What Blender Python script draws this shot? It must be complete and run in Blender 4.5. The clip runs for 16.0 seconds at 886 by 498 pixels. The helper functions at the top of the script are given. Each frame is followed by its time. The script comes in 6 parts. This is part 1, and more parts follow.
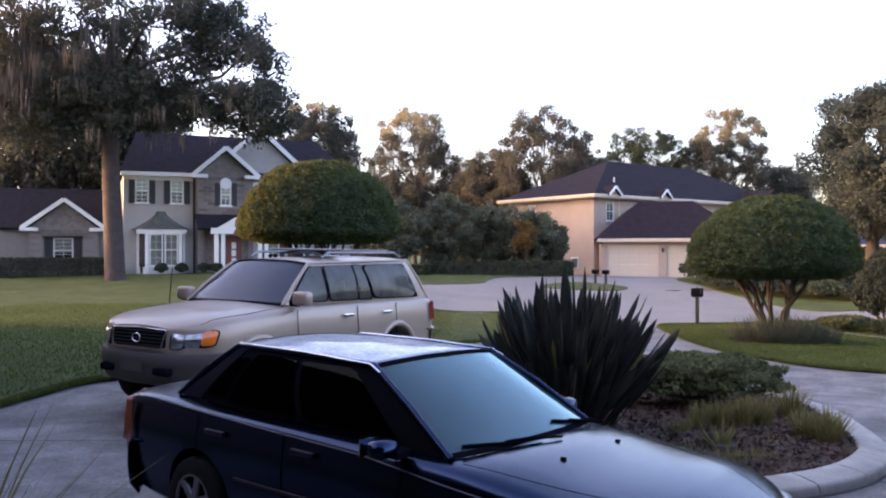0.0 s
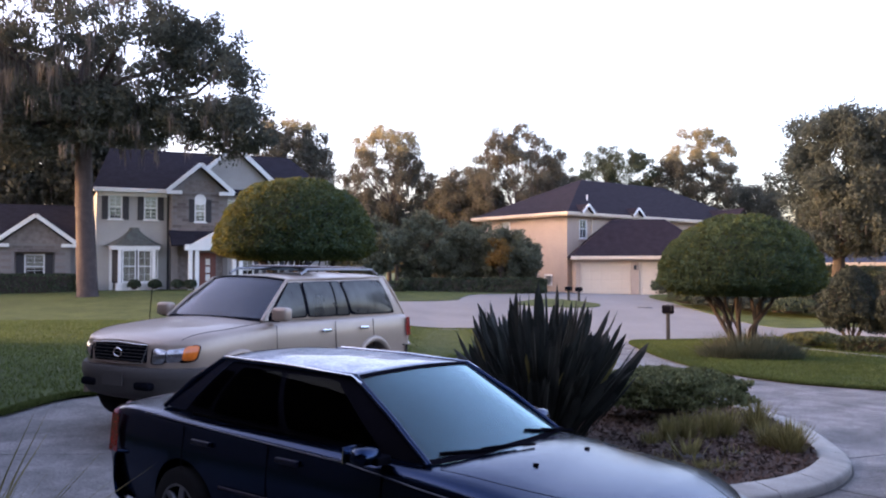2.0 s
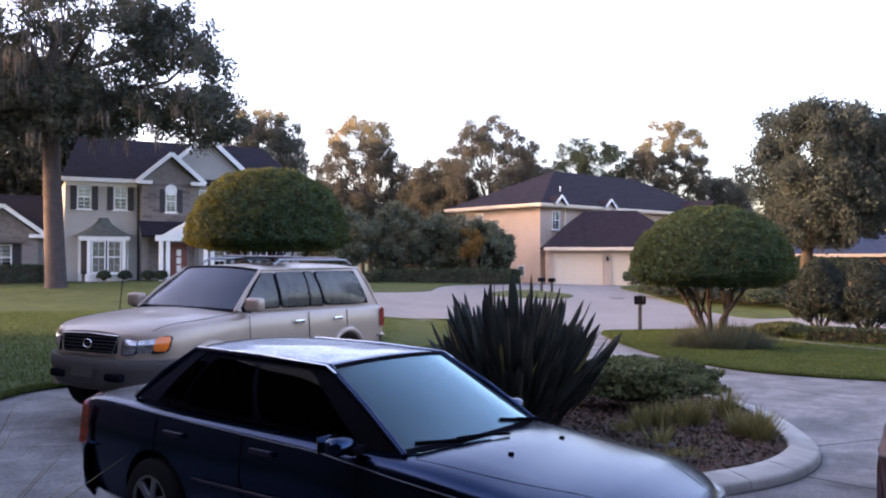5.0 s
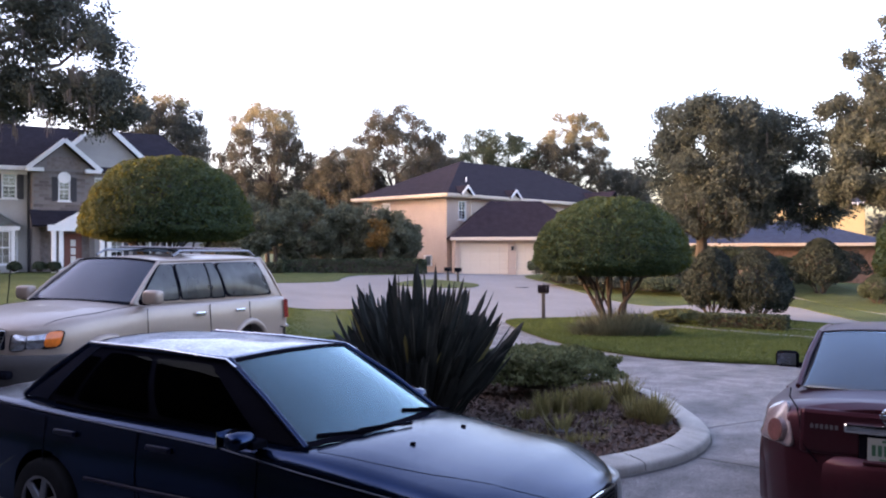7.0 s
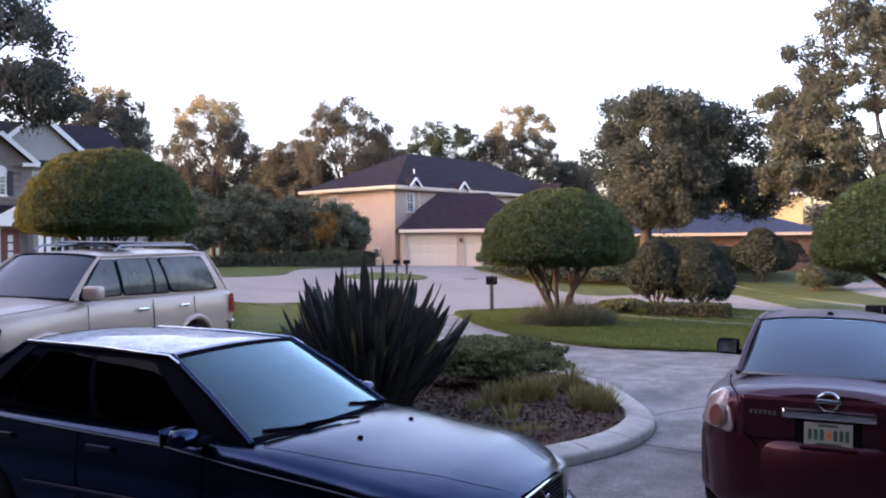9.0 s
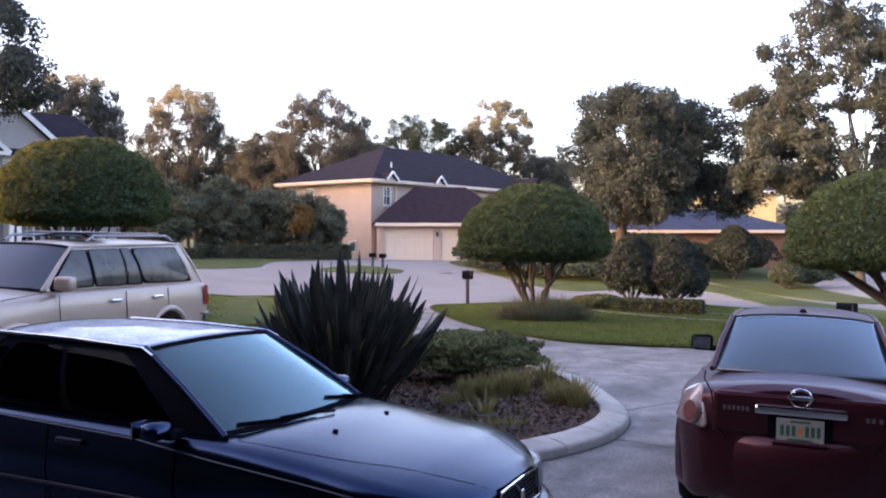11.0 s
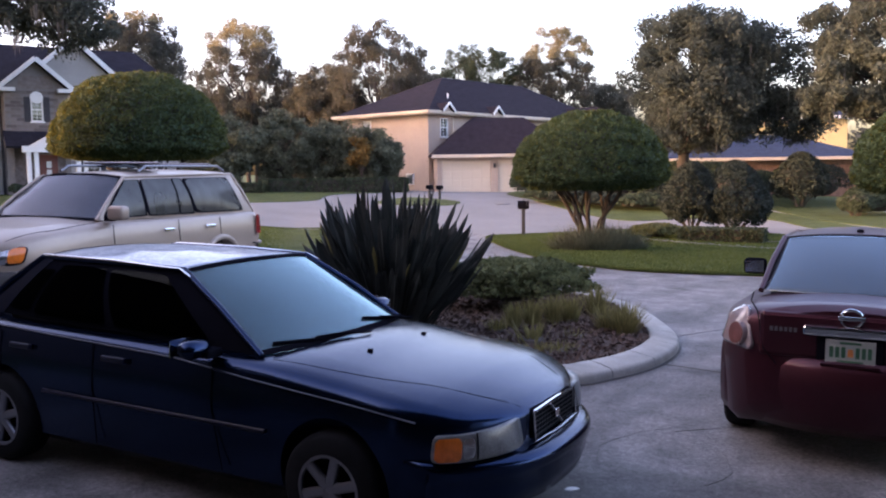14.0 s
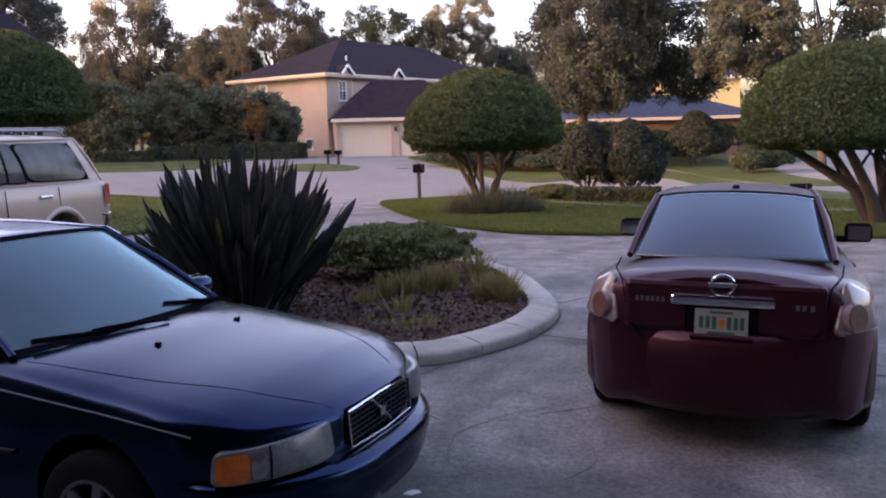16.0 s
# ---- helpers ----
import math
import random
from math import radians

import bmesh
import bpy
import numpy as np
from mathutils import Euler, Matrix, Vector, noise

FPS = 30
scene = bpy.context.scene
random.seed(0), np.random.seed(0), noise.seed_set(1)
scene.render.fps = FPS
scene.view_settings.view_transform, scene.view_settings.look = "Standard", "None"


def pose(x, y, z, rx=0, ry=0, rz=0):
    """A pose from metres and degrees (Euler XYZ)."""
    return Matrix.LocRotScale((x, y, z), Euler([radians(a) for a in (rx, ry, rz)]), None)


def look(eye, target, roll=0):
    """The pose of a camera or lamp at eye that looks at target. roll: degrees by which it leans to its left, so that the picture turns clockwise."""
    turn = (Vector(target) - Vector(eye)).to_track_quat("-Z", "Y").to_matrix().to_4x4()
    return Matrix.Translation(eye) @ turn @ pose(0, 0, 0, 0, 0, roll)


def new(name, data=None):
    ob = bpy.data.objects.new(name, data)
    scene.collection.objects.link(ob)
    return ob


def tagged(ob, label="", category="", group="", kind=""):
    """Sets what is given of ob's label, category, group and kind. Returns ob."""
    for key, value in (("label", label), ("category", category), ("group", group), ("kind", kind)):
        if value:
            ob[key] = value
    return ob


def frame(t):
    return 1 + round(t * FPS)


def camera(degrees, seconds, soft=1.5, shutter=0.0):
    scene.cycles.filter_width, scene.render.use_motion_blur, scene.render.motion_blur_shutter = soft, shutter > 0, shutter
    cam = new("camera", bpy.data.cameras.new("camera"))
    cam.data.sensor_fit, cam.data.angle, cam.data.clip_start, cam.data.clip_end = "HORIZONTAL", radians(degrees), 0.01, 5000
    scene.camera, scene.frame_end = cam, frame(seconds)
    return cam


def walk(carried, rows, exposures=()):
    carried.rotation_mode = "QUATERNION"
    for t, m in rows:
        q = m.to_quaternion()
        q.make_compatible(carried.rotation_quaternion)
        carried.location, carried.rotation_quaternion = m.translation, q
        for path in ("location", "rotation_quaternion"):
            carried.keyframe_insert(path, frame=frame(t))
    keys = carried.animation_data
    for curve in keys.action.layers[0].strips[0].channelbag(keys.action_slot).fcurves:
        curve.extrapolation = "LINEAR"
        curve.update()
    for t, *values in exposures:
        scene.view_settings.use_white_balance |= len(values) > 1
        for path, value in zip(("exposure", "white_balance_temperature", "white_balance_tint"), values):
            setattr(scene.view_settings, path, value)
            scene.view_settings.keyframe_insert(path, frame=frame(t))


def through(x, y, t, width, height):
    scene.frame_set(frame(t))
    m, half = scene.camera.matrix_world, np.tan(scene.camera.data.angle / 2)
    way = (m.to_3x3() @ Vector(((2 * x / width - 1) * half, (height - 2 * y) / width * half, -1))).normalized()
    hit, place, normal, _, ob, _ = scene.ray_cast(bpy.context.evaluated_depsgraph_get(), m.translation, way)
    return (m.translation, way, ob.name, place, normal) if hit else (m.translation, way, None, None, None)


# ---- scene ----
cam = camera(54.7, 16.0, soft=2.1)
# seconds, place, tilt, lean, turn
PATH = [
    (0, 0.080, 0.250, 2.003, 90.434, 0.216, 1.255),
    (0.5, 0.069, 0.197, 2.001, 91.168, 0.183, 0.122),
    (1, 0.057, 0.040, 1.995, 91.544, 0.231, -0.361),
    (1.5, 0.049, -0.029, 2.000, 91.565, 0.050, -0.224),
    (2, 0.056, -0.022, 2.001, 91.567, 0.100, -0.469),
    (2.5, 0.058, -0.021, 2.003, 91.419, 0.217, -0.410),
    (3, 0.051, -0.015, 2.000, 91.095, 0.187, -0.870),
    (5.5, 0.043, 0.000, 1.989, 90.899, 0.050, -3.299),
    (6, 0.052, -0.012, 1.993, 90.543, 0.028, -5.015),
    (6.5, 0.064, -0.010, 1.995, 90.298, 0.126, -7.078),
    (7, 0.073, -0.023, 2.001, 90.272, 0.223, -8.456),
    (7.5, 0.084, -0.025, 1.997, 89.916, 0.444, -9.707),
    (8, 0.093, -0.020, 1.999, 89.589, 0.612, -10.698),
    (8.5, 0.089, -0.017, 1.998, 89.738, 0.545, -10.845),
    (9, 0.091, -0.023, 2.003, 89.718, 0.716, -11.875),
    (11.5, 0.083, 0.007, 1.999, 89.229, 0.100, -13.670),
    (12, 0.080, 0.014, 1.997, 89.185, 0.203, -13.845),
    (12.5, 0.079, 0.020, 1.999, 89.208, 0.257, -13.588),
    (13, 0.068, 0.023, 1.998, 88.958, 0.403, -12.301),
    (13.5, 0.179, 0.021, 1.951, 86.996, 0.277, -11.059),
    (14, 0.254, 0.047, 1.914, 84.864, 0.825, -9.491),
    (14.5, 0.286, 0.258, 1.863, 83.402, 1.900, -12.854),
    (15, 0.395, 0.447, 1.856, 82.499, 4.516, -14.822),
    (15.5, 0.713, 0.590, 1.826, 81.868, 3.134, -15.989),
    (16, 0.897, 0.728, 1.840, 82.405, 1.714, -15.582),
]
walk(cam, [(t, pose(x, y, z, rx, ry, rz)) for t, x, y, z, rx, ry, rz in PATH],
     exposures=[(0.0, 0.68, 6250, 32), (3.0, 0.77, 6250, 32.5), (13.0, 0.87, 6250, 33.5), (14.5, 0.68, 6500, 37), (16.0, 0.54, 6650, 39)])

# ---- light ----
world = bpy.data.worlds.new("dusk_sky")
scene.world = world
world.use_nodes = True
wn = world.node_tree.nodes
sky = wn.new("ShaderNodeTexSky")
sky.sky_type = "NISHITA"
sky.sun_disc = False
SUN_EL, SUN_AZ = 4.5, -91.0   # degrees; azimuth from +y, clockwise
sky.sun_elevation, sky.sun_rotation = radians(SUN_EL), radians(SUN_AZ)
sky.air_density, sky.dust_density, sky.ozone_density = 0.65, 4.5, 0.6
wn["Background"].inputs[1].default_value = 1.22
world.node_tree.links.new(sky.outputs[0], wn["Background"].inputs[0])
sun_data = bpy.data.lights.new("sun", "SUN")
sun_data.energy, sun_data.angle, sun_data.color = 3.2, radians(0.6), (1.0, 0.58, 0.22)
sun = new("sun", sun_data)
saz = radians(SUN_AZ)
sun_from = Vector((math.sin(saz) * math.cos(radians(SUN_EL)), math.cos(saz) * math.cos(radians(SUN_EL)), math.sin(radians(SUN_EL))))
sun.matrix_world = look(sun_from * 50, (0, 0, 0))

# ---- materials ----


def mat(name, base, rough=0.6, metal=0.0, vary=0.25, scale=6.0, bump=0.0, bump_scale=60.0, coat=0.0, spec=0.5, second=None, stain=0.0, island=0.0, obrand=0.0, speck=0.0):
    """A painted or natural surface: a base colour that drifts at two scales, with grain in relief."""
    m = bpy.data.materials.new(name)
    m.use_nodes = True
    nt = m.node_tree
    N, K = nt.nodes, nt.links
    b = N["Principled BSDF"]
    b.inputs["Roughness"].default_value = rough
    b.inputs["Metallic"].default_value = metal
    b.inputs["Coat Weight"].default_value = coat
    b.inputs["Coat Roughness"].default_value = 0.04
    b.inputs["Specular IOR Level"].default_value = spec
    tc = N.new("ShaderNodeTexCoord")
    n1, n2 = N.new("ShaderNodeTexNoise"), N.new("ShaderNodeTexNoise")
    n1.inputs["Scale"].default_value, n1.inputs["Detail"].default_value = scale, 5
    n2.inputs["Scale"].default_value, n2.inputs["Detail"].default_value = scale * 9, 4
    for n in (n1, n2):
        K.new(tc.outputs["Object"], n.inputs["Vector"])
    add = N.new("ShaderNodeMath")
    add.operation = "ADD"
    K.new(n1.outputs[0], add.inputs[0])
    K.new(n2.outputs[0], add.inputs[1])
    last = add.outputs[0]
    if island or obrand:
        extra = N.new("ShaderNodeNewGeometry") if island else N.new("ShaderNodeObjectInfo")
        mul = N.new("ShaderNodeMath")
        mul.operation = "MULTIPLY_ADD"
        K.new(extra.outputs["Random Per Island" if island else "Random"], mul.inputs[0])
        mul.inputs[1].default_value = island or obrand
        K.new(last, mul.inputs[2])
        last = mul.outputs[0]
    ramp = N.new("ShaderNodeMapRange")
    ramp.inputs["From Min"].default_value, ramp.inputs["From Max"].default_value = 0.65, 1.35 + (island or obrand)
    K.new(last, ramp.inputs[0])
    mix = N.new("ShaderNodeMix")
    mix.data_type = "RGBA"
    lo = [c * (1 - vary) for c in base]
    hi = second or [min(1, c * (1 + vary)) for c in base]
    mix.inputs[6].default_value, mix.inputs[7].default_value = (*lo, 1), (*hi, 1)
    K.new(ramp.outputs[0], mix.inputs[0])
    col = mix.outputs[2]
    if stain:
        n3 = N.new("ShaderNodeTexNoise")
        n3.inputs["Scale"].default_value, n3.inputs["Detail"].default_value = scale * 0.22, 7
        n3.inputs["Distortion"].default_value = 1.2
        K.new(tc.outputs["Object"], n3.inputs["Vector"])
        r3 = N.new("ShaderNodeMapRange")
        r3.inputs["From Min"].default_value, r3.inputs["From Max"].default_value = 0.42, 0.68
        r3.inputs["To Min"].default_value, r3.inputs["To Max"].default_value = 1.0, 1.0 - stain
        K.new(n3.outputs[0], r3.inputs[0])
        mm = N.new("ShaderNodeMix")
        mm.data_type, mm.blend_type = "RGBA", "MULTIPLY"
        mm.inputs[0].default_value = 1.0
        K.new(col, mm.inputs[6])
        K.new(r3.outputs[0], mm.inputs[7])
        col = mm.outputs[2]
    if speck:
        n5 = N.new("ShaderNodeTexNoise")
        n5.inputs["Scale"].default_value, n5.inputs["Detail"].default_value, n5.inputs["Roughness"].default_value = 55.0, 4, 0.75
        K.new(tc.outputs["Object"], n5.inputs["Vector"])
        r5 = N.new("ShaderNodeMapRange")
        r5.inputs["From Min"].default_value, r5.inputs["From Max"].default_value = 0.36, 0.64
        r5.inputs["To Min"].default_value, r5.inputs["To Max"].default_value = 1.0 - speck, 1.0 + speck
        K.new(n5.outputs[0], r5.inputs[0])
        m5 = N.new("ShaderNodeMix")
        m5.data_type, m5.blend_type = "RGBA", "MULTIPLY"
        m5.inputs[0].default_value = 1.0
        K.new(col, m5.inputs[6])
        K.new(r5.outputs[0], m5.inputs[7])
        col = m5.outputs[2]
    K.new(col, b.inputs["Base Color"])
    if bump:
        n4 = N.new("ShaderNodeTexNoise")
        n4.inputs["Scale"].default_value, n4.inputs["Detail"].default_value = bump_scale, 6
        K.new(tc.outputs["Object"], n4.inputs["Vector"])
        bp = N.new("ShaderNodeBump")
        bp.inputs["Strength"].default_value, bp.inputs["Distance"].default_value = bump, 0.02
        K.new(n4.outputs[0], bp.inputs["Height"])
        K.new(bp.outputs[0], b.inputs["Normal"])
    return m


def leaf_mat(name, base, second, through=0.35, rough=0.7, shine=None):
    """Leaves: each island of its own tint, with light coming through."""
    m = mat(name, base, rough, vary=0.3, scale=0.35, second=second, island=0.9, spec=0.12)
    nt = m.node_tree
    N, K = nt.nodes, nt.links
    b, out = N["Principled BSDF"], N["Material Output"]
    tr = N.new("ShaderNodeBsdfTranslucent")
    col = b.inputs["Base Color"].links[0].from_socket
    if shine:
        # thin leaves pass yellow light more than they throw it back
        mt = N.new("ShaderNodeMix")
        mt.data_type, mt.blend_type, mt.clamp_result = "RGBA", "MULTIPLY", False
        mt.inputs[0].default_value = 1.0
        mt.inputs[7].default_value = (*shine, 1)
        K.new(col, mt.inputs[6])
        col = mt.outputs[2]
    K.new(col, tr.inputs["Color"])
    ms = N.new("ShaderNodeMixShader")
    ms.inputs[0].default_value = through
    K.new(b.outputs[0], ms.inputs[1])
    K.new(tr.outputs[0], ms.inputs[2])
    K.new(ms.outputs[0], out.inputs["Surface"])
    return m


def glass_mat(name, tint, gloss=1.0, tone=(0.72, 0.87, 1.0)):
    """A pane: tinted see-through glass with a mirror's gloss at grazing angles."""
    m = bpy.data.materials.new(name)
    m.use_nodes = True
    nt = m.node_tree
    N, K = nt.nodes, nt.links
    N.remove(N["Principled BSDF"])
    tr, gl, fr, ms = N.new("ShaderNodeBsdfTransparent"), N.new("ShaderNodeBsdfGlossy"), N.new("ShaderNodeFresnel"), N.new("ShaderNodeMixShader")
    tr.inputs[0].default_value = (*tint, 1)
    gl.inputs["Roughness"].default_value = 0.03
    gl.inputs[0].default_value = (*tone, 1)
    fr.inputs[0].default_value = 1.52
    mu = N.new("ShaderNodeMath")
    mu.operation, mu.use_clamp = "MULTIPLY", True
    mu.inputs[1].default_value = gloss
    K.new(fr.outputs[0], mu.inputs[0])
    K.new(mu.outputs[0], ms.inputs[0])
    K.new(tr.outputs[0], ms.inputs[1])
    K.new(gl.outputs[0], ms.inputs[2])
    K.new(ms.outputs[0], N["Material Output"].inputs["Surface"])
    return m


def veiled_glass(name, tint, veil, gloss, tone=(0.72, 0.87, 1.0), mist=(0.42, 0.50, 0.52)):
    """Glass under a thin pale veil: dew on windscreens, painted grey reflections on glass_side."""
    m = glass_mat(name, tint, gloss, tone)
    nt = m.node_tree
    N, K = nt.nodes, nt.links
    first = N["Material Output"].inputs["Surface"].links[0].from_socket
    df, gl, a, b = N.new("ShaderNodeBsdfDiffuse"), N.new("ShaderNodeBsdfGlossy"), N.new("ShaderNodeMixShader"), N.new("ShaderNodeMixShader")
    df.inputs[0].default_value = (*mist, 1)
    gl.inputs[0].default_value = (0.5, 0.5, 0.5, 1)
    gl.inputs["Roughness"].default_value = 0.35
    a.inputs[0].default_value = 0.3
    K.new(df.outputs[0], a.inputs[1])
    K.new(gl.outputs[0], a.inputs[2])
    tc, nz, mr = N.new("ShaderNodeTexCoord"), N.new("ShaderNodeTexNoise"), N.new("ShaderNodeMapRange")
    nz.inputs["Scale"].default_value, nz.inputs["Detail"].default_value = 3.5, 6
    K.new(tc.outputs["Object"], nz.inputs["Vector"])
    K.new(nz.outputs[0], mr.inputs[0])
    mr.inputs["From Min"].default_value, mr.inputs["From Max"].default_value = 0.3, 0.7
    mr.inputs["To Min"].default_value, mr.inputs["To Max"].default_value = veil * 0.75, veil * 1.25
    K.new(mr.outputs[0], b.inputs[0])
    K.new(first, b.inputs[1])
    K.new(a.outputs[0], b.inputs[2])
    K.new(b.outputs[0], N["Material Output"].inputs["Surface"])
    return m


M = {
    "glass_dew": veiled_glass("dewy_windscreen", (0.16, 0.30, 0.36), 0.07, 1.25, (0.64, 0.90, 0.97), (0.40, 0.52, 0.54)),
    "glass_dew_rear": veiled_glass("dewy_rear_window", (0.10, 0.11, 0.13), 0.07, 1.7),
    "glass_mist": veiled_glass("misted_windscreen", (0.28, 0.29, 0.31), 0.06, 0.62, (0.84, 0.85, 0.92), (0.46, 0.46, 0.49)),
    "concrete": mat("weathered_concrete", (0.19, 0.175, 0.169), 0.7, vary=0.5, scale=3.0, bump=0.8, bump_scale=110, stain=0.6, speck=0.38),
    "street": mat("pale_street_concrete", (0.180, 0.176, 0.178), 0.85, spec=0.2, vary=0.10, scale=0.5, bump=0.2, bump_scale=40, stain=0.15),
    "kerb": mat("kerb_concrete", (0.33, 0.31, 0.28), 0.75, vary=0.18, scale=5, bump=0.3, bump_scale=70, stain=0.35),
    "joint": mat("dark_joint", (0.08, 0.075, 0.07), 0.9, scale=8),
    "lawn": mat("lawn_turf", (0.052, 0.074, 0.022), 0.9, vary=0.4, scale=1.2, bump=0.7, bump_scale=150, second=(0.084, 0.106, 0.033), stain=0.2, spec=0.15),
    "soil": mat("bark_mulch", (0.055, 0.032, 0.022), 0.95, vary=0.5, scale=14, bump=1.0, bump_scale=60),
    "chips": mat("mulch_chips", (0.055, 0.031, 0.023), 0.9, vary=0.5, scale=30, island=1.2, second=(0.105, 0.064, 0.048)),
    "navy": mat("navy_car_paint", (0.0080, 0.0195, 0.052), 0.21, metal=0.9, vary=0.12, scale=2, coat=0.09, bump=0.02, bump_scale=160),
    # roof dew, with its white sky glare mixed into the paint colour
    "navy_dew_glare": mat("dewy_glare_navy_paint", (0.030, 0.045, 0.12), 0.42, metal=0.35, vary=0.3, scale=5, coat=0.6, bump=0.12, bump_scale=220, second=(0.50, 0.52, 0.58)),
    "navy_trim": mat("navy_bumper", (0.005, 0.006, 0.020), 0.4, vary=0.1, scale=3, spec=0.3),
    "maroon": mat("maroon_car_paint", (0.050, 0.0105, 0.0175), 0.46, metal=0.74, vary=0.1, scale=2, coat=0.25, bump=0.01, bump_scale=140),
    "beige": mat("champagne_car_paint", (0.315, 0.238, 0.188), 0.42, metal=0.35, vary=0.05, scale=2, coat=0.35),
    "beige_low": mat("champagne_cladding", (0.058, 0.050, 0.047), 0.6, vary=0.08, scale=3, spec=0.3),
    "black": mat("black_trim", (0.006, 0.006, 0.009), 0.8, vary=0.2, scale=10, spec=0.0),
    "rubber": mat("tyre_rubber", (0.008, 0.008, 0.009), 0.9, spec=0.15, vary=0.3, scale=20, bump=0.3, bump_scale=120),
    "alloy": mat("wheel_alloy", (0.20, 0.20, 0.22), 0.35, metal=0.8, vary=0.1, scale=10),
    "strip": mat("dull_trim_and_glint", (0.055, 0.055, 0.07), 0.4, metal=0.5, vary=0.2, scale=8),
    "chrome": mat("chrome", (0.78, 0.78, 0.80), 0.10, metal=1.0, vary=0.04, scale=6),
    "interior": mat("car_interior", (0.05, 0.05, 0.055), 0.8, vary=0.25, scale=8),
    "interior_tan": mat("tan_car_interior", (0.16, 0.135, 0.11), 0.8, vary=0.25, scale=8),
    "lamp_clear": mat("headlamp_lens", (0.13, 0.13, 0.135), 0.3, vary=0.5, scale=14, coat=0.4),
    "lamp_twin": mat("twin_lamp_lens", (0.36, 0.36, 0.38), 0.22, metal=0.85, vary=0.75, scale=16, coat=0.5),
    "lamp_amber": mat("amber_lens", (0.75, 0.17, 0.02), 0.15, vary=0.25, scale=30, coat=1.0),
    "lamp_red": mat("red_lens", (0.22, 0.016, 0.016), 0.15, vary=0.25, scale=30, coat=1.0),
    "lamp_dull": mat("dull_red_lens", (0.13, 0.045, 0.042), 0.25, vary=0.3, scale=30, coat=0.8),
    "lamp_white": mat("pale_lamp_lens", (0.25, 0.19, 0.19), 0.2, vary=0.3, scale=12, coat=1.0),
    "plate": mat("number_plate", (0.29, 0.31, 0.30), 0.4, vary=0.06, scale=10),
    "plate_ink": mat("plate_ink", (0.02, 0.09, 0.05), 0.5, scale=10),
    "plate_orange": mat("plate_orange", (0.55, 0.20, 0.06), 0.5, scale=10),
    "glass_dark": glass_mat("tinted_car_glass", (0.05, 0.05, 0.055), 0.07),
    # here the grey veil is a painted reflection over the windows
    "glass_side": veiled_glass("grey_reflection_glass", (0.16, 0.16, 0.15), 0.14, 0.45, (0.85, 0.82, 0.78), (0.46, 0.45, 0.42)),
    "glass_clear": glass_mat("car_windscreen", (0.42, 0.50, 0.50), 1.5),
    "pane": glass_mat("window_pane", (0.72, 0.72, 0.70), 1.6),
    "white": mat("white_trim_paint", (0.74, 0.73, 0.72), 0.55, vary=0.06, scale=3, stain=0.06),
    "stucco_grey": mat("grey_stucco", (0.36, 0.335, 0.315), 0.9, vary=0.08, scale=1.2, bump=0.3, bump_scale=40, stain=0.1),
    "stucco_peach": mat("peach_stucco", (0.45, 0.345, 0.28), 0.9, vary=0.08, scale=1.0, bump=0.3, bump_scale=40, stain=0.12),
    "garage_door": mat("cream_garage_door", (0.62, 0.51, 0.40), 0.6, vary=0.04, scale=2),
    "stucco_yellow": mat("yellow_stucco", (0.62, 0.46, 0.22), 0.9, vary=0.08, scale=1.0, bump=0.3, bump_scale=40),
    "mortar": mat("mortar", (0.19, 0.172, 0.165), 0.95, vary=0.15, scale=6),
    "brick": mat("mixed_brick", (0.14, 0.11, 0.10), 0.9, vary=0.4, scale=5, obrand=1.0, second=(0.235, 0.20, 0.19)),
    "brick_grey": mat("grey_brown_brick", (0.17, 0.135, 0.125), 0.9, vary=0.4, scale=5, second=(0.26, 0.22, 0.205)),
    "brick_far": mat("brown_brick", (0.14, 0.075, 0.055), 0.9, vary=0.4, scale=4, second=(0.20, 0.125, 0.095)),
    "shingle": mat("dark_shingle", (0.016, 0.015, 0.022), 0.95, vary=0.35, scale=3, bump=0.5, bump_scale=30, spec=0.1),
    "shingle_brown": mat("brown_black_shingle", (0.022, 0.017, 0.023), 0.95, vary=0.3, scale=2.5, bump=0.5, bump_scale=30, spec=0.1),
    "shingle_blue": mat("slate_blue_shingle", (0.032, 0.042, 0.072), 0.95, vary=0.3, scale=2.5, bump=0.5, bump_scale=30, spec=0.1),
    "copper": mat("aged_copper", (0.10, 0.085, 0.075), 0.5, metal=0.5, vary=0.3, scale=3, second=(0.15, 0.17, 0.15)),
    "shutter": mat("dark_shutter", (0.022, 0.020, 0.026), 0.6, vary=0.2, scale=6),
    "wood_door": mat("red_wood_door", (0.14, 0.035, 0.025), 0.45, vary=0.3, scale=7),
    "blind": mat("cream_blind", (0.74, 0.69, 0.60), 0.8, vary=0.06, scale=4),
    "bark_oak": mat("dark_oak_bark", (0.048, 0.035, 0.034), 0.95, vary=0.4, scale=3, bump=1.0, bump_scale=14),
    "bark_dark": mat("dark_bark", (0.042, 0.034, 0.029), 0.95, vary=0.4, scale=5, bump=0.8, bump_scale=20),
    "leaf_oak": leaf_mat("oak_leaves", (0.045, 0.054, 0.046), (0.105, 0.112, 0.090)),
    "leaf_grey": leaf_mat("grey_oak_leaves", (0.050, 0.064, 0.056), (0.115, 0.132, 0.112), 0.45),
    "leaf_far": leaf_mat("far_tree_leaves", (0.070, 0.074, 0.060), (0.150, 0.145, 0.115), 0.45),
    # gold leaf colour holds the low sun; for crown tops only
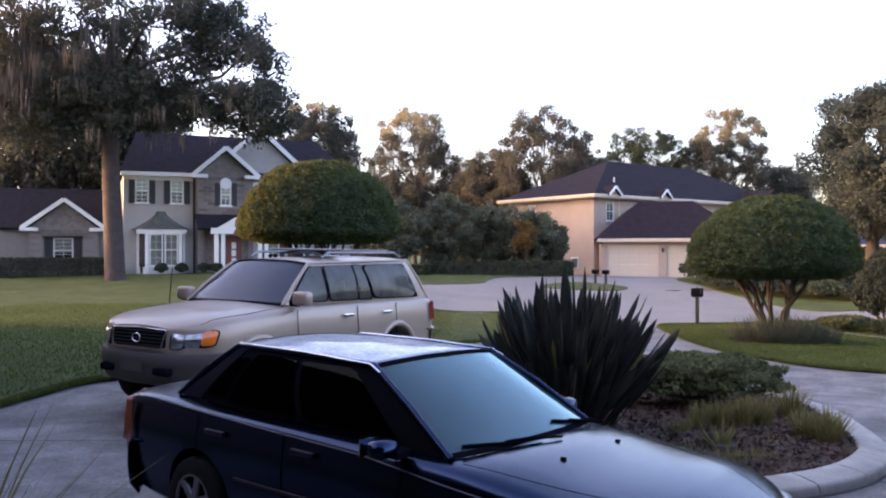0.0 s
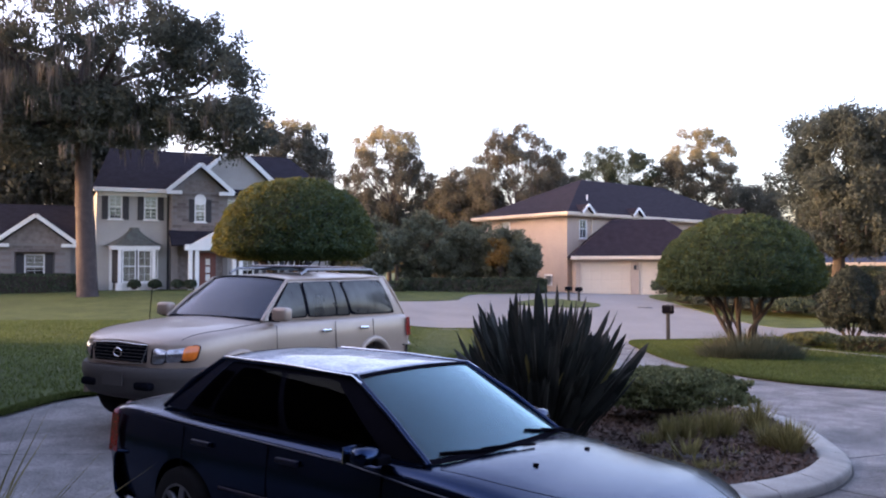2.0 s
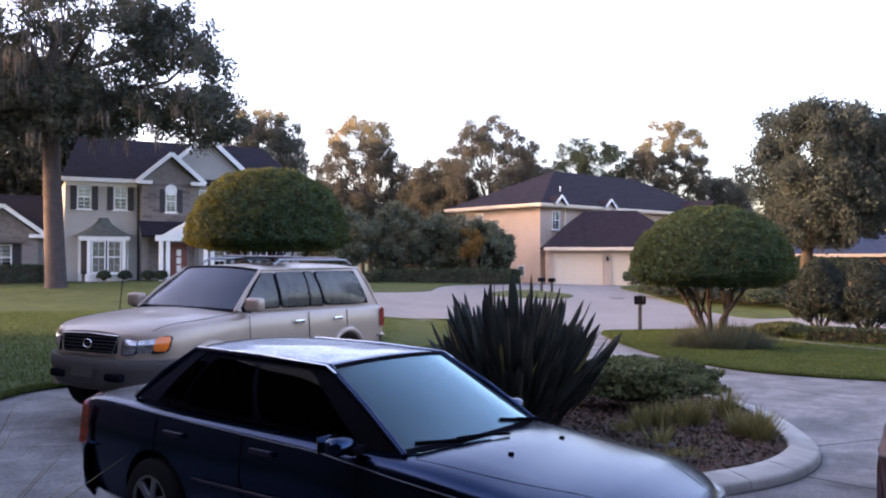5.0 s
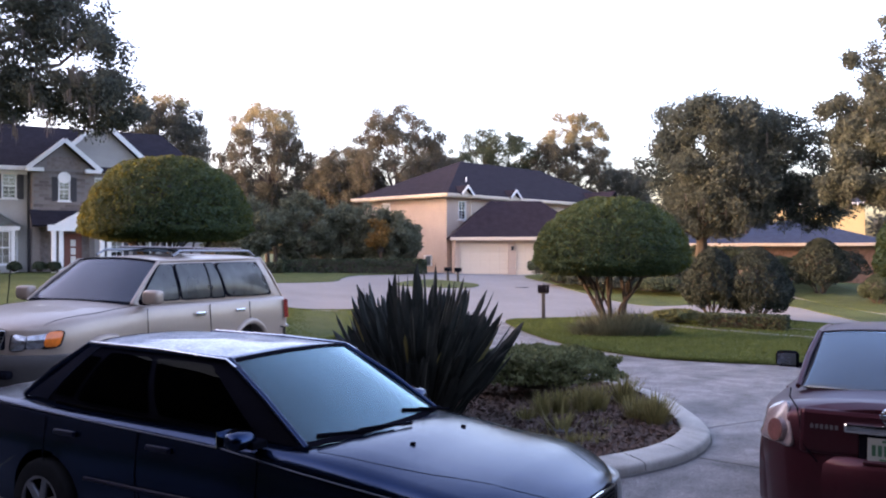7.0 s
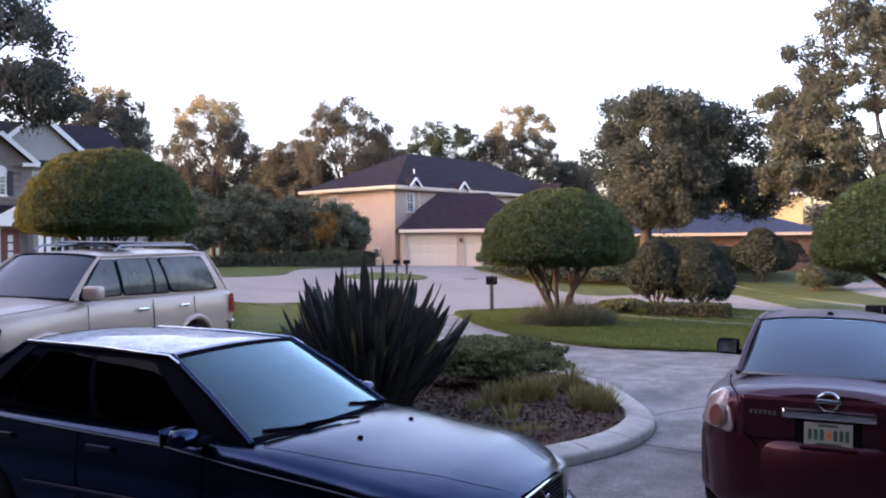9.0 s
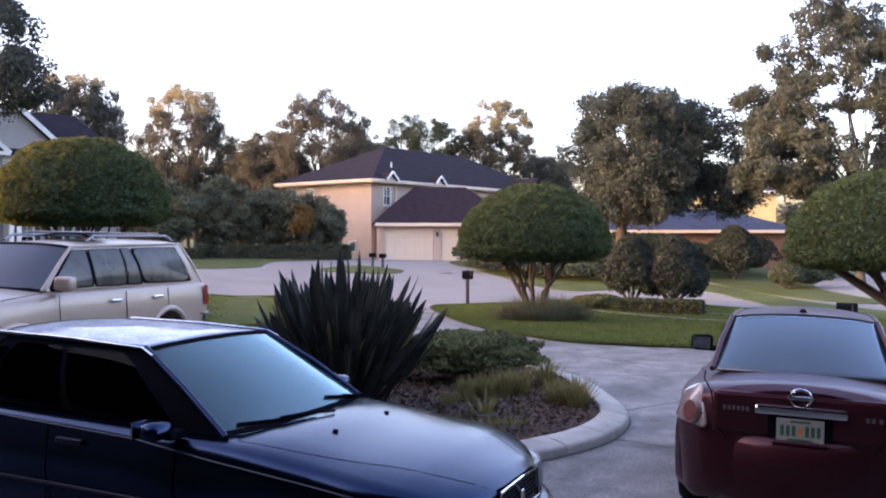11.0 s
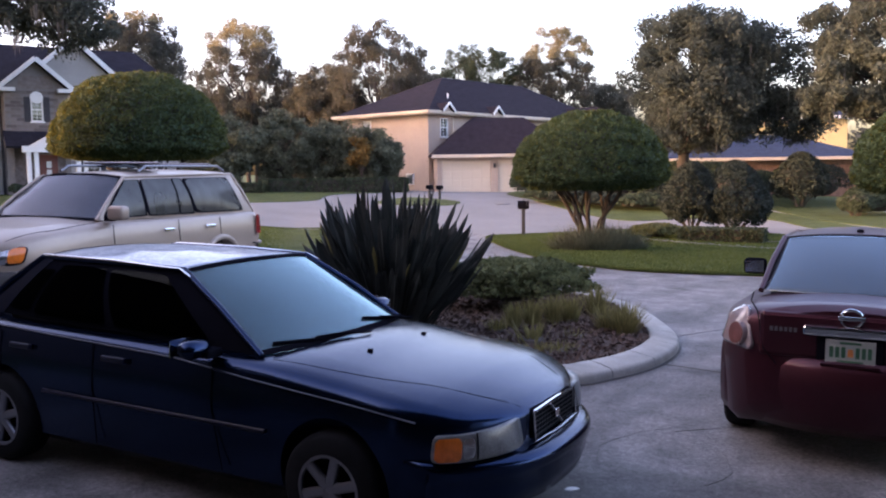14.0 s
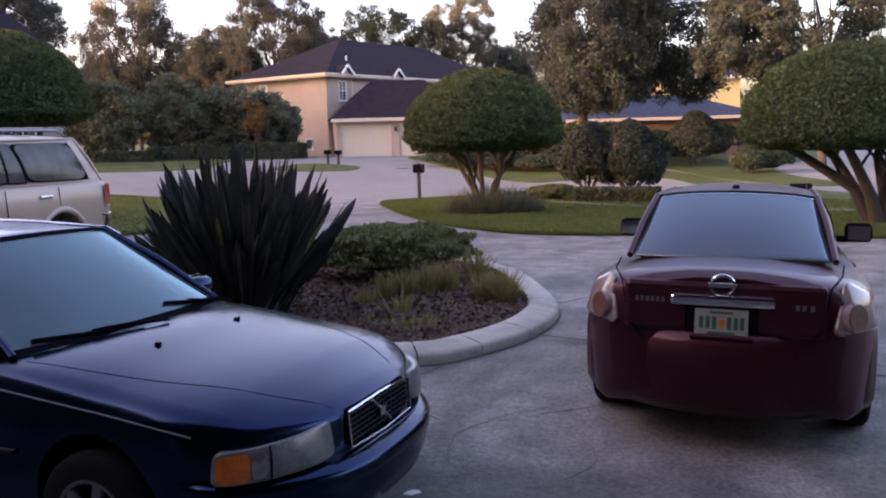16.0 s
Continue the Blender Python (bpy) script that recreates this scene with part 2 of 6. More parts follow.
    "leaf_sun_gold": leaf_mat("painted_sunlit_leaves", (0.13, 0.125, 0.085), (0.30, 0.27, 0.18), 0.55, 0.7, (1.7, 1.6, 1.35)),
    "moss": leaf_mat("hanging_moss", (0.070, 0.067, 0.066), (0.150, 0.142, 0.135), 0.45),
    "leaf_topi": leaf_mat("clipped_tree_leaves", (0.020, 0.042, 0.025), (0.060, 0.098, 0.053), 0.27, 0.6, (5.0, 2.6, 0.6)),
    "leaf_dark": leaf_mat("dark_evergreen_leaves", (0.016, 0.025, 0.021), (0.044, 0.055, 0.046), 0.22),
    "leaf_bush": leaf_mat("dark_shrub_leaves", (0.032, 0.050, 0.034), (0.080, 0.100, 0.062), 0.35),
    "leaf_hedge": leaf_mat("hedge_leaves", (0.060, 0.072, 0.032), (0.14, 0.155, 0.070), 0.3),
    "leaf_spike": leaf_mat("sword_leaves", (0.013, 0.0155, 0.0145), (0.040, 0.043, 0.038), 0.12, 0.5),
    "leaf_grass": leaf_mat("tuft_grass", (0.090, 0.078, 0.030), (0.27, 0.235, 0.090), 0.35),
    "leaf_lawn": leaf_mat("lawn_blades", (0.062, 0.092, 0.024), (0.125, 0.152, 0.045), 0.35),
    "leaf_myrtle": leaf_mat("myrtle_leaves", (0.086, 0.098, 0.066), (0.185, 0.195, 0.135), 0.48),
    "leaf_rust": leaf_mat("rust_leaves", (0.085, 0.060, 0.022), (0.19, 0.115, 0.035), 0.4),
    "stone": mat("garden_stone", (0.15, 0.125, 0.105), 0.9, vary=0.35, scale=4, bump=0.5, bump_scale=20),
    "iron": mat("black_painted_post", (0.02, 0.02, 0.022), 0.5, vary=0.2, scale=8),
}

# ---- building blocks ----


def link(name, me, material, parent=None, label=""):
    ob = new(name, me)
    if material:
        me.materials.append(M[material])
    if parent:
        ob.parent = parent
    if label:
        tagged(ob, label)
    return ob


def part(name, bm, material, parent, label="", smooth=False, sharp=35):
    """Links a bmesh as one mesh object under a thing or a part."""
    me = bpy.data.meshes.new(name)
    bm.to_mesh(me)
    bm.free()
    if smooth:
        me.polygons.foreach_set("use_smooth", [True] * len(me.polygons))
        me.set_sharp_from_angle(angle=radians(sharp))
    return link(name, me, material, parent, label)


def empty(name, m, label, category, group="", kind=""):
    ob = new(name)
    ob.empty_display_size = 0.2
    ob.matrix_world = m
    return tagged(ob, label, category, group, kind)


def box_bm(cx, cy, cz, sx, sy, sz, bevel=0.0, rot=None, bm=None):
    """A box with its centre and sizes, its edges rounded off."""
    bm = bm or bmesh.new()
    vs = bmesh.ops.create_cube(bm, size=1)["verts"]
    bmesh.ops.scale(bm, vec=(sx, sy, sz), verts=vs)
    if rot:
        bmesh.ops.rotate(bm, cent=(0, 0, 0), matrix=rot, verts=vs)
    bmesh.ops.translate(bm, vec=(cx, cy, cz), verts=vs)
    if bevel:
        es = list({e for v in vs for e in v.link_edges})
        bmesh.ops.bevel(bm, geom=es, offset=bevel, segments=2, affect="EDGES", profile=0.5)
    return bm


def cyl_bm(p, q, r0, r1, n=12, bm=None):
    """A tapered rod from p to q."""
    bm = bm or bmesh.new()
    p, q = Vector(p), Vector(q)
    d = q - p
    m = Matrix.Translation((p + q) / 2) @ d.to_track_quat("Z", "Y").to_matrix().to_4x4()
    bmesh.ops.create_cone(bm, cap_ends=True, segments=n, radius1=r0, radius2=r1, depth=d.length, matrix=m)
    return bm


def tube(points, radii, n=8, bm=None):
    """A bent, tapered stem through points."""
    bm = bm or bmesh.new()
    rings = []
    pts = [Vector(p) for p in points]
    for i, p in enumerate(pts):
        d = (pts[min(i + 1, len(pts) - 1)] - pts[max(i - 1, 0)]).normalized()
        a = d.orthogonal().normalized() if not rings else (last_a - d * last_a.dot(d)).normalized()
        last_a = a
        b = d.cross(a)
        rings.append([bm.verts.new(p + (a * math.cos(k * math.tau / n) + b * math.sin(k * math.tau / n)) * radii[i]) for k in range(n)])
    for r0, r1 in zip(rings, rings[1:]):
        for k in range(n):
            bm.faces.new((r0[k], r0[(k + 1) % n], r1[(k + 1) % n], r1[k]))
    bm.faces.new(rings[-1])
    bm.faces.new(rings[0][::-1])
    return bm


def grid_mesh(name, P, closed=False):
    """A mesh from an array of points, rows x columns x 3."""
    r, c = P.shape[:2]
    faces = [(i * c + j, i * c + j + 1, (i + 1) * c + j + 1, (i + 1) * c + j) for i in range(r - 1) for j in range(c - 1)]
    me = bpy.data.meshes.new(name)
    me.from_pydata(P.reshape(-1, 3).tolist(), [], faces)
    return me


def cards(name, V, k=4):
    """A mesh of loose leaves: V holds n x k corners."""
    n = len(V)
    me = bpy.data.meshes.new(name)
    me.vertices.add(n * k)
    me.vertices.foreach_set("co", V.reshape(-1).astype(np.float32))
    me.loops.add(n * k)
    me.loops.foreach_set("vertex_index", np.arange(n * k, dtype=np.int32))
    me.polygons.add(n)
    me.polygons.foreach_set("loop_start", np.arange(0, n * k, k, dtype=np.int32))
    me.update(calc_edges=True)
    return me


def unit(v):
    return v / np.maximum(np.linalg.norm(v, axis=-1, keepdims=True), 1e-9)


def leaf_quads(rng, at, size, out=None, lean=0.5, slim=0.55):
    """Pointed leaves, one at each place: turned by chance, partly facing the way out."""
    n = len(at)
    nrm = rng.normal(size=(n, 3))
    if out is not None:
        nrm = unit(nrm) * lean + out * (1 - lean) + 1e-6
    nrm = unit(nrm)
    a = unit(np.cross(nrm, rng.normal(size=(n, 3))))
    b = np.cross(nrm, a)
    s = (size * rng.uniform(0.6, 1.35, n))[:, None]
    bend = nrm * s * 0.12
    return np.stack([at - a * s, at + b * s * slim - bend, at + a * s, at - b * s * slim - bend], 1)


def smooth_step(a, b, v):
    t = np.clip((np.asarray(v, float) - a) / (b - a), 0, 1)
    return t * t * (3 - 2 * t)


def ground_z(x, y):
    """The lie of the land: falls to the side at the house, dips to the street and rises behind it."""
    x, y = np.asarray(x, float), np.asarray(y, float)
    z = -0.0218 * np.clip(x, -6, 14)
    z = z + 0.2 * smooth_step(8, 12, y) * (1 - smooth_step(-2.5, 0.5, x)) * (1 - smooth_step(25, 48, y))
    z = z - 0.09 * smooth_step(14, 26, y)
    return z + 0.89 * smooth_step(30, 56, y) * (1 - smooth_step(20, 45, x))


def gz(x, y):
    return float(ground_z(x, y))

# ---- ground, paving and lawns ----
from mathutils import geometry


def rounded(points, n=6):
    """A closed, smooth line through the corners of a plan."""
    p = np.array(points, float)
    out = []
    for i in range(len(p)):
        a, b, c, d = p[i - 1], p[i], p[(i + 1) % len(p)], p[(i + 2) % len(p)]
        for k in range(n):
            t = k / n
            out.append(0.5 * (2 * b + (c - a) * t + (2 * a - 5 * b + 4 * c - d) * t * t + (3 * b - a - 3 * c + d) * t ** 3))
    return np.array(out)


def sheet(name, outline, lift, material, step=1.2, skirt=0.06, swell=0.0):
    """A piece of ground laid over the lie of the land, with an edge that goes down."""
    lo, hi = outline.min(0), outline.max(0)
    xs, ys = np.arange(lo[0], hi[0], step), np.arange(lo[1], hi[1], step)
    inner = [Vector((x, y)) for x in xs for y in ys]
    n = len(outline)
    pts = [Vector(p) for p in outline] + inner
    vs, es, fs, *_ = geometry.delaunay_2d_cdt(pts, [(i, (i + 1) % n) for i in range(n)], [], 1, 1e-4)
    P = np.array([(v.x, v.y) for v in vs])
    z = ground_z(P[:, 0], P[:, 1]) + lift
    verts = [(float(a), float(b), float(c)) for (a, b), c in zip(P, z)]
    faces = [tuple(f) for f in fs]
    if skirt:
        edge = {}
        for f in faces:
            for a, b in zip(f, f[1:] + f[:1]):
                edge[(a, b)] = edge.get((a, b), 0) + 1
        for a, b in [e for e in edge if (e[1], e[0]) not in edge]:
            k = len(verts)
            verts += [(verts[a][0], verts[a][1], verts[a][2] - skirt), (verts[b][0], verts[b][1], verts[b][2] - skirt)]
            faces.append((b, a, k, k + 1))
    me = bpy.data.meshes.new(name)
    me.from_pydata(verts, [], faces)
    return link(name, me, material)


def inside(P, outline):
    """Which of the places lie within an outline."""
    x, y = P[:, 0], P[:, 1]
    r = np.zeros(len(P), bool)
    for (x0, y0), (x1, y1) in zip(outline, np.roll(outline, -1, 0)):
        cross = (y0 > y) != (y1 > y)
        r ^= cross & (x < (x1 - x0) * (y - y0) / (y1 - y0 + 1e-12) + x0)
    return r


# one sheet out to the horizon
rad = np.concatenate([np.linspace(0, 70, 36), np.geomspace(75, 3000, 18)])
ang = np.linspace(0, math.tau, 97)
GX, GY = np.outer(rad, np.cos(ang)) + 5, np.outer(rad, np.sin(ang)) + 25
me = grid_mesh("ground", np.stack([GX, GY, ground_z(GX, GY) - 0.07], -1))
tagged(link("ground", me, "lawn"), "wide green turf ground reaching the horizon", "ground", kind="structure")

DRIVE = np.array([(-10, -3.0), (24, -3.0), (24, 11), (19, 13), (19, 20), (10, 27.9), (6.6, 28.4), (2.4, 30.9), (-3, 31.4), (-12, 24)], float)
tagged(sheet("driveway", DRIVE, 0.0, "concrete", 0.9), "stained grey concrete drive with dark damp patches", "driveway", kind="structure")
STREET = np.array([(-9, 30), (-3, 31.42), (2.4, 30.92), (6.6, 28.42), (10, 27.92), (19.02, 20), (19.02, 13), (24.02, 11), (30, 11), (30, 24), (60, 48), (130, 110), (130, 140), (45, 66), (20, 62), (6, 60), (-2, 58), (-9, 48)], float)
tagged(sheet("road", STREET, 0.004, "street", 1.5), "pale concrete cul-de-sac and neighbours' drives", "road", kind="structure")

LAWN_L = rounded([(-70, -6), (-9, 1), (-6.4, 7.5), (-5.35, 10.3), (-4.95, 11.6), (-4.4, 12.4), (-2.6, 15.4), (0, 19.8), (1.7, 22.6), (2.7, 26), (2.7, 29.6), (1.7, 31.3), (-1, 30.9), (-4, 32), (-6, 36), (-6.5, 41), (-4.5, 44.3),
                  (-1.6, 44.8), (1.0, 46.2), (1.6, 48.8), (2.6, 51.5), (6.0, 54.4), (7.4, 60), (7, 95), (-70, 95)])
LAWN_R = rounded([(6.2, 26.9), (5.85, 23.4), (5.85, 20.4), (6.1, 18.5), (6.75, 16.8), (7.7, 16), (9, 15.4), (12.3, 13.8), (14.5, 12.3), (17, 11.0), (19.5, 11.6), (19.4, 17), (17.6, 22), (16.3, 26.2), (15, 29.3), (12.5, 30.2), (9.4, 28.6), (7.5, 27.8)])
LAWN_F = rounded([(13.5, 54), (13.2, 46), (13.3, 41), (14, 35.2), (17, 35.4), (20.0, 34.2), (19.3, 30), (18.1, 25), (18.5, 20.5), (20.4, 20.5), (20.7, 26.8), (22.4, 38), (21, 45), (24, 56), (20, 64)])
LAWN_G = rounded([(23.5, 41), (21.6, 29), (23.5, 27), (27.5, 36.6), (38, 46), (52, 62), (48, 72), (30, 64)])
LAWN_M = rounded([(4.2, 45.1), (5.4, 47.4), (6.9, 48.3), (8.7, 45.6), (7.9, 43.4), (6.2, 43.2), (4.7, 43.9)])
LAWN_H = rounded([(34, 36), (40, 30), (70, 40), (110, 75), (90, 72), (60, 50), (46, 44)])
for nm, line in (("lawn_left", LAWN_L), ("lawn_right", LAWN_R), ("lawn_far", LAWN_F), ("lawn_far_side", LAWN_G), ("lawn_beyond", LAWN_H), ("lawn_island", LAWN_M)):
    tagged(sheet(nm, line, 0.035, "lawn", 1.0 if nm != "lawn_left" else 2.0), "mown green lawn with thick turf edge", "lawn", kind="structure")
PATH_STRIP = np.array([(10.6, 26.3), (11.4, 24.2), (12.4, 22.3), (13.6, 20.6), (16, 18.2), (18.4, 16.6), (18.6, 17.0), (16.3, 18.6), (13.95, 20.9), (12.75, 22.5), (11.75, 24.4), (10.95, 26.4)])
tagged(sheet("pavement", PATH_STRIP, 0.05, "street", 0.8), "narrow pale concrete footpath across the lawn", "path", kind="structure")

# the planted island in the drive, with its cast kerb
ISLAND = rounded([(2.5, 7.5), (3.1, 7.68), (3.7, 8.1), (4.2, 8.7), (4.5, 9.35), (4.75, 10.5), (4.87, 11.6), (4.6, 12.8), (3.6, 13.4), (2, 12.8), (0.6, 11.6), (-0.1, 10.2), (0.1, 8.9), (1.2, 7.85)], 6)
cen = ISLAND.mean(0)
tang = unit(np.roll(ISLAND, -1, 0) - np.roll(ISLAND, 1, 0))
inward = np.stack([-tang[:, 1], tang[:, 0]], 1)
inward *= np.sign(np.sum(inward * (cen - ISLAND), 1, keepdims=True))
BED = ISLAND + inward * 0.27
tagged(sheet("planting_bed", BED, 0.09, "soil", 0.35, 0.1), "dark brown bark mulch bed inside a concrete kerb", "flower bed", kind="structure")
kerb = empty("kerb", Matrix.Identity(4), "low rounded cast concrete kerb round the planted bed", "kerb", kind="structure")
prof = np.array([(-0.05, -0.05), (-0.05, 0.0), (-0.046, 0.072), (-0.036, 0.092), (-0.01, 0.106), (0.12, 0.130), (0.24, 0.142), (0.272, 0.134), (0.285, 0.10), (0.285, -0.02)])
for s in range(0, len(ISLAND), 6):
    idx = np.arange(s, s + 7) % len(ISLAND)
    rows = []
    for j, i in enumerate(idx):
        p, q = ISLAND[i], inward[i]
        shift = tang[i] * (0.006 if j == 0 else -0.006 if j == 6 else 0)
        rows.append([(p[0] + q[0] * a + shift[0], p[1] + q[1] * a + shift[1], gz(p[0], p[1]) + h) for a, h in prof])
    me = grid_mesh("kerb_segment", np.array(rows))
    me.polygons.foreach_set("use_smooth", [True] * len(me.polygons))
    link("kerb_segment", me, "kerb", kerb)
# dark strip draws the dirt and shadow line where kerb meets drive
foot_line = ISLAND - inward * 0.055
foot_strip = tube([(*p, gz(*p) + 0.002) for p in foot_line] + [(*foot_line[0], gz(*foot_line[0]) + 0.002)], [0.016] * (len(ISLAND) + 1), 6)
part("kerb_foot_shade", foot_strip, "joint", kerb, "dark line of dirt and painted shadow along the kerb's foot")
# bark chips strewn on the bed
rng = np.random.default_rng(5)
C = rng.uniform(BED.min(0), BED.max(0), (16000, 2))
C = C[inside(C, BED)]
C3 = np.stack([C[:, 0], C[:, 1], ground_z(C[:, 0], C[:, 1]) + 0.098 + rng.uniform(0, 0.03, len(C))], 1)
up = np.tile((0, 0, 1.0), (len(C), 1))
tagged(link("bark_chips", cards("bark_chips", leaf_quads(rng, C3, 0.035, up, 0.5, 0.45)), "chips"), "loose reddish brown bark chips on the bed", "mulch", kind="stuff")

# grass blades where the lawns come near, thickest along their edges


def blades(name, line, box, n, h, seed, edge_n=0):
    r = np.random.default_rng(seed)
    p = r.uniform((box[0], box[1]), (box[2], box[3]), (n, 2))
    p = p[inside(p, line)]
    if edge_n:
        k = r.integers(0, len(line), edge_n)
        q = line[k] + (np.roll(line, -1, 0)[k] - line[k]) * r.uniform(0, 1, (edge_n, 1)) + r.normal(0, 0.03, (edge_n, 2))
        ok = (q[:, 0] > box[0]) & (q[:, 0] < box[2]) & (q[:, 1] > box[1]) & (q[:, 1] < box[3])
        p = np.concatenate([p, q[ok]])
    base = np.stack([p[:, 0], p[:, 1], ground_z(p[:, 0], p[:, 1]) + 0.03], 1)
    a = r.uniform(0, math.tau, len(p))
    side = np.stack([np.cos(a), np.sin(a), 0 * a], 1) * (0.010 * r.uniform(0.7, 1.6, len(p)))[:, None]
    tip = base + np.stack([r.normal(0, 0.35, len(p)), r.normal(0, 0.35, len(p)), np.ones(len(p))], 1) * (h * r.uniform(0.5, 1.3, len(p)))[:, None]
    tagged(link(name, cards(name, np.stack([base - side, base + side, tip], 1), 3), "leaf_lawn"), "short mown grass blades of the lawn", "grass", kind="stuff")


blades("grass_left", LAWN_L, (-16, 6, 3.2, 32), 130000, 0.055, 1, 150000)
blades("grass_right", LAWN_R, (5.5, 11, 19.5, 31), 190000, 0.05, 2, 60000)

# ---- houses ----


def wall(house, name, u0, u1, z0, z1, y, holes, material, thick=0.3):
    """An upright wall along the house's front line at depth y, with openings through it."""
    us = sorted({u0, u1, *[u for h in holes for u in h[:2] if u0 < u < u1]})
    zs = sorted({z0, z1, *[z for h in holes for z in h[2:] if z0 < z < z1]})
    bm = bmesh.new()
    grid = {}

    def at(i, j, k):
        if (i, j, k) not in grid:
            grid[i, j, k] = bm.verts.new((us[i], y + thick * k, zs[j]))
        return grid[i, j, k]

    solid = {(i, j) for i in range(len(us) - 1) for j in range(len(zs) - 1)
             if not any(h[0] < (us[i] + us[i + 1]) / 2 < h[1] and h[2] < (zs[j] + zs[j + 1]) / 2 < h[3] for h in holes)}
    for i, j in solid:
        bm.faces.new((at(i, j, 0), at(i + 1, j, 0), at(i + 1, j + 1, 0), at(i, j + 1, 0)))
        bm.faces.new((at(i, j, 1), at(i, j + 1, 1), at(i + 1, j + 1, 1), at(i + 1, j, 1)))
        for di, dj, e0, e1 in ((-1, 0, (0, 0), (0, 1)), (1, 0, (1, 0), (1, 1)), (0, -1, (0, 0), (1, 0)), (0, 1, (0, 1), (1, 1))):
            if (i + di, j + dj) not in solid:
                a, b = (i + e0[0], j + e0[1]), (i + e1[0], j + e1[1])
                bm.faces.new((at(*a, 0), at(*b, 0), at(*b, 1), at(*a, 1)))
    bmesh.ops.recalc_face_normals(bm, faces=bm.faces)
    return part(name, bm, material, house)


def side_wall(house, x, y0, y1, z0, z1, material, thick=0.3):
    return part("wall", box_bm(x, (y0 + y1) / 2, (z0 + z1) / 2, thick, y1 - y0, z1 - z0), material, house)


def gable(house, u0, u1, zb, apex, y, material, thick=0.3):
    """A triangular wall under a gable roof."""
    bm = bmesh.new()
    f = [bm.verts.new(p) for p in ((u0, y, zb), (u1, y, zb), ((u0 + u1) / 2, y, apex))]
    b = [bm.verts.new((v.co.x, y + thick, v.co.z)) for v in f]
    bm.faces.new(f)
    bm.faces.new(b[::-1])
    for i in range(3):
        bm.faces.new((f[i], b[i], b[(i + 1) % 3], f[(i + 1) % 3]))
    bmesh.ops.recalc_face_normals(bm, faces=bm.faces)
    return part("gable", bm, material, house)


def roof(house, quads, material, thick=0.14, name="roof"):
    """Roof slopes with thickness, each given by its corners from the eaves up."""
    bm = bmesh.new()
    for q in quads:
        n = (Vector(q[1]) - Vector(q[0])).cross(Vector(q[2]) - Vector(q[0]))
        bm.faces.new([bm.verts.new(p) for p in (q if n.z > 0 else q[::-1])])
    bmesh.ops.remove_doubles(bm, verts=bm.verts, dist=0.001)
    bmesh.ops.solidify(bm, geom=bm.faces[:], thickness=thick)
    return part(name, bm, material, house)


def bar(house, name, p, q, w, h, material="white"):
    """A straight trim board between two places."""
    p, q = Vector(p), Vector(q)
    d = q - p
    m = d.to_track_quat("X", "Z").to_matrix()
    bm = box_bm(0, 0, 0, d.length, w, h, 0.01)
    bmesh.ops.rotate(bm, cent=(0, 0, 0), matrix=m, verts=bm.verts)
    bmesh.ops.translate(bm, vec=(p + q) / 2, verts=bm.verts)
    return part(name, bm, material, house)


def window(house, u0, u1, z0, z1, y, cols=2, rows=2, blind=0.5, frame_w=0.07, shutters=0.0):
    """A sash window in its opening: frame, glazing bars, a pane, a blind behind it, with shutters beside it if it has any."""
    w, h, cu, cz = u1 - u0, z1 - z0, (u0 + u1) / 2, (z0 + z1) / 2
    bm = bmesh.new()
    for x in (u0 + frame_w / 2, u1 - frame_w / 2):
        box_bm(x, y + 0.05, cz, frame_w, 0.12, h, bm=bm)
    for z in (z0 + frame_w / 2, z1 - frame_w / 2, cz):
        box_bm(cu, y + 0.05, z, w - 2 * frame_w, 0.10, frame_w, bm=bm)
    win = part("window", bm, "white", house)
    pane = part("pane", box_bm(cu, y + 0.075, cz, w - frame_w, 0.012, h - frame_w), "pane", win)
    pane.visible_shadow = False
    bm = bmesh.new()
    for i in range(1, cols):
        box_bm(u0 + w * i / cols, y + 0.06, cz, 0.022, 0.03, h - frame_w, bm=bm)
    for zb, zt in ((z0, cz), (cz, z1)):
        for i in range(1, rows):
            box_bm(cu, y + 0.06, zb + (zt - zb) * i / rows, w - frame_w, 0.028, 0.022, bm=bm)
    part("glazing_grid", bm, "white", win)
    part("sill", box_bm(cu, y - 0.02, z0 - 0.04, w + 0.16, 0.22, 0.08, 0.01), "white", win)
    if blind:
        part("blind", box_bm(cu, y + 0.13, z1 - h * blind / 2, w, 0.02, h * blind), "blind", win)
    # dark panel behind the pane stands in for the unlit room
    part("unlit_room_panel", box_bm(cu, y + 0.34, cz, w + 0.1, 0.04, h + 0.1), "interior", win)
    if shutters:
        for x in (u0 - shutters / 2 - 0.03, u1 + shutters / 2 + 0.03):
            bm = box_bm(x, y - 0.025, cz, shutters, 0.045, h + 0.06)
            for k in range(14):
                box_bm(x, y - 0.052, z0 + h * (k + 0.5) / 14, shutters - 0.1, 0.02, h / 14 * 0.6, bm=bm)
            part("shutter", bm, "shutter", house, "dark louvred shutter")
    return win


def bricks(parent, u0, u1, z0, z1, y, holes, lim=300, tall=0.20, long=0.58):
    """Face bricks in running bond, set proud of their mortar."""
    bm = box_bm(0, 0, 0, long - 0.03, 0.05, tall - 0.025)
    me = bpy.data.meshes.new("brick")
    bm.to_mesh(me)
    bm.free()
    me.materials.append(M["brick"])
    n, row, z = 0, 0, z0 + tall / 2
    while z < z1 - tall * 0.4:
        u = u0 + (long / 2 if row % 2 == 0 else long)
        while u < u1 - long * 0.4 and n < lim:
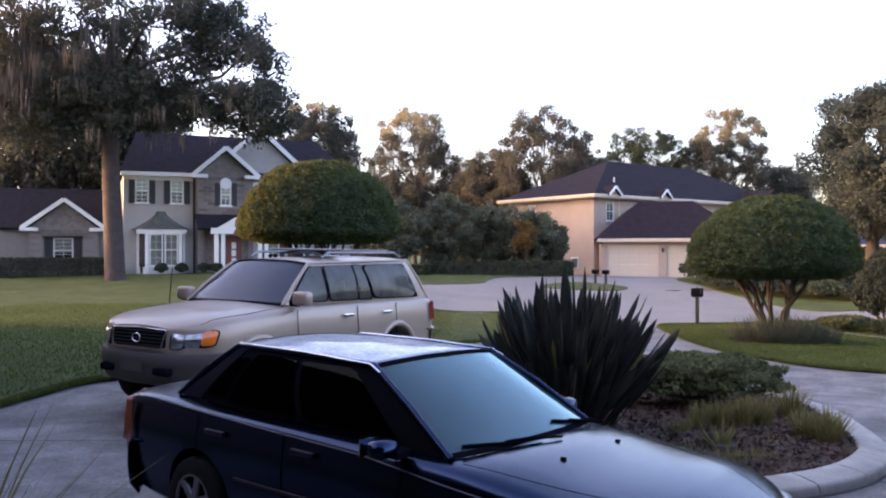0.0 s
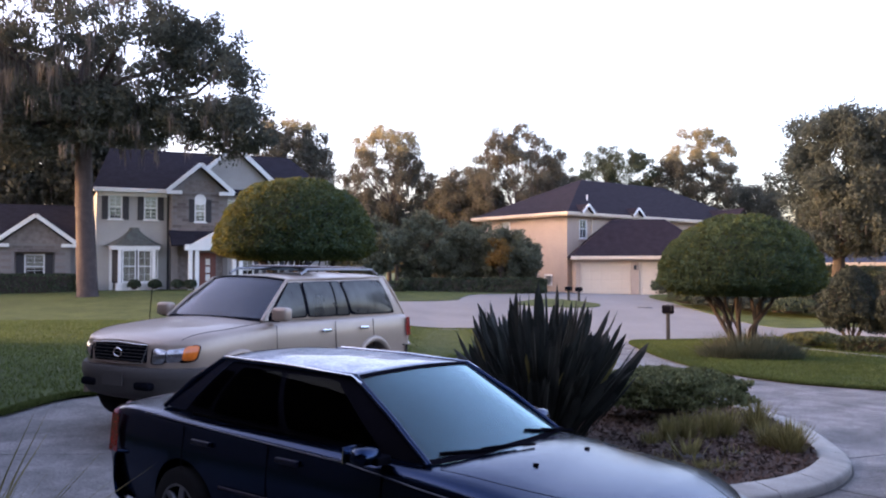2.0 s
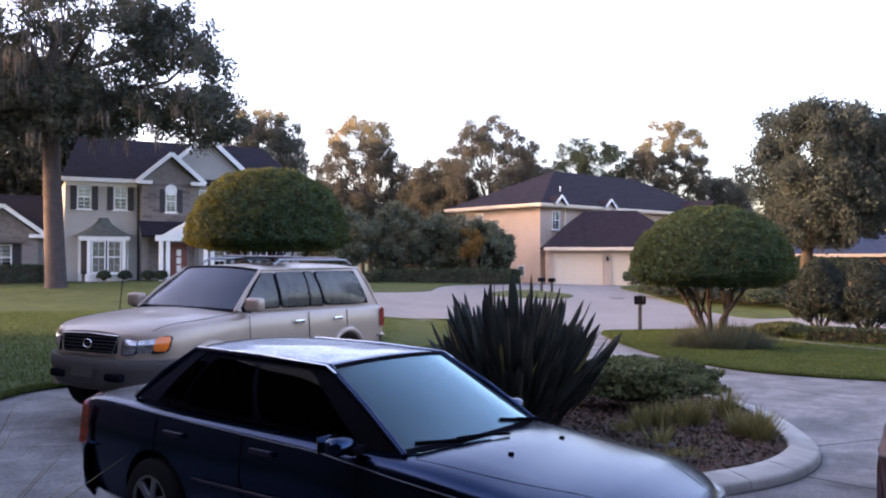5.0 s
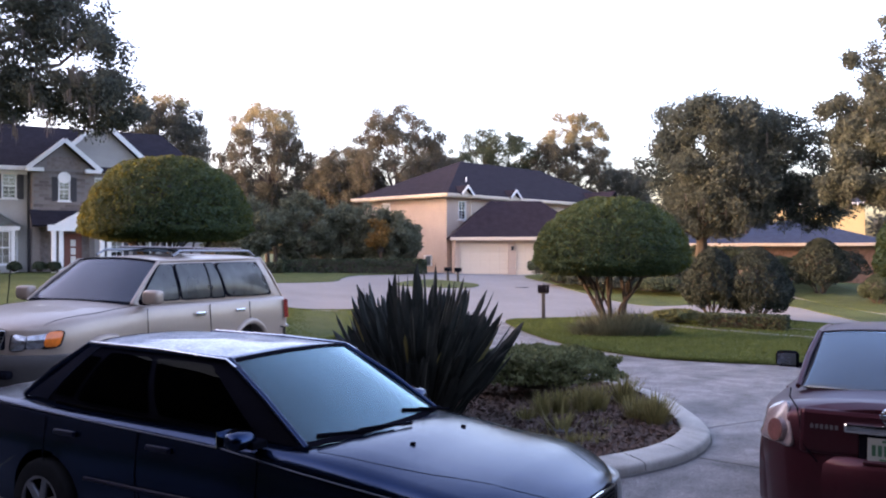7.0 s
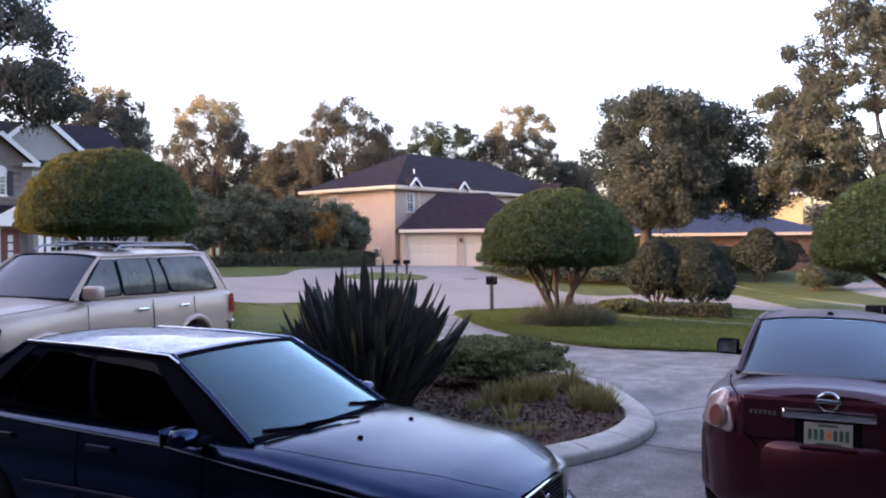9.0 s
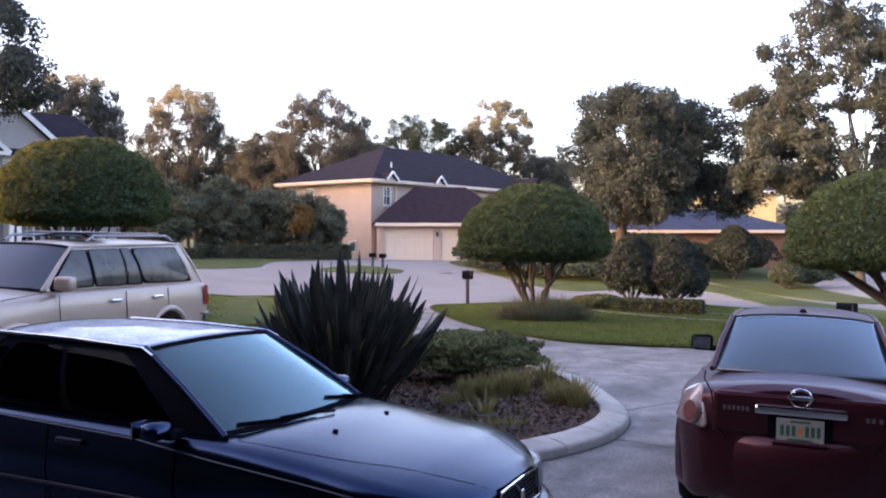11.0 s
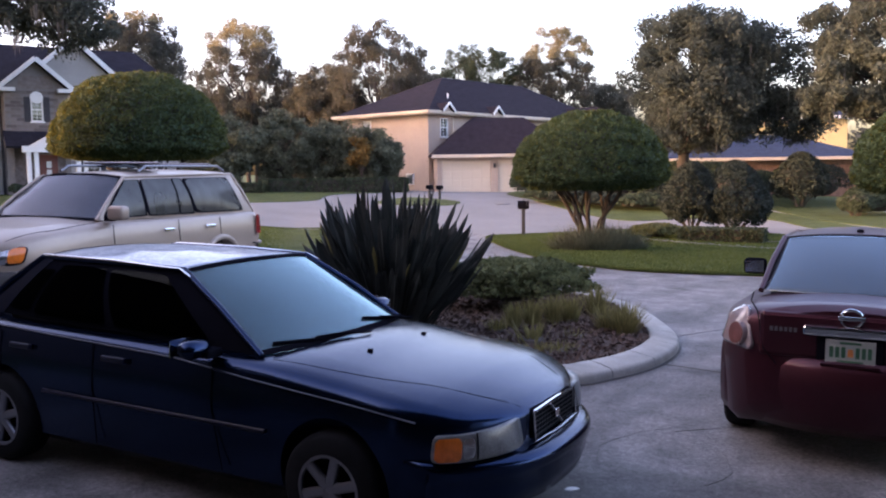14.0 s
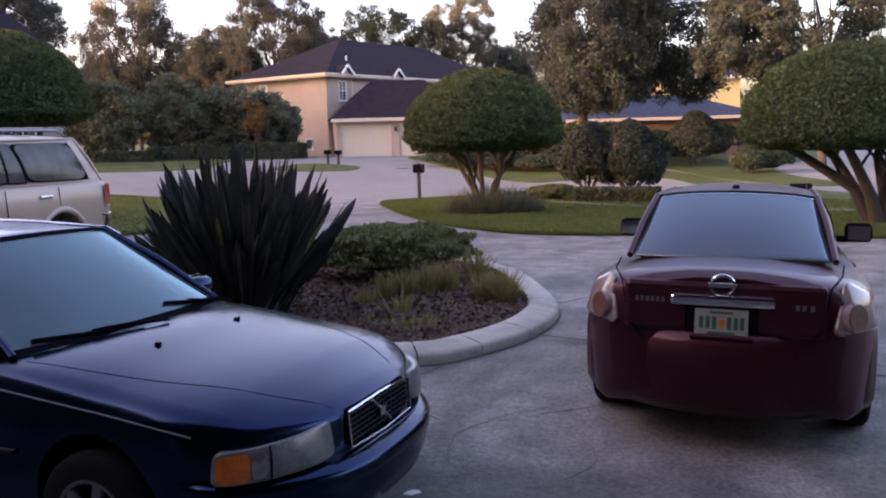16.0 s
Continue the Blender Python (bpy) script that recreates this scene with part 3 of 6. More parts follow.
            if not any(h[0] - long / 2 < u < h[1] + long / 2 and h[2] - tall / 2 < z < h[3] + tall / 2 for h in holes):
                ob = new("brick", me)
                ob.parent = parent
                ob.location = (u, y - 0.012 + random.uniform(-0.006, 0.006), z)
                n += 1
            u += long
        row, z = row + 1, z + tall
    return n


def house_frame(name, x, y, turn, label, z=None):
    return empty(name, pose(x, y, gz(x, y) if z is None else z, 0, 0, turn), label, "house")


# the two-storey house across the lawn: local u runs along its front, depth away from it
hl = house_frame("house", -15.24, 55.5, 24, "two-storey grey stucco and brick house with dark shutters", 0.80)
Z = -0.8
up_l = [(-5.52, -4.72, 5.36 + Z, 6.90 + Z), (-3.42, -2.62, 5.36 + Z, 6.86 + Z)]
bay_hole = (-5.3, -2.7, 0.3, 2.85)
wall(hl, "wall", -6.2, -1.9, -0.3, 6.35, 0.0, up_l + [bay_hole], "stucco_grey")
for a, b, c, d in up_l:
    window(hl, a, b, c, d, 0.0, 2, 3, 0.5, shutters=0.36)
bar(hl, "fascia", (-6.4, -0.42, 6.36), (-1.75, -0.42, 6.36), 0.12, 0.26)
bar(hl, "frieze", (-6.2, -0.03, 6.12), (-1.9, -0.03, 6.12), 0.08, 0.22)
part("soffit", box_bm(-4.05, -0.2, 6.28, 4.3, 0.44, 0.05), "white", hl)
side_wall(hl, -6.05, 0.3, 9, -0.3, 6.3, "stucco_grey")
side_wall(hl, 8.6, 0.3, 9, -0.3, 6.3, "stucco_grey")
part("wall", box_bm(1.2, 9.1, 3.0, 14.8, 0.3, 6.6), "stucco_grey", hl)
roof(hl, [[(-6.5, -0.45, 6.4), (9.0, -0.45, 6.4), (7.0, 4.6, 9.6), (-5.2, 4.6, 9.6)], [(-6.5, 9.6, 6.4), (9.0, 9.6, 6.4), (7.0, 4.6, 9.6), (-5.2, 4.6, 9.6)],
          [(-6.5, -0.45, 6.4), (-6.5, 9.6, 6.4), (-5.2, 4.6, 9.6)], [(9.0, -0.45, 6.4), (9.0, 9.6, 6.4), (7.0, 4.6, 9.6)]], "shingle")
# brick gable bay with the arched window, standing forward
gw = (-0.42, 0.24, 4.45, 5.86)
brick_holes = [gw, (-1.45, 1.65, -0.3, 3.2)]
by = -0.75
bw = wall(hl, "brick_wall", -1.85, 1.65, -0.3, 6.35, by, brick_holes, "mortar")
bricks(bw, -1.8, 1.6, 3.25, 6.35, by, brick_holes)
gable(hl, -1.85, 1.65, 6.35, 7.9, by, "mortar")
gbm = part("gable_facing", box_bm(-0.1, by - 0.01, 6.75, 1.9, 0.04, 0.75), "brick_grey", hl)
side_wall(hl, -1.75, by + 0.3, 0, -0.3, 6.35, "mortar")
side_wall(hl, 1.55, by + 0.3, 0, -0.3, 6.35, "mortar")
window(hl, *gw, by, 2, 3, 0.75, shutters=0.34)
bm = bmesh.new()
bmesh.ops.create_cone(bm, cap_ends=True, segments=20, radius1=0.36, radius2=0.36, depth=0.1, matrix=Matrix.Translation((-0.09, by - 0.02, 5.86)) @ Matrix.Rotation(radians(90), 4, "X"))
part("arch_head", bm, "white", hl, "white arched window head")
ax = -0.1
roof(hl, [[(-2.15, by - 0.35, 6.3), (-2.15, 4, 6.3), (ax, 4, 8.2), (ax, by - 0.35, 8.2)], [(1.95, by - 0.35, 6.3), (1.95, 4, 6.3), (ax, 4, 8.2), (ax, by - 0.35, 8.2)]], "shingle")
for s in (-1, 1):
    bar(hl, "rake_board", (ax + s * 2.1, by - 0.38, 6.3), (ax, by - 0.38, 8.13), 0.1, 0.26)
    bar(hl, "eave_return", (ax + s * 1.15, by - 0.3, 6.28), (ax + s * 2.1, by - 0.3, 6.28), 0.3, 0.22)
# big light gable to the side
w3 = (1.75, 2.6, 4.6, 6.0)
low3 = [(2.7, 3.5, 0.5, 2.3), (4.4, 5.2, 0.5, 2.3), (6.2, 7.0, 0.5, 2.3)]
wall(hl, "wall", 1.65, 8.7, -0.3, 6.35, 0.0, [w3, (4.2, 5.0, 4.6, 6.0)] + low3, "stucco_grey")
gable(hl, -1.0, 5.4, 6.35, 9.35, 0.02, "stucco_grey")
roof(hl, [[(-1.3, -0.3, 6.35), (-1.3, 6, 6.35), (2.2, 6, 9.62), (2.2, -0.3, 9.62)], [(5.75, -0.3, 6.35), (5.75, 6, 6.35), (2.2, 6, 9.62), (2.2, -0.3, 9.62)]], "shingle")
for s in (-1, 1):
    bar(hl, "rake_board", (2.2 + s * 3.5, -0.33, 6.38), (2.2, -0.33, 9.55), 0.1, 0.28)
for w in (w3, (4.2, 5.0, 4.6, 6.0)):
    window(hl, *w, 0.0, 2, 3, 0.5, shutters=0.34)
for w in low3:
    window(hl, *w, 0.0, 2, 3, 0.4, shutters=0.3)
# porch: columns, pediment, door
roof(hl, [[(-2.0, by - 1.3, 2.95), (2.6, by - 1.3, 2.95), (2.6, by, 3.9), (-2.0, by, 3.9)]], "shingle")
bar(hl, "porch_beam", (-1.2, by - 1.25, 2.78), (2.4, by - 1.25, 2.78), 0.3, 0.36)
bm = bmesh.new()
f = [bm.verts.new(p) for p in ((-0.85, by - 1.42, 2.95), (2.35, by - 1.42, 2.95), (0.75, by - 1.42, 3.85))]
r = bmesh.ops.extrude_face_region(bm, geom=[bm.faces.new(f)])
bmesh.ops.translate(bm, vec=(0, 0.9, 0), verts=[v for v in r["geom"] if isinstance(v, bmesh.types.BMVert)])
part("pediment", bm, "white", hl, "white triangular porch pediment")
for x in (-0.85, -0.45, 1.85, 2.25):
    part("column", box_bm(x, by - 1.2, 1.15, 0.24, 0.24, 2.9, 0.02), "white", hl, "square white porch column")
part("porch_floor", box_bm(0.7, by - 0.7, -0.15, 3.6, 1.5, 0.4), "kerb", hl)
door = part("door", box_bm(0.45, by + 0.32, 1.3, 1.0, 0.06, 2.35, 0.01), "wood_door", hl, "dark red wooden front door with glazed lights")
for k in range(3):
    part("pane", box_bm(0.45, by + 0.282, 0.9 + k * 0.5, 0.28, 0.02, 0.4), "white", door)
part("door_frame", box_bm(0.45, by + 0.38, 1.35, 1.3, 0.05, 2.6), "brick_grey", hl)
part("porch_wall", box_bm(0.1, by + 0.42, 1.4, 3.2, 0.05, 3.4), "brick_grey", hl)
# bay window with its copper roof
bay = part("bay_window", box_bm(-4.0, -0.45, 0.1, 2.2, 0.9, 0.9), "white", hl, "white three-sided bay window")
for x0, x1 in ((-4.75, -3.95), (-3.85, -3.05)):
    window(hl, x0, x1, 0.62, 2.62, -0.95, 2, 2, 1.0)
for p, q in (((-4.9, -0.92), (-5.35, 0)), ((-2.9, -0.92), (-2.65, 0))):
    ang_w = math.degrees(math.atan2(q[1] - p[1], q[0] - p[0]))
    for t in (0, 1):
        part("bay_post", box_bm(p[0] + (q[0] - p[0]) * t, p[1] + (q[1] - p[1]) * t, 1.25, 0.2, 0.2, 3.1), "white", hl)
    part("side_pane", box_bm((p[0] + q[0]) / 2, (p[1] + q[1]) / 2 + 0.03, 1.6, 0.03, 0.75, 2.0, rot=Matrix.Rotation(radians(ang_w + 90), 3, "Z")), "shutter", hl)
part("bay_beam", box_bm(-4.0, -0.48, 2.76, 2.95, 1.05, 0.26, 0.02), "white", hl)
nb = 9
rows = []
for i in range(nb):
    t = i / (nb - 1)
    k = (1 - t) ** 1.7
    zz = 2.9 + 1.15 * t
    hw, dp = 0.28 + 1.42 * k, 0.12 + 0.98 * k
    rows.append([(-4.0 - hw - 0.1 * k, 0, zz), (-4.0 - hw * 0.75, -dp, zz), (-4.0 - hw * 0.25, -dp - 0.02, zz), (-4.0 + hw * 0.25, -dp - 0.02, zz), (-4.0 + hw * 0.75, -dp, zz), (-4.0 + hw + 0.1 * k, 0, zz)])
link("bay_roof", grid_mesh("bay_roof", np.array(rows)), "copper", hl, "flared aged copper bay roof")
part("downpipe", box_bm(-1.98, -0.1, 3.0, 0.12, 0.12, 6.4), "shutter", hl)

# the low wing beyond the oak
wing = house_frame("house", -23.4, 52.0, 24, "single-storey brick wing with a small front gable", 0.85)
wh = (-1.3, -0.2, 0.8, 2.3)
wall(wing, "wall", -9, 2.0, -0.3, 2.9, 0.0, [wh], "mortar")
window(wing, *wh, 0.0, 2, 3, 0.6, shutters=0.42)
bw2 = wall(wing, "brick_wall", -2.6, 1.2, -0.3, 2.9, -0.5, [(wh[0] - 0.55, wh[1] + 0.55, wh[2] - 0.1, wh[3] + 0.1)], "mortar")
bricks(bw2, -2.55, 1.15, -0.2, 2.9, -0.5, [(wh[0] - 0.55, wh[1] + 0.55, wh[2] - 0.1, wh[3] + 0.1)])
gable(wing, -2.6, 1.2, 2.9, 4.4, -0.5, "brick_grey")
roof(wing, [[(-9.5, -0.4, 2.9), (2.4, -0.4, 2.9), (2.4, 4.5, 5.6), (-9.5, 4.5, 5.6)], [(-9.5, 9, 2.9), (2.4, 9, 2.9), (2.4, 4.5, 5.6), (-9.5, 4.5, 5.6)]], "shingle")
roof(wing, [[(-3.0, -0.85, 2.85), (-3.0, 3, 2.85), (-0.7, 3, 4.65), (-0.7, -0.85, 4.65)], [(1.6, -0.85, 2.85), (1.6, 3, 2.85), (-0.7, 3, 4.65), (-0.7, -0.85, 4.65)]], "shingle")
for s in (-1, 1):
    bar(wing, "rake_board", (-0.7 + s * 2.3, -0.88, 2.88), (-0.7, -0.88, 4.6), 0.1, 0.24)
    bar(wing, "eave_return", (-0.7 + s * 1.4, -0.8, 2.8), (-0.7 + s * 2.4, -0.8, 2.8), 0.3, 0.2)
side_wall(wing, 1.9, 0.3, 9, -0.3, 2.9, "mortar")

# the peach house at the head of the cul-de-sac, corner towards the drive
hr = house_frame("house", 9.2, 59.6, 40, "two-storey peach stucco house with dark hipped roof", 0.55)
W_, D_ = 24.0, 8.6
win_r = (1.3, 2.15, 3.85, 5.2)
wall(hr, "wall", 0, W_, -0.3, 5.6, 0.0, [win_r], "stucco_peach")
window(hr, *win_r, 0.0, 2, 3, 0.5)
part("wall", box_bm(0.15, D_ / 2 + 0.15, 2.65, 0.3, D_ - 0.3, 5.9), "stucco_peach", hr)
for y0, y1, z0, z1 in ((5.6, 6.4, 3.8, 5.2), (3.4, 4.1, 1.5, 2.2), (1.4, 2.1, 0.5, 1.3)):
    w = part("window", box_bm(0.0, (y0 + y1) / 2, (z0 + z1) / 2, 0.12, y1 - y0, z1 - z0, 0.01), "white", hr)
    part("pane", box_bm(-0.062, (y0 + y1) / 2, (z0 + z1) / 2, 0.02, y1 - y0 - 0.16, z1 - z0 - 0.16), "pane", w)
part("wall", box_bm(W_ / 2, D_ - 0.1, 2.6, W_ - 0.3, 0.3, 5.8), "stucco_peach", hr)
part("wall", box_bm(W_ - 0.15, D_ / 2, 2.6, 0.3, D_ - 0.5, 5.8), "stucco_peach", hr)
o = 0.6
ez, rz_ = 5.62, 8.75
roof(hr, [[(-o, -o, ez), (W_ + o, -o, ez), (17.4, 4.3, rz_), (6.6, 4.3, rz_)], [(-o, -o, ez), (6.6, 4.3, rz_), (-o, D_ + o, ez)],
          [(W_ + o, -o, ez), (W_ + o, D_ + o, ez), (17.4, 4.3, rz_)], [(-o, D_ + o, ez), (6.6, 4.3, rz_), (17.4, 4.3, rz_), (W_ + o, D_ + o, ez)]], "shingle_brown")
bar(hr, "fascia", (-o, -o - 0.04, ez - 0.07), (W_ + o, -o - 0.04, ez - 0.07), 0.08, 0.18, "garage_door")
bar(hr, "fascia", (-o - 0.04, -o, ez - 0.07), (-o - 0.04, D_ + o, ez - 0.07), 0.08, 0.18, "garage_door")
part("soffit", box_bm(W_ / 2, -0.3, ez - 0.2, W_ + 1.2, 0.6, 0.05), "garage_door", hr)
part("soffit", box_bm(-0.3, D_ / 2 + 0.3, ez - 0.2, 0.6, D_ + 0.4, 0.05), "garage_door", hr)
for gx in (1.35, 7.1):
    gable(hr, gx - 0.48, gx + 0.48, ez + 0.03, ez + 0.44, -o - 0.02, "stucco_peach", 0.2)
    roof(hr, [[(gx - 0.66, -o - 0.25, ez), (gx - 0.66, 0.9, ez), (gx, 0.9, ez + 0.62), (gx, -o - 0.25, ez + 0.62)], [(gx + 0.66, -o - 0.25, ez), (gx + 0.66, 0.9, ez), (gx, 0.9, ez + 0.62), (gx, -o - 0.25, ez + 0.62)]], "shingle_brown", 0.08)
    for s_ in (-1, 1):
        bar(hr, "rake_board", (gx + s_ * 0.66, -o - 0.27, ez - 0.02), (gx, -o - 0.27, ez + 0.58), 0.06, 0.15)
part("downpipe", box_bm(2.6, -0.06, 4.5, 0.1, 0.1, 2.2), "garage_door", hr)
part("vent_pipe", cyl_bm((3.6, 1.2, 6.5), (3.6, 1.2, 7.12), 0.05, 0.05, 10), "white", hr)
gable(hr, 17.7, 21.1, 5.0, 6.3, -1.8, "stucco_peach")
roof(hr, [[(17.3, -2.2, 4.9), (17.3, 5, 4.9), (19.4, 5, 6.7), (19.4, -2.2, 6.7)], [(21.5, -2.2, 4.9), (21.5, 5, 4.9), (19.4, 5, 6.7), (19.4, -2.2, 6.7)]], "shingle_brown")
part("wall", box_bm(19.4, -1.5, 2.4, 3.4, 0.3, 5.2), "stucco_peach", hr)

# its garage, facing the road
gar = house_frame("garage", 9.75, 57.3, -3, "attached double garage with cream doors and dark hipped roof", 0.56)
g0, g1, gy = -0.3, 9.0, 0.0
doors = [(0.0, 3.35, -0.3, 2.1), (3.85, 6.4, -0.3, 2.1)]
wall(gar, "wall", g0, g1, -0.3, 2.5, gy, doors, "stucco_peach")
side_wall(gar, g0 + 0.15, gy + 0.3, 6, -0.3, 2.5, "stucco_peach")
side_wall(gar, g1 - 0.15, gy + 0.3, 6, -0.3, 2.5, "stucco_peach")
roof(gar, [[(g0 - 0.4, gy - 0.5, 2.5), (g1 + 0.4, gy - 0.5, 2.5), (g1 - 2.8, 2.8, 5.15), (g0 + 2.8, 2.8, 5.15)], [(g0 - 0.4, gy - 0.5, 2.5), (g0 + 2.8, 2.8, 5.15), (g0 - 0.4, 6.2, 2.5)], [(g1 + 0.4, gy - 0.5, 2.5), (g1 + 0.4, 6.2, 2.5), (g1 - 2.8, 2.8, 5.15)],
           [(g0 - 0.4, 6.2, 2.5), (g0 + 2.8, 2.8, 5.15), (g1 - 2.8, 2.8, 5.15), (g1 + 0.4, 6.2, 2.5)]], "shingle_brown")
bar(gar, "fascia", (g0 - 0.4, gy - 0.54, 2.4), (g1 + 0.4, gy - 0.54, 2.4), 0.08, 0.22, "garage_door")
part("soffit", box_bm((g0 + g1) / 2, gy - 0.25, 2.32, g1 - g0 + 0.8, 0.5, 0.05), "garage_door", gar)
for a, b, c, d in doors:
    gd = part("garage_door", box_bm((a + b) / 2, gy + 0.2, (c + d) / 2, b - a, 0.06, d - c), "garage_door", gar, "closed cream panelled garage door")
    nx = round((b - a) / 0.62)
    pm = bpy.data.meshes.new("door_panel")
    bm = box_bm(0, 0, 0, (b - a) / nx - 0.12, 0.03, 0.44, 0.01)
    bm.to_mesh(pm)
    bm.free()
    pm.materials.append(M["garage_door"])
    for i in range(nx):
        for j in range(4):
            ob = new("door_panel", pm)
            ob.parent = gd
            ob.location = (a + (b - a) * (i + 0.5) / nx, gy + 0.165, c + 0.3 + j * 0.58)
part("wall_lamp", box_bm(3.6, gy - 0.08, 1.75, 0.16, 0.14, 0.3, 0.02), "iron", gar)

# low brick house with a slate-blue roof, and the yellow house behind it
hb = house_frame("house", 24.5, 53.5, -8, "low brown brick house with slate-blue hipped roof", -0.15)
wall(hb, "wall", 0, 13, -0.3, 2.7, 0, [(3.2, 4.4, 0.6, 2.1), (7.6, 8.8, 0.6, 2.1)], "brick_far")
for w in ((3.2, 4.4, 0.6, 2.1), (7.6, 8.8, 0.6, 2.1)):
    window(hb, *w, 0, 2, 2, 0.4)
side_wall(hb, 0.15, 0.3, 9, -0.3, 2.7, "brick_far")
side_wall(hb, 12.85, 0.3, 9, -0.3, 2.7, "brick_far")
roof(hb, [[(-0.6, -0.6, 2.7), (13.6, -0.6, 2.7), (9.5, 4.5, 4.35), (3.5, 4.5, 4.35)], [(-0.6, -0.6, 2.7), (-0.6, 9.6, 2.7), (3.5, 4.5, 4.35)], [(13.6, -0.6, 2.7), (13.6, 9.6, 2.7), (9.5, 4.5, 4.35)], [(-0.6, 9.6, 2.7), (13.6, 9.6, 2.7), (9.5, 4.5, 4.35), (3.5, 4.5, 4.35)]], "shingle_blue")
bar(hb, "fascia", (-0.6, -0.63, 2.62), (13.6, -0.63, 2.62), 0.08, 0.2, "garage_door")
hy = house_frame("house", 35.2, 66.0, -20, "tall yellow stucco house with white trim")
wall(hy, "wall", 0, 9, -0.3, 6.0, 0, [(3.5, 4.6, 3.4, 5.2), (6.3, 7.4, 0.8, 2.6)], "stucco_yellow")
for w in ((3.5, 4.6, 3.4, 5.2), (6.3, 7.4, 0.8, 2.6)):
    window(hy, *w, 0, 2, 2, 0.3)
side_wall(hy, 0.15, 0.3, 9, -0.3, 6.0, "stucco_yellow")
side_wall(hy, 8.85, 0.3, 9, -0.3, 6.0, "stucco_yellow")
roof(hy, [[(-0.6, -0.6, 6.0), (9.6, -0.6, 6.0), (6, 4.5, 8.4), (3, 4.5, 8.4)], [(-0.6, -0.6, 6.0), (-0.6, 9.6, 6.0), (3, 4.5, 8.4)], [(9.6, -0.6, 6.0), (9.6, 9.6, 6.0), (6, 4.5, 8.4)], [(-0.6, 9.6, 6.0), (9.6, 9.6, 6.0), (6, 4.5, 8.4), (3, 4.5, 8.4)]], "shingle_blue")
bar(hy, "fascia", (-0.6, -0.63, 5.92), (9.6, -0.63, 5.92), 0.08, 0.24)

# unseen plain wall west of the lawns, added to block the low sun
shade_wall = empty("sun_block_wall", Matrix.Identity(4), "unseen long brick wall added to keep sun off the lawns", "wall", kind="structure")
part("wall", box_bm(-43, 35, 1.6, 0.4, 56, 5.0), "brick_far", shade_wall)

# unseen home behind and beside the viewer, added to block sky and sun
own = empty("house", pose(0, 0, 0), "unseen brown brick home with a wing, added to shade the drive", "house")
part("wall", box_bm(1.0, -3.3, 3.0, 26, 0.35, 7.0), "brick_far", own)
part("wall", box_bm(-9.5, 5.2, 3.6, 0.35, 16.6, 8.2), "brick_far", own)
part("wall", box_bm(-15, 13.4, 3.6, 11, 0.35, 8.2), "brick_far", own)
# extra wall out of view, only to keep low sun off a dome tree
part("wall", box_bm(-14.4, 17.3, 3.6, 0.35, 7.4, 8.2), "brick_far", own)
roof(own, [[(-9.0, -2.6, 6.4), (14.5, -2.6, 6.4), (14.5, -9, 10), (-9.0, -9, 10)], [(-9.0, -2.6, 7.6), (-9.0, 14, 7.6), (-14.5, 14, 10.6), (-14.5, -2.6, 10.6)]], "shingle")
# wide dark ceiling added out of view to cut glare on the cars
part("shade_roof", box_bm(-0.6, -0.1, 3.5, 17.4, 6.4, 0.25), "shutter", own, "unseen dark ceiling added to darken the car sides")
for x in (-4.6, 6.2):
    part("column", box_bm(x, 1.0, 1.5, 0.3, 0.3, 3.4, 0.03), "white", own)

# ---- cars ----


def loft_body(name, st, material, parent, wheels, arch_r, label=""):
    """A car's lower body from stations (x, half width, sill, shoulder, crown), with its wheel arches cut out."""
    st = np.array(sorted(st))
    xs = np.unique(np.concatenate([np.arange(st[0, 0], st[-1, 0], 0.07), st[:, 0]]))

    def curve(col):
        t = (st[1:, col] - st[:-1, col]) / (st[1:, 0] - st[:-1, 0])
        m = np.concatenate([[t[0]], np.where(t[1:] * t[:-1] > 0, (t[1:] + t[:-1]) / 2, 0), [t[-1]]])
        i = np.clip(np.searchsorted(st[:, 0], xs) - 1, 0, len(st) - 2)
        h = st[i + 1, 0] - st[i, 0]
        u = (xs - st[i, 0]) / h
        return (1 + 2 * u) * (1 - u) ** 2 * st[i, col] + u * (1 - u) ** 2 * h * m[i] + u * u * (3 - 2 * u) * st[i + 1, col] + u * u * (u - 1) * h * m[i + 1]

    w, zb, zs, zc = (curve(k) for k in (1, 2, 3, 4))
    bm = bmesh.new()
    rings = []
    for x, ww, b, s, c in zip(xs, w, zb, zs, zc):
        hh = s - b
        half = [(0.88 * ww, b), (0.95 * ww, b + 0.05), (0.975 * ww, b + 0.3 * hh), (ww, b + 0.58 * hh), (0.995 * ww, b + 0.74 * hh), (0.975 * ww, s - 0.06), (0.955 * ww, s - 0.022), (0.92 * ww, s - 0.002), (0.86 * ww, s + 0.25 * (c - s)), (0.6 * ww, s + 0.68 * (c - s)), (0.3 * ww, s + 0.93 * (c - s)), (0, c)]
        ring = [(y, z) for y, z in half] + [(-y, z) for y, z in half[-2::-1]]
        rings.append([bm.verts.new((x, y, z)) for y, z in ring])
    k = len(rings[0])
    for r0, r1 in zip(rings, rings[1:]):
        for j in range(k):
            bm.faces.new((r0[j], r0[(j + 1) % k], r1[(j + 1) % k], r1[j]))
    bm.faces.new(rings[0])
    bm.faces.new(rings[-1][::-1])
    bmesh.ops.recalc_face_normals(bm, faces=bm.faces)
    body = part(name, bm, material, None, label)
    cutters = []
    for x, y, r in wheels:
        sy = math.copysign(1, y)
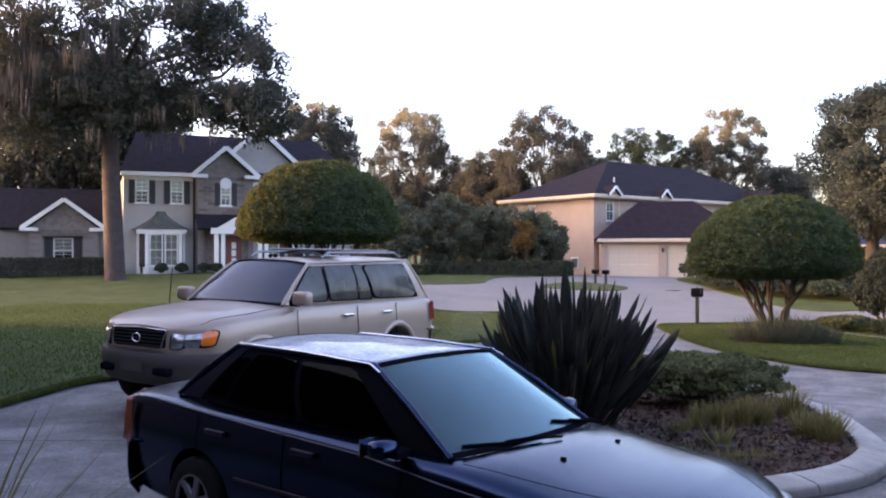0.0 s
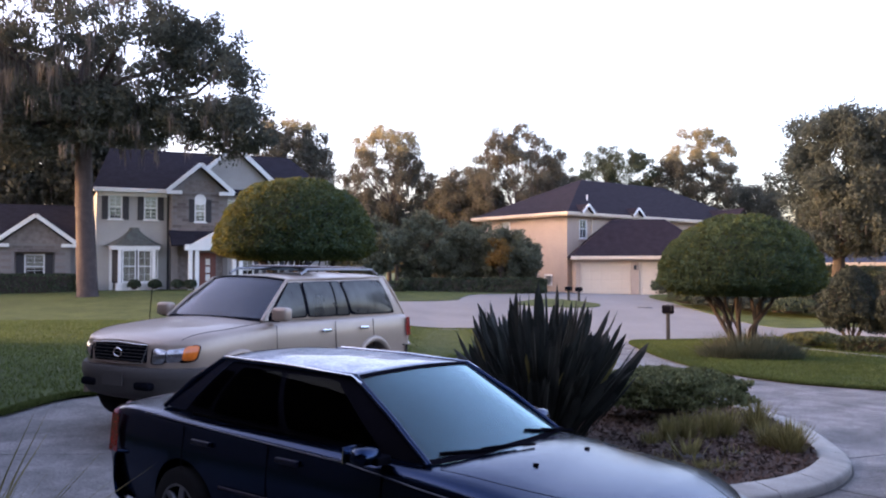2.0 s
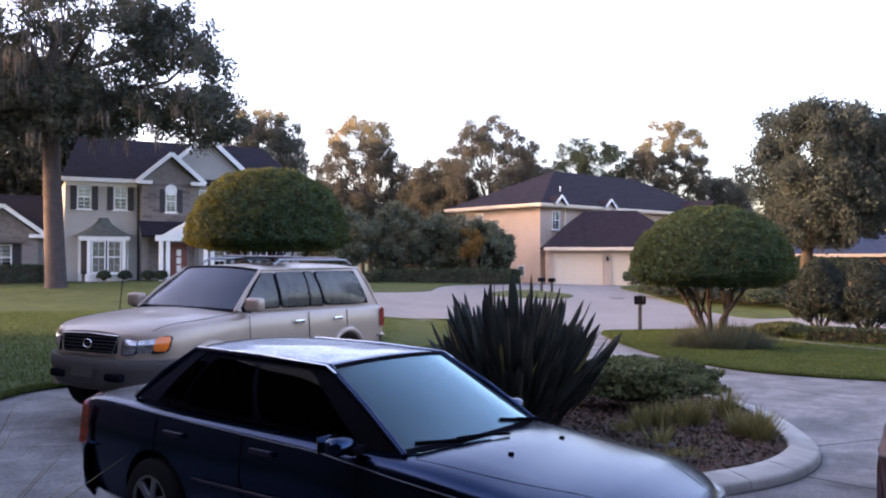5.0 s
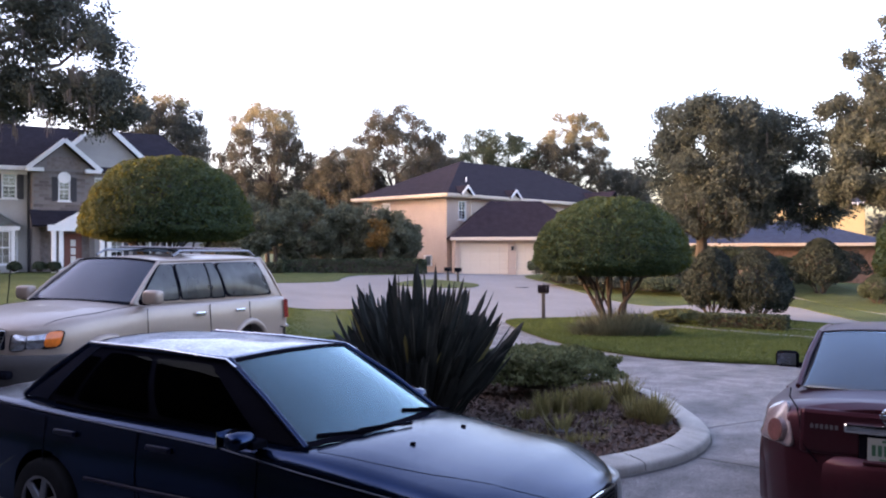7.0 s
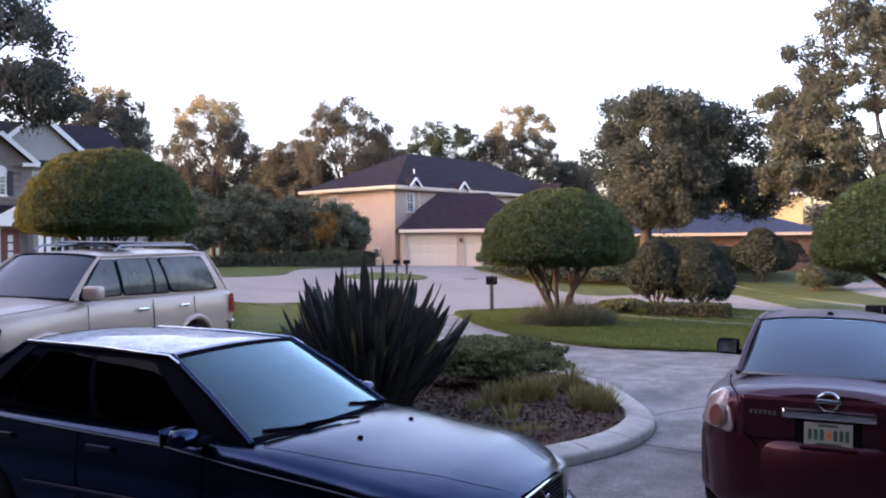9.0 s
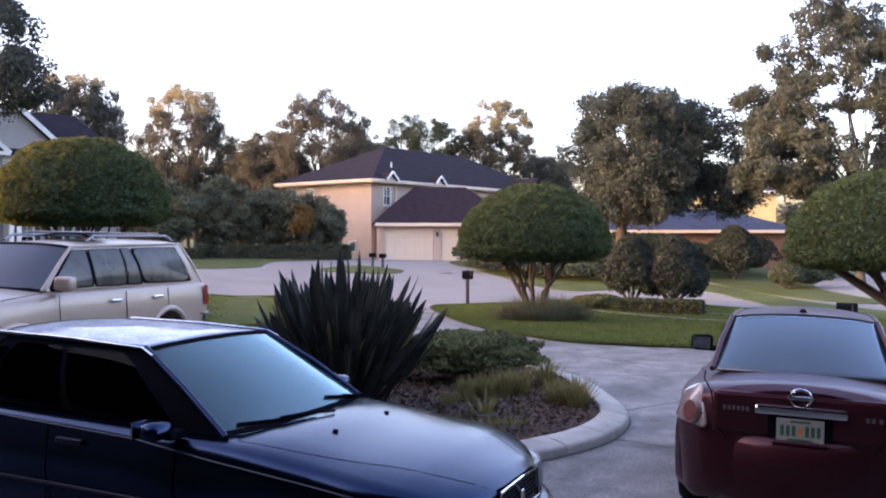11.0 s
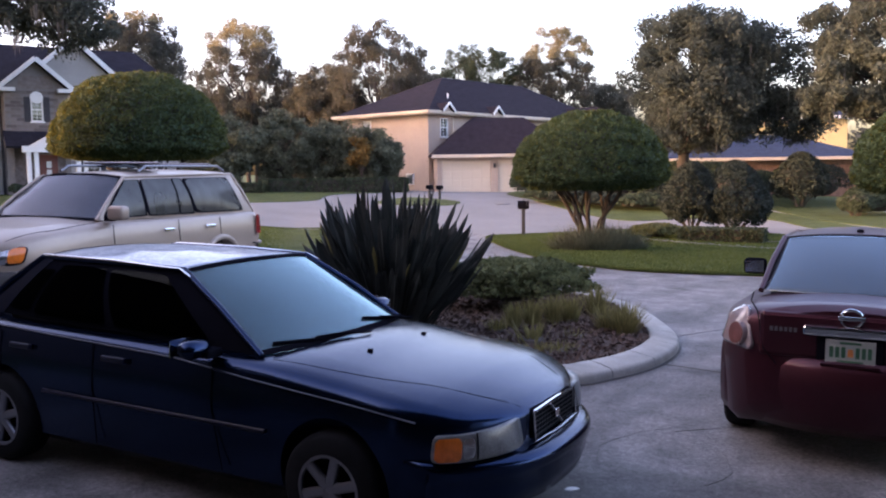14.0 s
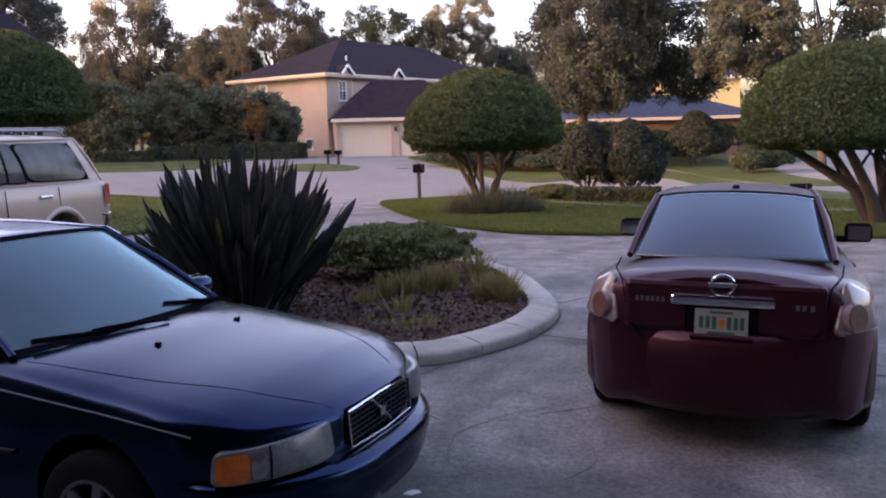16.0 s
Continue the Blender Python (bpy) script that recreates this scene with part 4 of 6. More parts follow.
        cut = part("cutter", cyl_bm((x, y - sy * 0.22, r), (x, y + sy * 0.5, r), arch_r, arch_r, 40), None, None)
        cutters.append(cut)
        md = body.modifiers.new("arch", "BOOLEAN")
        md.operation, md.object, md.solver = "DIFFERENCE", cut, "EXACT"
    bpy.context.view_layer.update()
    done = bpy.data.meshes.new_from_object(body.evaluated_get(bpy.context.evaluated_depsgraph_get()))
    body.modifiers.clear()
    body.data = done
    for cut in cutters:
        bpy.data.objects.remove(cut)
    done.materials.clear()
    done.materials.append(M[material])
    done.polygons.foreach_set("material_index", [0] * len(done.polygons))
    done.polygons.foreach_set("use_smooth", [True] * len(done.polygons))
    done.set_sharp_from_angle(angle=radians(38))
    body.parent = parent
    bpy.context.view_layer.update()
    return body


def patch(name, c, material, parent, bulge=0.0, n=10, lift=0.0, thick=0.0, label="", inset=(0, 1, 0, 1), foot=(0, 0, 0), head=(0, 0, 0), rnd=0.0):
    """A gently bowed panel between four corners (a-b along the foot, d-c along the head)."""
    a, b, cc, d = (np.array(p, float) for p in c)
    nrm = np.cross(b - a, d - a)
    nrm = nrm / np.linalg.norm(nrm)
    u = np.linspace(inset[0], inset[1], n + 1)[None, :, None]
    v = np.linspace(inset[2], inset[3], n + 1)[:, None, None]
    lean_to = inset[4:]
    inset = inset[:4]
    if rnd:
        # draw the corners in
        s, t = 2 * (u - inset[0]) / (inset[1] - inset[0]) - 1, 2 * (v - inset[2]) / (inset[3] - inset[2]) - 1
        pull = 1 - rnd * (s * t) ** 6
        u = inset[0] + (inset[1] - inset[0]) * (s * pull + 1) / 2
        v = inset[2] + (inset[3] - inset[2]) * (t * pull + 1) / 2
    if lean_to:
        # the sides run from their place at the foot to another at the head
        f = (u - inset[0]) / (inset[1] - inset[0])
        u = u * (1 - v) + (lean_to[0] + (lean_to[1] - lean_to[0]) * f) * v
    P = (1 - u) * (1 - v) * a + u * (1 - v) * b + u * v * cc + (1 - u) * v * d
    arch = 1 - (2 * u - 1) ** 2 * (0.6 + 0.4 * (2 * u - 1) ** 2)
    P = P + arch * ((1 - v) * np.array(foot) + v * np.array(head)) + nrm * (bulge * arch * 4 * v * (1 - v) + lift)
    me = grid_mesh(name, P)
    me.polygons.foreach_set("use_smooth", [True] * len(me.polygons))
    ob = link(name, me, material, parent, label)
    if thick:
        md = ob.modifiers.new("thickness", "SOLIDIFY")
        md.thickness, md.offset = thick, -1
    return ob


def drape(body, line, up=0.001, n=10):
    """A line over a body's upper side, from its plan."""
    out = []
    line = np.array(line, float)
    for t in np.linspace(0, len(line) - 1, n):
        i = min(int(t), len(line) - 2)
        x, y = line[i] + (line[i + 1] - line[i]) * (t - i)
        hit, place, _, _ = body.ray_cast((x, y, 3), (0, 0, -1))
        out.append((x, y, (place.z if hit else 0.9) + up))
    return out


def rod(name, pts, r, material, parent, n=8, label=""):
    return part(name, tube(pts, [r] * len(pts), n), material, parent, label, smooth=True, sharp=60)


def wheel(car, x, y, r, wd, spokes=6, z=None):
    """A wheel at its axle: tyre, rim, spokes and hub."""
    s = math.copysign(1, y)
    w = new("wheel")
    w.parent = car
    w.location = (x, y, r if z is None else z)
    w.empty_display_size = 0.1
    prof = [(0.63, -0.5), (0.9, -0.5), (0.98, -0.38), (1.0, -0.2), (1.0, 0.2), (0.98, 0.38), (0.9, 0.5), (0.63, 0.5)]
    K = 36
    P = np.array([[(r * a * math.cos(t), wd * b, r * a * math.sin(t)) for a, b in prof] for t in np.linspace(0, math.tau, K + 1)])
    me = grid_mesh("tyre", P)
    me.polygons.foreach_set("use_smooth", [True] * len(me.polygons))
    link("tyre", me, "rubber", w)
    R = 0.64 * r
    rim = [(R, -0.5 * wd), (R, 0.48 * wd), (R * 0.93, 0.46 * wd), (R * 0.90, 0.2 * wd), (R * 0.3, 0.1 * wd), (0.01, 0.1 * wd)]
    P = np.array([[(a * math.cos(t), s * b, a * math.sin(t)) for a, b in rim] for t in np.linspace(0, math.tau, K + 1)])
    rm = link("rim", grid_mesh("rim", P), "black", w)
    P = np.array([[(a * math.cos(t), s * b, a * math.sin(t)) for a, b in ((R * 1.0, 0.49 * wd), (R * 0.9, 0.5 * wd), (R * 0.88, 0.42 * wd))] for t in np.linspace(0, math.tau, K + 1)])
    link("rim_lip", grid_mesh("rim_lip", P), "alloy", w)
    for i in range(spokes):
        t = math.tau * i / spokes + 0.3
        c, q = math.cos(t), math.sin(t)
        bm = box_bm(0.5 * R, 0, 0, R * 0.9, 0.035, R * 0.30, 0.014)
        bmesh.ops.rotate(bm, cent=(0, 0, 0), matrix=Matrix.Rotation(-t, 3, "Y"), verts=bm.verts)
        bmesh.ops.translate(bm, vec=(0, s * 0.4 * wd, 0), verts=bm.verts)
        part("spoke", bm, "alloy", w)
    part("hub", cyl_bm((0, s * 0.2 * wd, 0), (0, s * 0.47 * wd, 0), R * 0.2, R * 0.17, 16), "alloy", w)


def bumper(car, name, x, half, depth, zs_, material, sign=1, label="", power=4.0, sweep=0.34):
    """A moulded bumper bent round the end of a car; zs_ are (set-back, height) down its face."""
    ys = np.linspace(-half, half, 41)
    rows = []
    for y in ys:
        t = abs(y / half)
        xx = x - sign * (sweep * t ** power + 0.05 * t * t)
        rows.append([(xx - sign * back, y * (1 - 0.015 * (back > 0.05)), z) for back, z in zs_])
    me = grid_mesh(name, np.array(rows))
    me.polygons.foreach_set("use_smooth", [True] * len(me.polygons))
    me.set_sharp_from_angle(angle=radians(50))
    ob = link(name, me, material, car, label)
    md = ob.modifiers.new("thickness", "SOLIDIFY")
    md.thickness = 0.02
    return ob


def seat(car, x, y, z, material):
    s = part("seat", box_bm(x + 0.2, y, z - 0.25, 0.5, 0.5, 0.16, 0.05), material, car)
    part("seat_back", box_bm(x - 0.1, y, z, 0.14, 0.48, 0.55, 0.05, Matrix.Rotation(radians(-14), 3, "Y")), material, s)
    part("headrest", box_bm(x - 0.18, y, z + 0.36, 0.09, 0.26, 0.17, 0.04, Matrix.Rotation(radians(-10), 3, "Y")), material, s)


def car_frame(name, x, y, z, heading, label):
    ob = empty(name, Matrix.Translation((x, y, z)) @ Matrix.Rotation(radians(1.25), 4, "Y") @ Matrix.Rotation(radians(heading), 4, "Z"), label, "car")
    return ob


def cabin(car, F, RF, RR, BR, paint, roof_bulge, ws_bulge, ws_glass, rear_glass, side_glass, windows, belt_out=0.05, frame_material="black", roof_paint=None):
    """The upper body: roof, pillars, windscreen, rear window, side frames and their panes."""
    m = lambda p: (p[0], -p[1], p[2])
    # windscreen seen from the front: right side of the car first
    cowl, front, back, deck = (ws_bulge * 1.3, 0, 0.015), (0.06, 0, roof_bulge * 0.55), (-0.05, 0, roof_bulge * 0.55), (-0.10, 0, 0.012)
    ws = patch("windscreen", [m(F), F, RF, m(RF)], ws_glass, car, 0.02, 18, 0.0, 0.006, "raked windscreen", foot=cowl, head=front)
    ws.visible_shadow = False
    patch("windscreen_band", [m(F), F, RF, m(RF)], "black", car, 0.02, 18, 0.004, 0.0, inset=(0, 1, 0.955, 1.0), foot=cowl, head=front)
    patch("cowl", [m(F), F, RF, m(RF)], "black", car, 0.02, 12, 0.003, 0.0, inset=(0, 1, 0.0, 0.05), foot=cowl, head=front)
    rw = patch("rear_window", [BR, m(BR), m(RR), RR], rear_glass, car, 0.02, 18, 0.0, 0.006, "sloping rear window", foot=deck, head=back)
    rw.visible_shadow = False
    patch("rear_window_band", [BR, m(BR), m(RR), RR], "black", car, 0.02, 18, 0.004, 0.0, inset=(0, 1, 0.955, 1.0), foot=deck, head=back)
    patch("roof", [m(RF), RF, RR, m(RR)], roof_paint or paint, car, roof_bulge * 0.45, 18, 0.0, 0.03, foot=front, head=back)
    for s in (1, -1):
        f = (lambda p: p) if s > 0 else m
        q = [f(BR), f(F), f(RF), f(RR)] if s < 0 else [f(F), f(BR), f(RR), f(RF)]
        rod("front_pillar", [f(F), f(tuple((np.array(F) + RF) / 2 + np.array((0.012, 0.008, 0.012)))), f(RF)], 0.022, paint, car)
        rod("roof_rail", [f(RF), f(tuple((np.array(RF) + RR) / 2 + np.array((0, 0.012, 0.004)))), f(RR)], 0.017, paint, car)
        rod("rear_pillar", [f(RR), f(tuple((np.array(RR) + BR) / 2 + np.array((-0.01, 0.008, 0.015)))), f(BR)], 0.022, paint, car)
        patch("side_frame", q, frame_material, car, belt_out, 14)
        for (u0, u1, v0, v1, *top) in windows:
            un = (u0, u1, v0, v1, *top) if s > 0 else (1 - u1, 1 - u0, v0, v1, *[1 - t for t in top[::-1]])
            if frame_material != "black":
                rim = (un[0] - 0.012, un[1] + 0.012, v0 - 0.03, v1 + 0.02, *([un[4] - 0.014, un[5] + 0.014] if top else []))
                patch("window_seal", q, "black", car, belt_out, 14, 0.006, 0.0, inset=rim, rnd=0.04)
            patch("side_window", q, side_glass, car, belt_out, 14, 0.012, 0.0, inset=un, rnd=0.10 if u1 - u0 > 0.3 and u1 > 0.85 else 0.03)
        # body-coloured pillar behind the last window
        last_u = max(w_[1] for w_ in windows)
        un = (last_u + 0.012, 1, 0, 1) if s > 0 else (0, 1 - last_u - 0.012, 0, 1)
        patch("rear_quarter", q, paint, car, belt_out, 8, 0.008, 0.0, inset=un)


# dark navy saloon
volvo = car_frame("saloon_car", -0.182, 5.94, 0.004, -37.7, "dark navy four-door saloon with a dewy roof, parked on the drive")
wr, wx0, wx1 = 0.315, -1.30, 1.36
wl = [(wx0, 0.80, wr), (wx0, -0.80, wr), (wx1, 0.80, wr), (wx1, -0.80, wr)]
volvo_body = loft_body("body", [(2.235, 0.36, 0.36, 0.675, 0.695), (2.18, 0.52, 0.30, 0.69, 0.73), (2.06, 0.74, 0.25, 0.715, 0.77), (1.88, 0.86, 0.22, 0.765, 0.82), (1.4, 0.872, 0.19, 0.825, 0.885), (0.95, 0.88, 0.18, 0.875, 0.93), (0.3, 0.88, 0.18, 0.90, 0.93), (-1.4, 0.88, 0.18, 0.925, 0.945),
                   (-1.75, 0.872, 0.2, 0.935, 0.985), (-2.16, 0.845, 0.25, 0.93, 0.985), (-2.33, 0.79, 0.32, 0.90, 0.955)], "navy", volvo, wl, 0.345)
vF, vRF, vRR, vBR = (0.80, 0.745, 0.905), (0.08, 0.60, 1.335), (-1.22, 0.585, 1.345), (-1.74, 0.71, 0.965)
cabin(volvo, vF, vRF, vRR, vBR, "navy", 0.06, 0.10, "glass_dew", "glass_dark", "glass_dark", [(0.13, 0.46, 0.06, 0.90), (0.49, 0.78, 0.06, 0.90), (0.80, 0.885, 0.10, 0.80)], 0.05, "black", "navy_dew_glare")
for x, y, r in wl:
    wheel(volvo, x, y, 0.30, 0.20, 6, 0.30 if x < 0 else 0.285)
part("cabin_floor", box_bm(-0.4, 0, 0.925, 2.1, 1.36, 0.05), "interior", volvo)
part("dashboard", box_bm(0.52, 0, 0.90, 0.36, 1.24, 0.10, 0.04), "interior", volvo)
for y in (0.36, -0.36):
    seat(volvo, -0.45, y, 0.84, "interior")
part("rear_bench", box_bm(-1.25, 0, 1.0, 0.16, 1.2, 0.42, 0.05), "interior", volvo)
bm = bmesh.new()
mtx = Matrix.Translation((0.22, 0.36, 0.98)) @ Matrix.Rotation(radians(-65), 4, "Y")
P = np.array([[tuple(mtx @ Vector(((0.19 + 0.014 * math.cos(b)) * math.cos(a), (0.19 + 0.014 * math.cos(b)) * math.sin(a), 0.014 * math.sin(b)))) for b in np.linspace(0, math.tau, 9)] for a in np.linspace(0, math.tau, 33)])
link("steering_wheel", grid_mesh("steering_wheel", P), "black", volvo)
# headlamps, indicators, grille, badge bar
for s in (1, -1):
    lens = [(1.935, s * 0.866, 0.520), (2.225, s * 0.385, 0.530), (2.195, s * 0.385, 0.680), (1.94, s * 0.852, 0.655)]
    if s > 0:
        lens = [lens[1], lens[0], lens[3], lens[2]]
    bow = (0.062, s * 0.045, 0.0)
    hlamp = patch("headlamp", lens, "lamp_clear", volvo, 0.010, 16, 0.024, 0.06, "clear glass headlamp", rnd=0.07, foot=bow, head=bow)
    patch("lamp_divider", lens, "black", hlamp, 0.010, 6, 0.027, 0.0, inset=(0.40, 0.418, 0.03, 0.97) if s < 0 else (0.582, 0.60, 0.03, 0.97), foot=bow, head=bow)
    patch("indicator", lens, "lamp_amber", hlamp, 0.010, 12, 0.0275, 0.0, "amber corner indicator", inset=(0.02, 0.25, 0.05, 0.90) if s < 0 else (0.75, 0.98, 0.05, 0.90), rnd=0.16, foot=bow, head=bow)
    patch("lamp_mirror", lens, "lamp_twin", hlamp, 0.010, 8, 0.0268, 0.0, inset=(0.26, 0.385, 0.12, 0.84) if s < 0 else (0.615, 0.74, 0.12, 0.84), rnd=0.25, foot=bow, head=bow)
    patch("tail_lamp", ([(-2.345, s * 0.60, 0.62), (-2.21, s * 0.86, 0.60), (-2.20, s * 0.84, 0.90), (-2.34, s * 0.62, 0.93)] if s < 0 else [(-2.21, s * 0.86, 0.60), (-2.345, s * 0.60, 0.62), (-2.34, s * 0.62, 0.93), (-2.20, s * 0.84, 0.90)])[::-1], "lamp_red", volvo, 0.02, 6, 0.012, 0.02, "red tail lamp")
    side = [(-2.20, s * 0.868, 0.60), (-2.08, s * 0.878, 0.60), (-2.08, s * 0.868, 0.88), (-2.19, s * 0.852, 0.89)]
    patch("tail_lamp", side if s < 0 else [side[1], side[0], side[3], side[2]], "lamp_red", volvo, 0.0, 3, 0.012)
    mir = part("door_mirror", box_bm(0.50, s * 0.955, 0.950, 0.13, 0.19, 0.105, 0.048), "navy", volvo, smooth=True, sharp=60)
    part("mirror_arm", box_bm(0.54, s * 0.87, 0.92, 0.08, 0.12, 0.05, 0.01), "black", mir)
    part("mirror_glass", box_bm(0.420, s * 0.975, 0.957, 0.006, 0.16, 0.095), "chrome", mir)
    for x in (-0.22, -1.08):
        part("door_handle", box_bm(x, s * 0.886, 0.80, 0.20, 0.03, 0.035, 0.008), "navy_trim", volvo)
    # door trim strip; its front length draws the wing crease's reflected light
    rod("belt_glint_strip", [(-1.80, s * 0.842, 0.925), (-1.2, s * 0.853, 0.905), (-0.58, s * 0.862, 0.886), (0.26, s * 0.866, 0.862), (0.84, s * 0.873, 0.802), (1.42, s * 0.868, 0.752), (1.86, s * 0.862, 0.705)], 0.005, "strip", volvo, 6)
    rod("side_moulding", [(0.93, s * 0.882, 0.53), (0.3, s * 0.884, 0.53), (-0.5, s * 0.884, 0.53), (-0.88, s * 0.882, 0.53)], 0.014, "navy_trim", volvo, 6)
    rod("drip_strip", [(0.17, s * 0.636, 1.300), (0.08, s * 0.628, 1.342), (-0.5, s * 0.622, 1.362), (-1.2, s * 0.600, 1.364)], 0.008, "chrome", volvo, 6)
    for x0, x1 in ((0.55, 0.62), (-0.42, -0.40), (-1.30, -1.12)):
        rod("door_seam", [(x0, s * 0.862, 0.885), (x0, s * 0.883, 0.62), (x1, s * 0.874, 0.26)], 0.004, "black", volvo, 5)
    rod("bonnet_seam", drape(volvo_body, [(2.19, s * 0.33), (1.95, s * 0.49), (1.6, s * 0.62), (1.2, s * 0.70), (0.88, s * 0.74)], 0.0, 16), 0.0025, "black", volvo, 5)
grille = part("grille", box_bm(2.232, 0, 0.610, 0.05, 0.60, 0.165, 0.02), "black", volvo, "black egg-crate grille with chrome surround")
rod("surround", [(2.262, -0.31, 0.688), (2.275, -0.31, 0.530), (2.285, 0, 0.522), (2.275, 0.31, 0.530), (2.262, 0.31, 0.688), (2.268, 0, 0.700), (2.262, -0.31, 0.688)], 0.006, "chrome", grille, 6)
for k in range(15):
    part("grille_bar", box_bm(2.259, -0.28 + k * 0.04, 0.610, 0.008, 0.003, 0.155), "iron", grille)
for k in range(6):
    part("grille_bar", box_bm(2.259, 0, 0.548 + k * 0.025, 0.008, 0.58, 0.003), "iron", grille)
rod("badge_bar", [(2.272, 0.09, 0.540), (2.268, -0.09, 0.680)], 0.006, "alloy", grille, 6)
part("badge", box_bm(2.275, 0, 0.610, 0.012, 0.05, 0.045, 0.004), "chrome", grille)
bumper(volvo, "front_bumper", 2.385, 0.885, 0.1, [(0.20, 0.520), (0.05, 0.510), (0.012, 0.492), (0.0, 0.47), (0.004, 0.425), (0.022, 0.412), (0.026, 0.34), (0.055, 0.25), (0.16, 0.20)], "navy", 1, "navy moulded front bumper", 3.0, 0.38)
bumper(volvo, "rear_bumper", -2.45, 0.88, 0.1, [(0.14, 0.60), (0.02, 0.595), (0.0, 0.56), (0.0, 0.42), (0.03, 0.30), (0.12, 0.24)], "navy", -1, "navy moulded rear bumper", 4, 0.3)
part("number_plate", box_bm(-2.342, 0, 0.76, 0.012, 0.305, 0.152, 0.003), "plate", volvo)
# wipers, washer jets, cowl
rod("wiper", [(0.96, -0.08, 0.948), (0.895, -0.35, 0.944), (0.79, -0.63, 0.955)], 0.011, "black", volvo, 6)
rod("wiper_arm", [(1.02, 0.04, 0.942), (0.94, -0.18, 0.956), (0.89, -0.36, 0.958)], 0.008, "black", volvo, 6)
rod("wiper", [(0.86, 0.68, 0.938), (0.86, 0.46, 0.952), (0.84, 0.22, 0.985)], 0.011, "black", volvo, 6)
rod("wiper_arm", [(0.95, 0.66, 0.938), (0.89, 0.52, 0.955), (0.855, 0.40, 0.972)], 0.008, "black", volvo, 6)
for y in (-0.30, 0.33):
    part("washer_jet", box_bm(1.235, y, drape(volvo_body, [(1.235, y), (1.24, y)], 0.006, 2)[0][2], 0.03, 0.024, 0.014, 0.004), "black", volvo)

# maroon saloon seen from behind
alt = car_frame("saloon_car", 5.078, 6.836, -0.12, 53.52, "dark maroon four-door saloon with chrome boot trim, parked on the drive")
ar = 0.325
al = [(-1.40, 0.80, ar), (-1.40, -0.80, ar), (1.38, 0.80, ar), (1.38, -0.80, ar)]
loft_body("body", [(-2.345, 0.55, 0.40, 0.985, 1.075), (-2.28, 0.68, 0.34, 1.005, 1.108), (-2.13, 0.81, 0.24, 1.005, 1.118), (-1.95, 0.875, 0.22, 1.0, 1.12), (-1.7, 0.895, 0.2, 0.995, 1.125), (-1.0, 0.90, 0.18, 0.965, 1.0), (0.0, 0.90, 0.18, 0.94, 0.97), (0.9, 0.90, 0.18, 0.925, 0.97), (1.5, 0.89, 0.18, 0.87, 0.95), (2.0, 0.83, 0.2, 0.77, 0.85), (2.3, 0.66, 0.27, 0.66, 0.70)], "maroon", alt, al, 0.385)
cabin(alt, (1.10, 0.73, 0.965), (0.25, 0.57, 1.43), (-0.98, 0.565, 1.45), (-1.70, 0.655, 1.10), "maroon", 0.075, 0.10, "glass_clear", "glass_dew_rear", "glass_dark", [(0.10, 0.45, 0.06, 0.9), (0.48, 0.80, 0.06, 0.88)], 0.06, "black")
for x, y, r in al:
    wheel(alt, x, y, ar, 0.215, 5)
part("cabin_floor", box_bm(-0.3, 0, 0.95, 2.3, 1.36, 0.05), "interior", alt)
part("parcel_shelf", box_bm(-1.3, 0, 1.06, 0.55, 1.2, 0.03), "interior", alt)
for y in (0.37, -0.37):
    seat(alt, -0.05, y, 0.93, "interior")
part("rear_bench", box_bm(-1.0, 0, 1.06, 0.16, 1.22, 0.38, 0.05), "interior", alt)
for s in (1, -1):
    lamp = [(-2.04, s * 0.880, 0.775), (-2.36, s * 0.615, 0.765), (-2.215, s * 0.665, 1.075), (-2.085, s * 0.815, 0.985)]
    q = lamp if s > 0 else [lamp[1], lamp[0], lamp[3], lamp[2]]
    tl = patch("tail_lamp", q, "lamp_white", alt, 0.03, 14, 0.010, 0.03, "pale lens tail lamp with a red round light", rnd=0.14)
    cc = Vector((-2.245, s * 0.715, 0.865))
    nn = Vector((-0.70, s * 0.70, 0.12)).normalized()
    part("red_light", cyl_bm(cc - nn * 0.02, cc + nn * 0.052, 0.080, 0.074, 24), "lamp_dull", tl)
    part("light_ring", cyl_bm(cc - nn * 0.03, cc + nn * 0.046, 0.084, 0.080, 24), "lamp_white", tl)
    mir = part("door_mirror", box_bm(0.55, s * 0.985, 1.06, 0.14, 0.22, 0.155, 0.04), "black", alt)
    part("mirror_glass", box_bm(0.476, s * 0.985, 1.062, 0.006, 0.18, 0.115), "chrome", mir)
    part("mirror_arm", box_bm(0.58, s * 0.86, 1.0, 0.07, 0.1, 0.05, 0.01), "black", mir)
    for x in (0.0, -0.95):
        part("door_handle", box_bm(x, s * 0.905, 0.86, 0.2, 0.03, 0.035, 0.01), "maroon", alt)
    rod("boot_seam", [(-1.76, s * 0.70, 1.09), (-2.2, s * 0.66, 1.088), (-2.33, s * 0.60, 1.04), (-2.362, s * 0.55, 0.80), (-2.372, s * 0.46, 0.70)], 0.005, "black", alt, 5)
bumper(alt, "rear_bumper", -2.405, 0.878, 0.1, [(0.075, 0.755), (0.03, 0.735), (0.005, 0.68), (0.0, 0.56), (0.01, 0.44), (0.04, 0.33), (0.12, 0.26)], "maroon", -1, "maroon moulded rear bumper", 2.6, 0.41)
